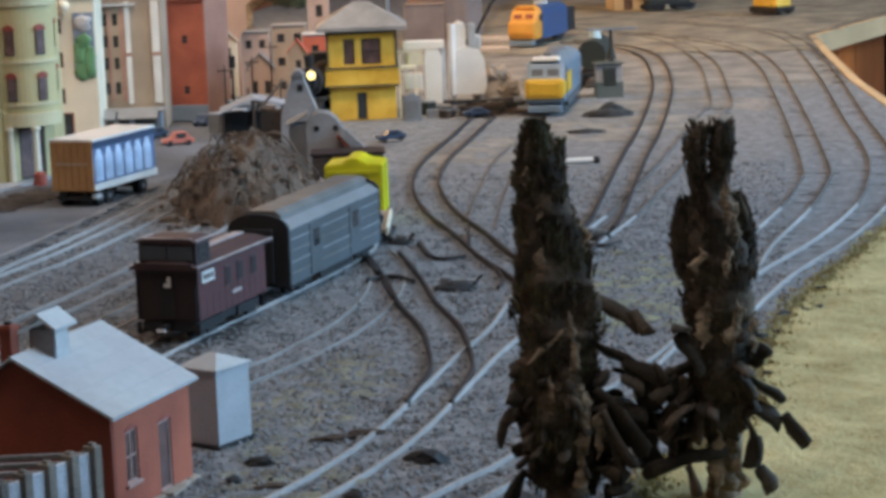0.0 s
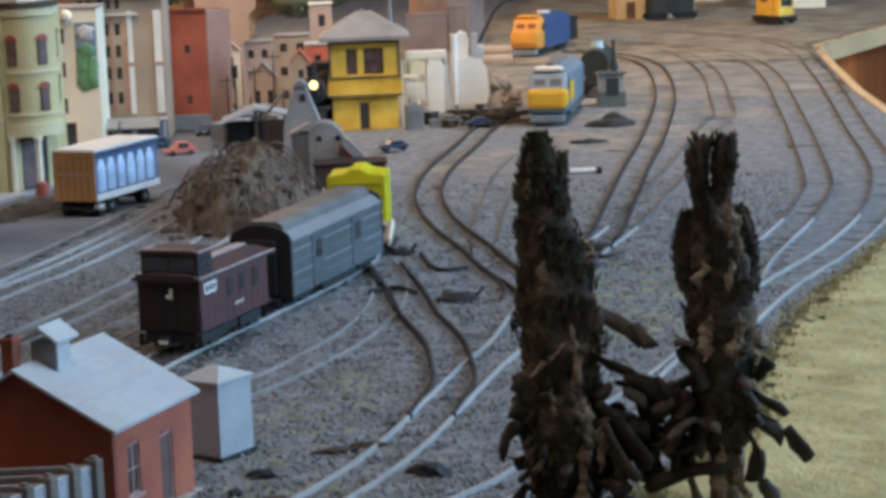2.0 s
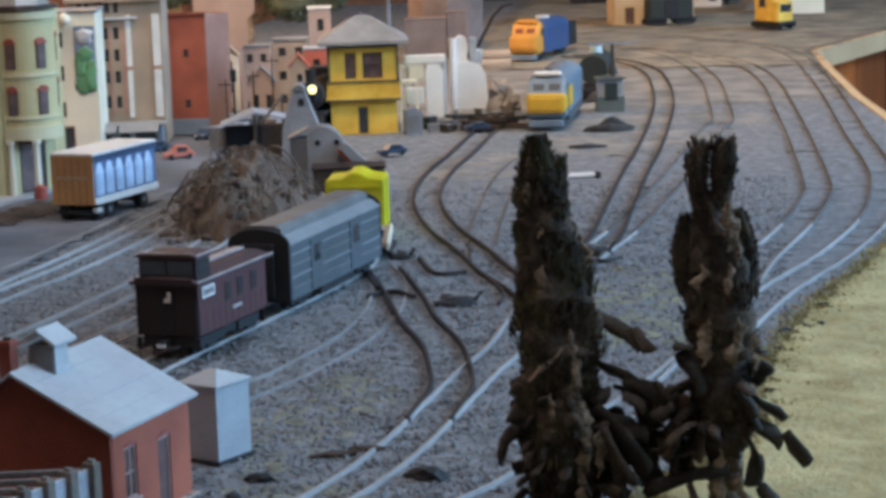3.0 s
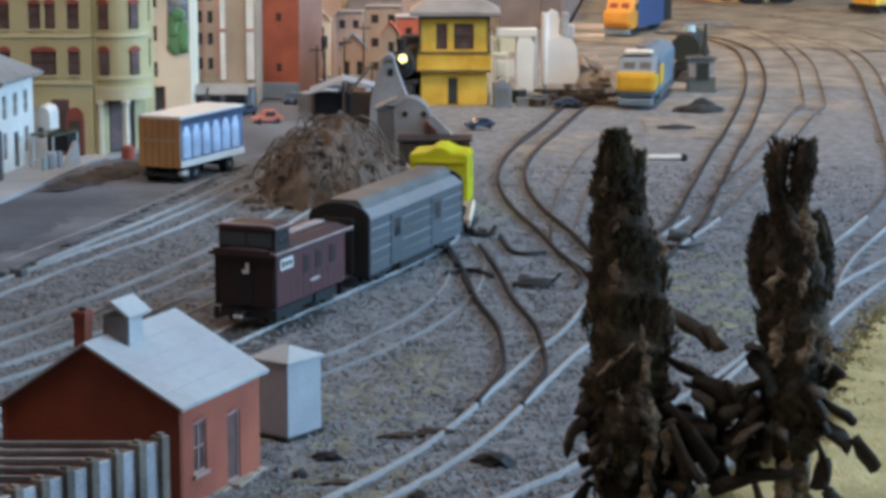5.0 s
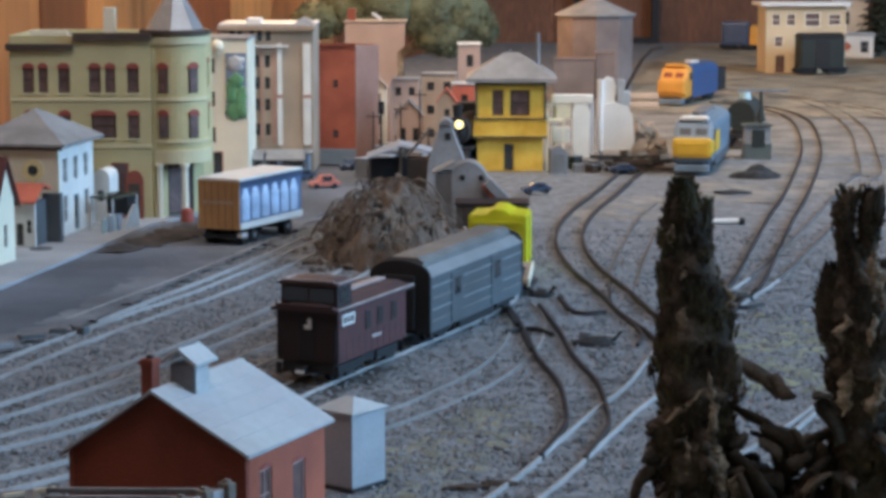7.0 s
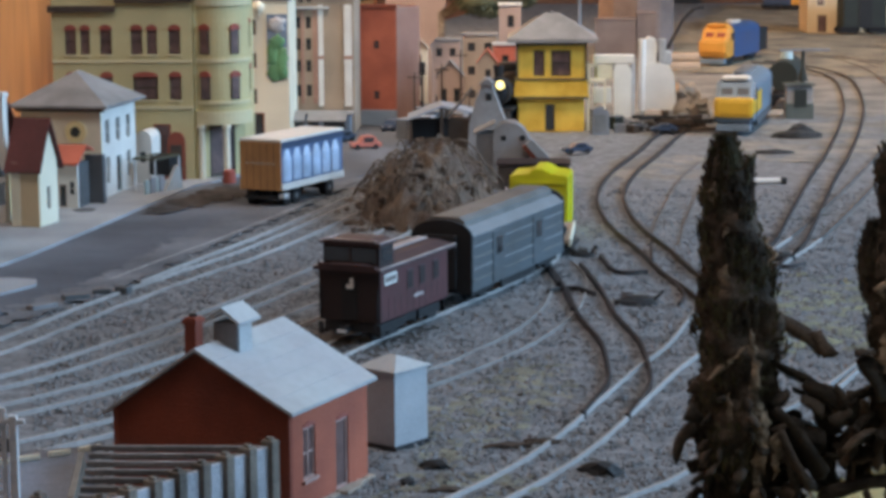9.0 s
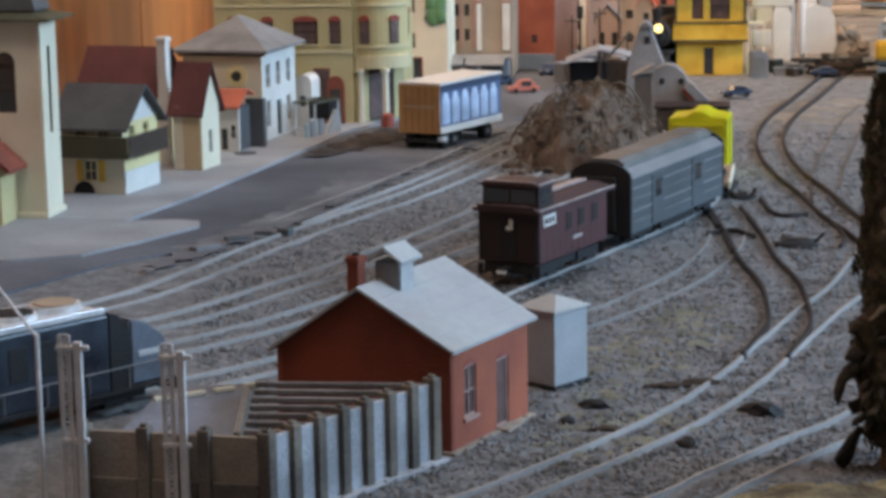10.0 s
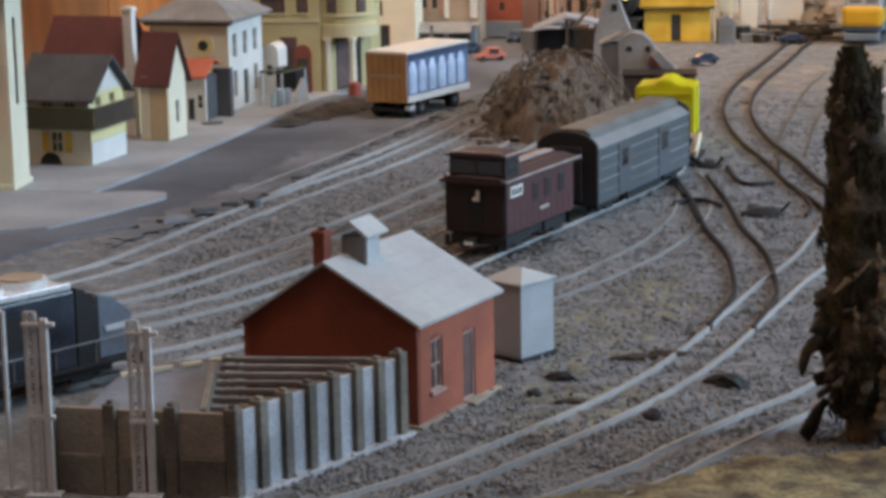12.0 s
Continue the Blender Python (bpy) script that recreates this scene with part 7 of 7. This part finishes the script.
for k in range(130):
    px, py = rn.uniform(-62, 52), rn.uniform(-135, 115)
    r = math.hypot(px / 44, py / 122)
    if r < 1.3:
        ball(bm, px, py, max(0.0, 1 - r ** 2.4) * 32, rn.uniform(1.5, 5), rn.uniform(1.5, 5), rn.uniform(1.5, 4), 1, 0.6, k)
tagged(part("loose_earth", bm, EARTH, mound), kind="stuff")

# ---- green tree behind the town ----
tree = thing("broad_tree", -118, 2500, 0, 0, "broad grey-green tree rising behind the town", "tree")
bm = B()
rod(bm, (0, 0, -2), (4, 0, 70), 7, 4.5, 10)
for k, (dx, dz) in enumerate(((-70, 100), (60, 108), (-30, 118), (80, 95), (20, 125))):
    rod(bm, (3, 0, 55), (dx, rn.uniform(-20, 20), dz), 3.2, 1.2, 7)
part("trunk", bm, BARK, tree)
verts, faces = [], []
centres = [(-84, 0, 96, 34, 22), (-48, 5, 112, 40, 30), (-8, -6, 116, 44, 34), (34, 0, 106, 46, 36), (70, 6, 96, 40, 34), (52, -8, 78, 34, 24), (10, 4, 128, 36, 22), (-20, 0, 96, 40, 22), (92, 0, 84, 22, 20)]
for k in range(15000):
    cx, cy, cz, rh, rv = rn.choice(centres)
    d = Vector((rn.gauss(0, 1), rn.gauss(0, 1), rn.gauss(0, 1))).normalized() * rn.uniform(0.62, 1.0)
    c = Vector((cx + d.x * rh, cy + d.y * rh * 0.8, cz + d.z * rv))
    s = rn.uniform(1.1, 2.5)
    q = Euler((rn.uniform(0, 3), rn.uniform(0, 3), rn.uniform(0, 3))).to_matrix()
    n = len(verts)
    verts += [(c + q @ Vector(o) * s) * MM for o in ((1.2, 0, 0), (0, 0.7, 0.2), (-1.2, 0, 0), (0, -0.7, 0.2))]
    faces.append((n, n + 1, n + 2, n + 3))
me = bpy.data.meshes.new("crown")
me.from_pydata(verts, [], faces)
me.materials.append(BUSHGREEN)
crown = new("crown", me)
crown.parent = tree
bm = B()
for k, (cx, cy, cz, rh, rv) in enumerate(centres):
    ball(bm, cx, cy, cz, rh * 0.84, rh * 0.66, rv * 0.84, 3, 0.3, k)
part("crown_core", bm, BUSHGREEN, tree, smooth=True)

# ---- fittings on the board wall ----
hatch = thing("wall_rack", 190, 3846, 0, 0, "dark open frame hanging on the board wall", "rack")
for a, b, c, d in ((-72, 72, 94, 104), (-72, -60, 0, 94), (60, 72, 0, 94), (-60, 60, 0, 8)):
    part("frame_bar", box(B(), a, b, -16, -0.5, c, d, 1.0), BLACK, hatch)
part("hanger", box(B(), -6, 6, -12, -0.5, 104.2, 420, 0.8), BLACK, hatch)


# Glowing boxes added for overexposed light spots on the boards; no fixtures stand there.
def wall_spot(dist, z, w, label, watts=1.2):
    p = WEST_A + WEST_WAY * dist + WEST_OUT * 40
    turn = math.degrees(math.atan2(WEST_WAY.y, WEST_WAY.x))
    root = thing("wall_light_spot", p.x, p.y, z, turn, label, "lamp", "wall lamps behind the town")
    part("glow_box", box(B(), -w / 2, w / 2, -14, 14, 0, 46, 4), WALLGLOW, root)
    part("bracket", box(B(), -6, 6, 14.2, 39, 10, 20, 1), DARKWOOD, root)
    point_lamp("wall_spot_light", (p.x * MM, p.y * MM, (z + 66) * MM), watts * 0.85, (1.0, 0.60, 0.28), 0.02)


def west_at(y):
    return (y - WEST_A.y) / WEST_WAY.y


wall_spot(west_at(1640), 194, 70, "glowing box standing in for a bright spot on the boards", 0.02)
wall_spot(west_at(2250), 174, 25, "glowing box standing in for a bright spot on the boards", 2.2)
wall_spot(west_at(2565), 187, 40, "glowing box standing in for a bright spot on the boards", 3.6)
wall_spot(west_at(2715), 189, 42, "glowing box standing in for a bright spot on the boards", 4.4)
wall_spot(west_at(3177), 180, 90, "wide glowing box standing in for a bright spot on the boards", 1.4)
hang = thing("hanging_fixture", -330, 2160, 168, 80, "dark hanging fixture before the board wall", "fixture")
part("body", box(B(), 2, 34, -9, 9, 0, 90, 2), DARKWOOD, hang)
part("stem", box(B(), -40, -22, -7, 7, 8, 90, 2), DARKWOOD, hang)
part("arm", box(B(), -74, 74, -5, 28, 14, 19, 0.8), DARKWOOD, hang)

# ---- scraps and switch gear beside the tracks ----
def switch_stand(x, y, turn, k=1.0):
    root = thing("switch_machine", x, y, 0, turn, "black switch machine with a small pale cover beside the rails", "switch", "switch machines")
    part("base", ball(B(), 0, 0, 0.3, 11 * k, 8 * k, 2.6, 2, 0.3, x), BLACK, root)
    part("motor", cyl(B(), -3 * k, 9 * k, -0.5, 4.5, 4.5 * k, 3.6 * k, n=16), MIDGREY, root)
    part("bracket", box(B(), 2 * k, 12 * k, 8 * k, 11 * k, -0.4, 2.4, 0.4), MIDGREY2, root)
    part("cover", box(B(), -2 * k, 6 * k, -1 * k, 4 * k, 1.0, 4.4, 0.8), CARGREY_ROOF, root)
    part("lever", rod(B(), (8 * k, 0, 1), (13 * k, 0, 6), 0.7), BLACK, root)


switch_stand(44, 1085, 4)
switch_stand(128, 1216, 12, 0.7)
switch_stand(20, 1226, -20, 0.6)
def scrap_rail(pts, w, label):
    """A short loose length of dark rail or wire among the switches."""
    root = thing("rail_scrap", pts[0][0], pts[0][1], 0, 0, label, "rail", "dark rail ends by the switches")
    line = glide([(p[0] - pts[0][0], p[1] - pts[0][1]) for p in pts], 2.5)
    part("rail", sweep(B(), line, w, -0.6, 2.0), RUSTY, root)


scrap_rail([(0, 1211), (4, 1155), (7, 1132)], 3.0, "short dark bent rail end beside the track")
scrap_rail([(9, 1111), (13, 1064)], 2.4, "short dark straight rail end")
scrap_rail([(1, 1113), (14, 1121), (24, 1104)], 2.0, "thin dark rod lying across the rails")
scrap_rail([(18, 1275), (14, 1253), (17, 1230), (27, 1232), (28, 1250)], 2.2, "dark wire bent into a loop")
scrap_rail([(30, 1221), (34, 1180), (40, 1166), (53, 1170)], 2.6, "dark bent rail piece beside the switch")
scrap_rail([(63, 1149), (68, 1106), (64, 1076)], 1.8, "thin dark curved guard rail")
scrap_rail([(59, 1254), (57, 1203)], 1.6, "thin dark guard rail in the switch")
scrap_rail([(112, 1190), (128, 1186), (138, 1196)], 2.4, "dark bent rail piece near the moss")
tube = thing("white_tube", 148, 1527, 0, 4, "white plastic tube lying on the ballast", "tube")
part("tube", cyl(B(), 0, 0, -11, 11, 2.0, n=14, m=Matrix.Translation((0, 0, 1.6)) @ Matrix.Rotation(math.pi / 2, 4, "Y")), WHITE, tube)
part("plug", cyl(B(), 0, 0, 11.1, 15, 2.4, n=12, m=Matrix.Translation((0, 0, 1.6)) @ Matrix.Rotation(math.pi / 2, 4, "Y")), BLACK, tube)
for sx, sy, ln, turn in ((-14, 800, 20, 8), (-2, 806, 14, -4), (-34, 738, 12, 10)):
    st_ = thing("dark_stick", sx, sy, 0, turn, "short dark stick lying on the ballast", "stick", "sticks on the ballast")
    part("stick", ball(B(), 0, 0, 0.4, ln / 2, 2.0, 1.6, 2, 0.5, sx), DARKWOOD, st_)
for sx, sy, s in ((19, 764, 8), (-7, 722, 4.5), (62, 905, 5), (-40, 770, 5), (-48, 748, 4), (150, 905, 5), (158, 900, 3.5), (168, 940, 4), (176, 948, 2.6), (158, 870, 3), (186, 985, 4.2), (196, 992, 3), (214, 1040, 3.6), (205, 1000, 2.4)):
    lump = thing("dark_clod", sx, sy, 0, sx * 9, "small dark clod of dirt on the ground", "clod", "clods on the ballast")
    part("clod", ball(B(), 0, 0, 0.5, s, s * 0.7, s * 0.45, 2, 0.6, sx), BLACK, lump)
for sx, sy, turn, ln in ((-232, 1088, 30, 13), (-222, 1104, 10, 9), (-243, 1062, 50, 15), (-212, 1110, -20, 7)):
    rub = thing("grey_rubble", sx, sy, 0, turn, "broken pale grey pieces at the road edge", "rubble", "rubble by the road")
    part("piece", box(B(), -ln / 2, ln / 2, -3, 3, -0.5, 3.4, 0.8), MIDGREY if ln > 14 else CARGREY, rub)

# post, crates and a plate about the streets
post = thing("signal_post", -98, 1800, 1, 0, "thin dark signal post with a small lamp head", "signal")
part("mast", rod(B(), (0, 0, -1), (0, 0, 60), 1.1, 0.8, 8), BLACK, post)
part("head", box(B(), -2.4, 2.4, -2, 2, 50, 60, 0.6), BLACK, post)
cover = thing("drain_cover", -287, 1382, 2.6, 10, "flat dark oval drain cover in the pavement", "drain")
part("plate", cyl(B(), 0, 0, -0.5, 0.5, 7.0, n=22), SLATE, cover)
stall = thing("street_stall", -258, 1478, 2.6, 66, "low stall with a dark framed top and pale panels", "stall")
part("top_frame", box(box(box(box(B(), -14, 16, -9, -7.6, 21, 22.4, 0.3), -14, 16, 7.6, 9, 21, 22.4, 0.3), -14, -12.6, -7.5, 7.5, 21, 22.4, 0.3), 14.6, 16, -7.5, 7.5, 21, 22.4, 0.3), GREENTRIM, stall, "dark open frame on top")
part("dark_box", box(B(), 4, 16, -8, 8, 9, 20.9, 0.4), BLACK, stall)
part("slanted_panel", prism(B(), [(-6, 0), (14, 0), (12, 15), (8, 16)], -11.4, -9.2), PALEWHITE, stall, "white slanted side panel")
for k in range(4):
    part("panel", box(B(), -24 + k * 5.2, -19 + k * 5.2, -8 - k % 2, -6.4 - k % 2, 0, 9 + 1.5 * (k % 2), 0.3), PLATE if k % 2 else AQUA, stall)
for px, py in ((-13, -8), (15, -8.2), (-13, 8), (15, 8.4)):
    part("post", box(B(), px - 0.7, px + 0.7, py - 0.5, py + 0.5, 0, 20.9), PALEGREY, stall)
dome = thing("maroon_archway", -252, 1526, 2.6, 0, "small maroon rounded doorway beside the kiosk", "doorway")
part("arch", prism(B(), [(-6, 0), (6, 0), (6, 26)] + [(6 * math.cos(math.pi * k / 8), 26 + 7 * math.sin(math.pi * k / 8)) for k in range(1, 8)] + [(-6, 26)], 0, 3), BRICK_DARK, dome)
part("door", box(B(), -4, 4, -0.6, -0.05, 0.5, 24, 0.3), DARKWOOD, dome)
rn = random.Random(77)
for k in range(9):
    d = thing("yard_crate", rn.uniform(44, 130), rn.uniform(1840, 1880), 0, rn.uniform(0, 90), "small dark crate among the yard machinery", "crate", "crates by the white tank")
    h = rn.uniform(4, 11)
    part("body", box(B(), -5, 5, -4, 4, -0.5, h, 0.4), rn.choice((BOXGREEN, DARKWOOD, MIDGREY)), d)
    part("lid", box(B(), -5.4, 5.4, -4.4, 4.4, h + 0.1, h + 1.1, 0.3), MIDGREY, d)
rn = random.Random(91)
for k in range(14):
    px, py = rn.uniform(-112, -66), rn.uniform(1770, 1990)
    d = thing("street_clutter_box", px, py, 1, rn.uniform(0, 90), "small grey box among the back-street clutter", "box", "boxes in the back street")
    h, w = rn.uniform(6, 20), rn.uniform(4, 9)
    part("body", box(B(), -w, w, -w * 0.7, w * 0.7, -0.5, h, 0.4), rn.choice((MIDGREY, SLATE, PINKWALL, DARKWOOD)), d)
    part("lid", box(B(), -w - 0.5, w + 0.5, -w * 0.7 - 0.5, w * 0.7 + 0.5, h + 0.1, h + 1.2, 0.3), rn.choice((GREYROOF, PLATE, SLATE)), d)
for px, py, h in ((-86, 1880, 52), (-72, 1930, 60), (-110, 1900, 44), (-60, 1790, 40)):
    p = thing("street_pole", px, py, 1, 0, "thin dark utility pole in the back street", "pole", "poles in the back street")
    part("pole", rod(B(), (0, 0, -1), (0, 0, h), 0.9, 0.6, 8), DARKWOOD, p)
    part("crossarm", box(B(), -6, 6, -0.5, 0.5, h - 5, h - 3.8, 0.2), DARKWOOD, p)

# ---- loose gravel of the yard ----
rn = random.Random(21)
verts, faces = [], []
CORNERS = [Vector(c) for c in ((1, 0, 0), (-1, 0, 0), (0, 1, 0), (0, -1, 0), (0, 0, 1), (0, 0, -1))]
FACES = [(0, 2, 4), (2, 1, 4), (1, 3, 4), (3, 0, 4), (2, 0, 5), (1, 2, 5), (3, 1, 5), (0, 3, 5)]
for k in range(34000):
    py = 600 + 900 * rn.random() ** 1.5
    px = rn.uniform(-0.235, 0.19) * py
    if inside(px, py, STREET) or inside(px, py, LOBE) or inside(px, py, WALKWAY) or (inside(px, py, MEADOW) and rn.random() > 0.035):
        continue
    if (int(px // 1.5), int(py // 1.5)) in RAIL_CELLS:
        continue
    s = rn.uniform(0.6, 1.5) * (1.5 if rn.random() < 0.03 else 1.0)
    n = len(verts)
    q = Euler((rn.uniform(0, 3), rn.uniform(0, 3), rn.uniform(0, 3))).to_matrix()
    for c in CORNERS:
        v = q @ Vector((c.x * s * rn.uniform(0.7, 1.2), c.y * s * rn.uniform(0.7, 1.2), c.z * s * 0.8))
        verts.append((Vector((px, py, -0.1)) + v) * MM)
    faces += [tuple(n + i for i in f) for f in FACES]
me = bpy.data.meshes.new("gravel")
me.from_pydata(verts, [], faces)
me.materials.append(BALLAST_STONE)
tagged(new("gravel", me), "loose grey gravel between the tracks", "gravel", kind="stuff")

# ---- frayed rim of the grass mat ----
rn = random.Random(33)
verts, faces = [], []
rim = MEADOW[1:11]
for k in range(9000):
    i = min(len(rim) - 2, int(rn.random() * (len(rim) - 1)))
    f = rn.random()
    px = rim[i][0] + (rim[i + 1][0] - rim[i][0]) * f + rn.gauss(0, 5.0)
    py = rim[i][1] + (rim[i + 1][1] - rim[i][1]) * f + rn.gauss(0, 4.0)
    a, s, h = rn.uniform(0, 6.28), rn.uniform(0.5, 1.2), rn.uniform(0.8, 2.4)
    n = len(verts)
    verts += [Vector((px + s * math.cos(a), py + s * math.sin(a), -0.2)) * MM, Vector((px - s * math.cos(a), py - s * math.sin(a), -0.2)) * MM, Vector((px + rn.uniform(-1, 1), py + rn.uniform(-1, 1), h)) * MM]
    faces.append((n, n + 1, n + 2))
me = bpy.data.meshes.new("grass_tufts")
me.from_pydata(verts, [], faces)
me.materials.append(GRASS)
tagged(new("grass_tufts", me), "sparse straw-coloured tufts along the grass edge", "grass", kind="stuff")
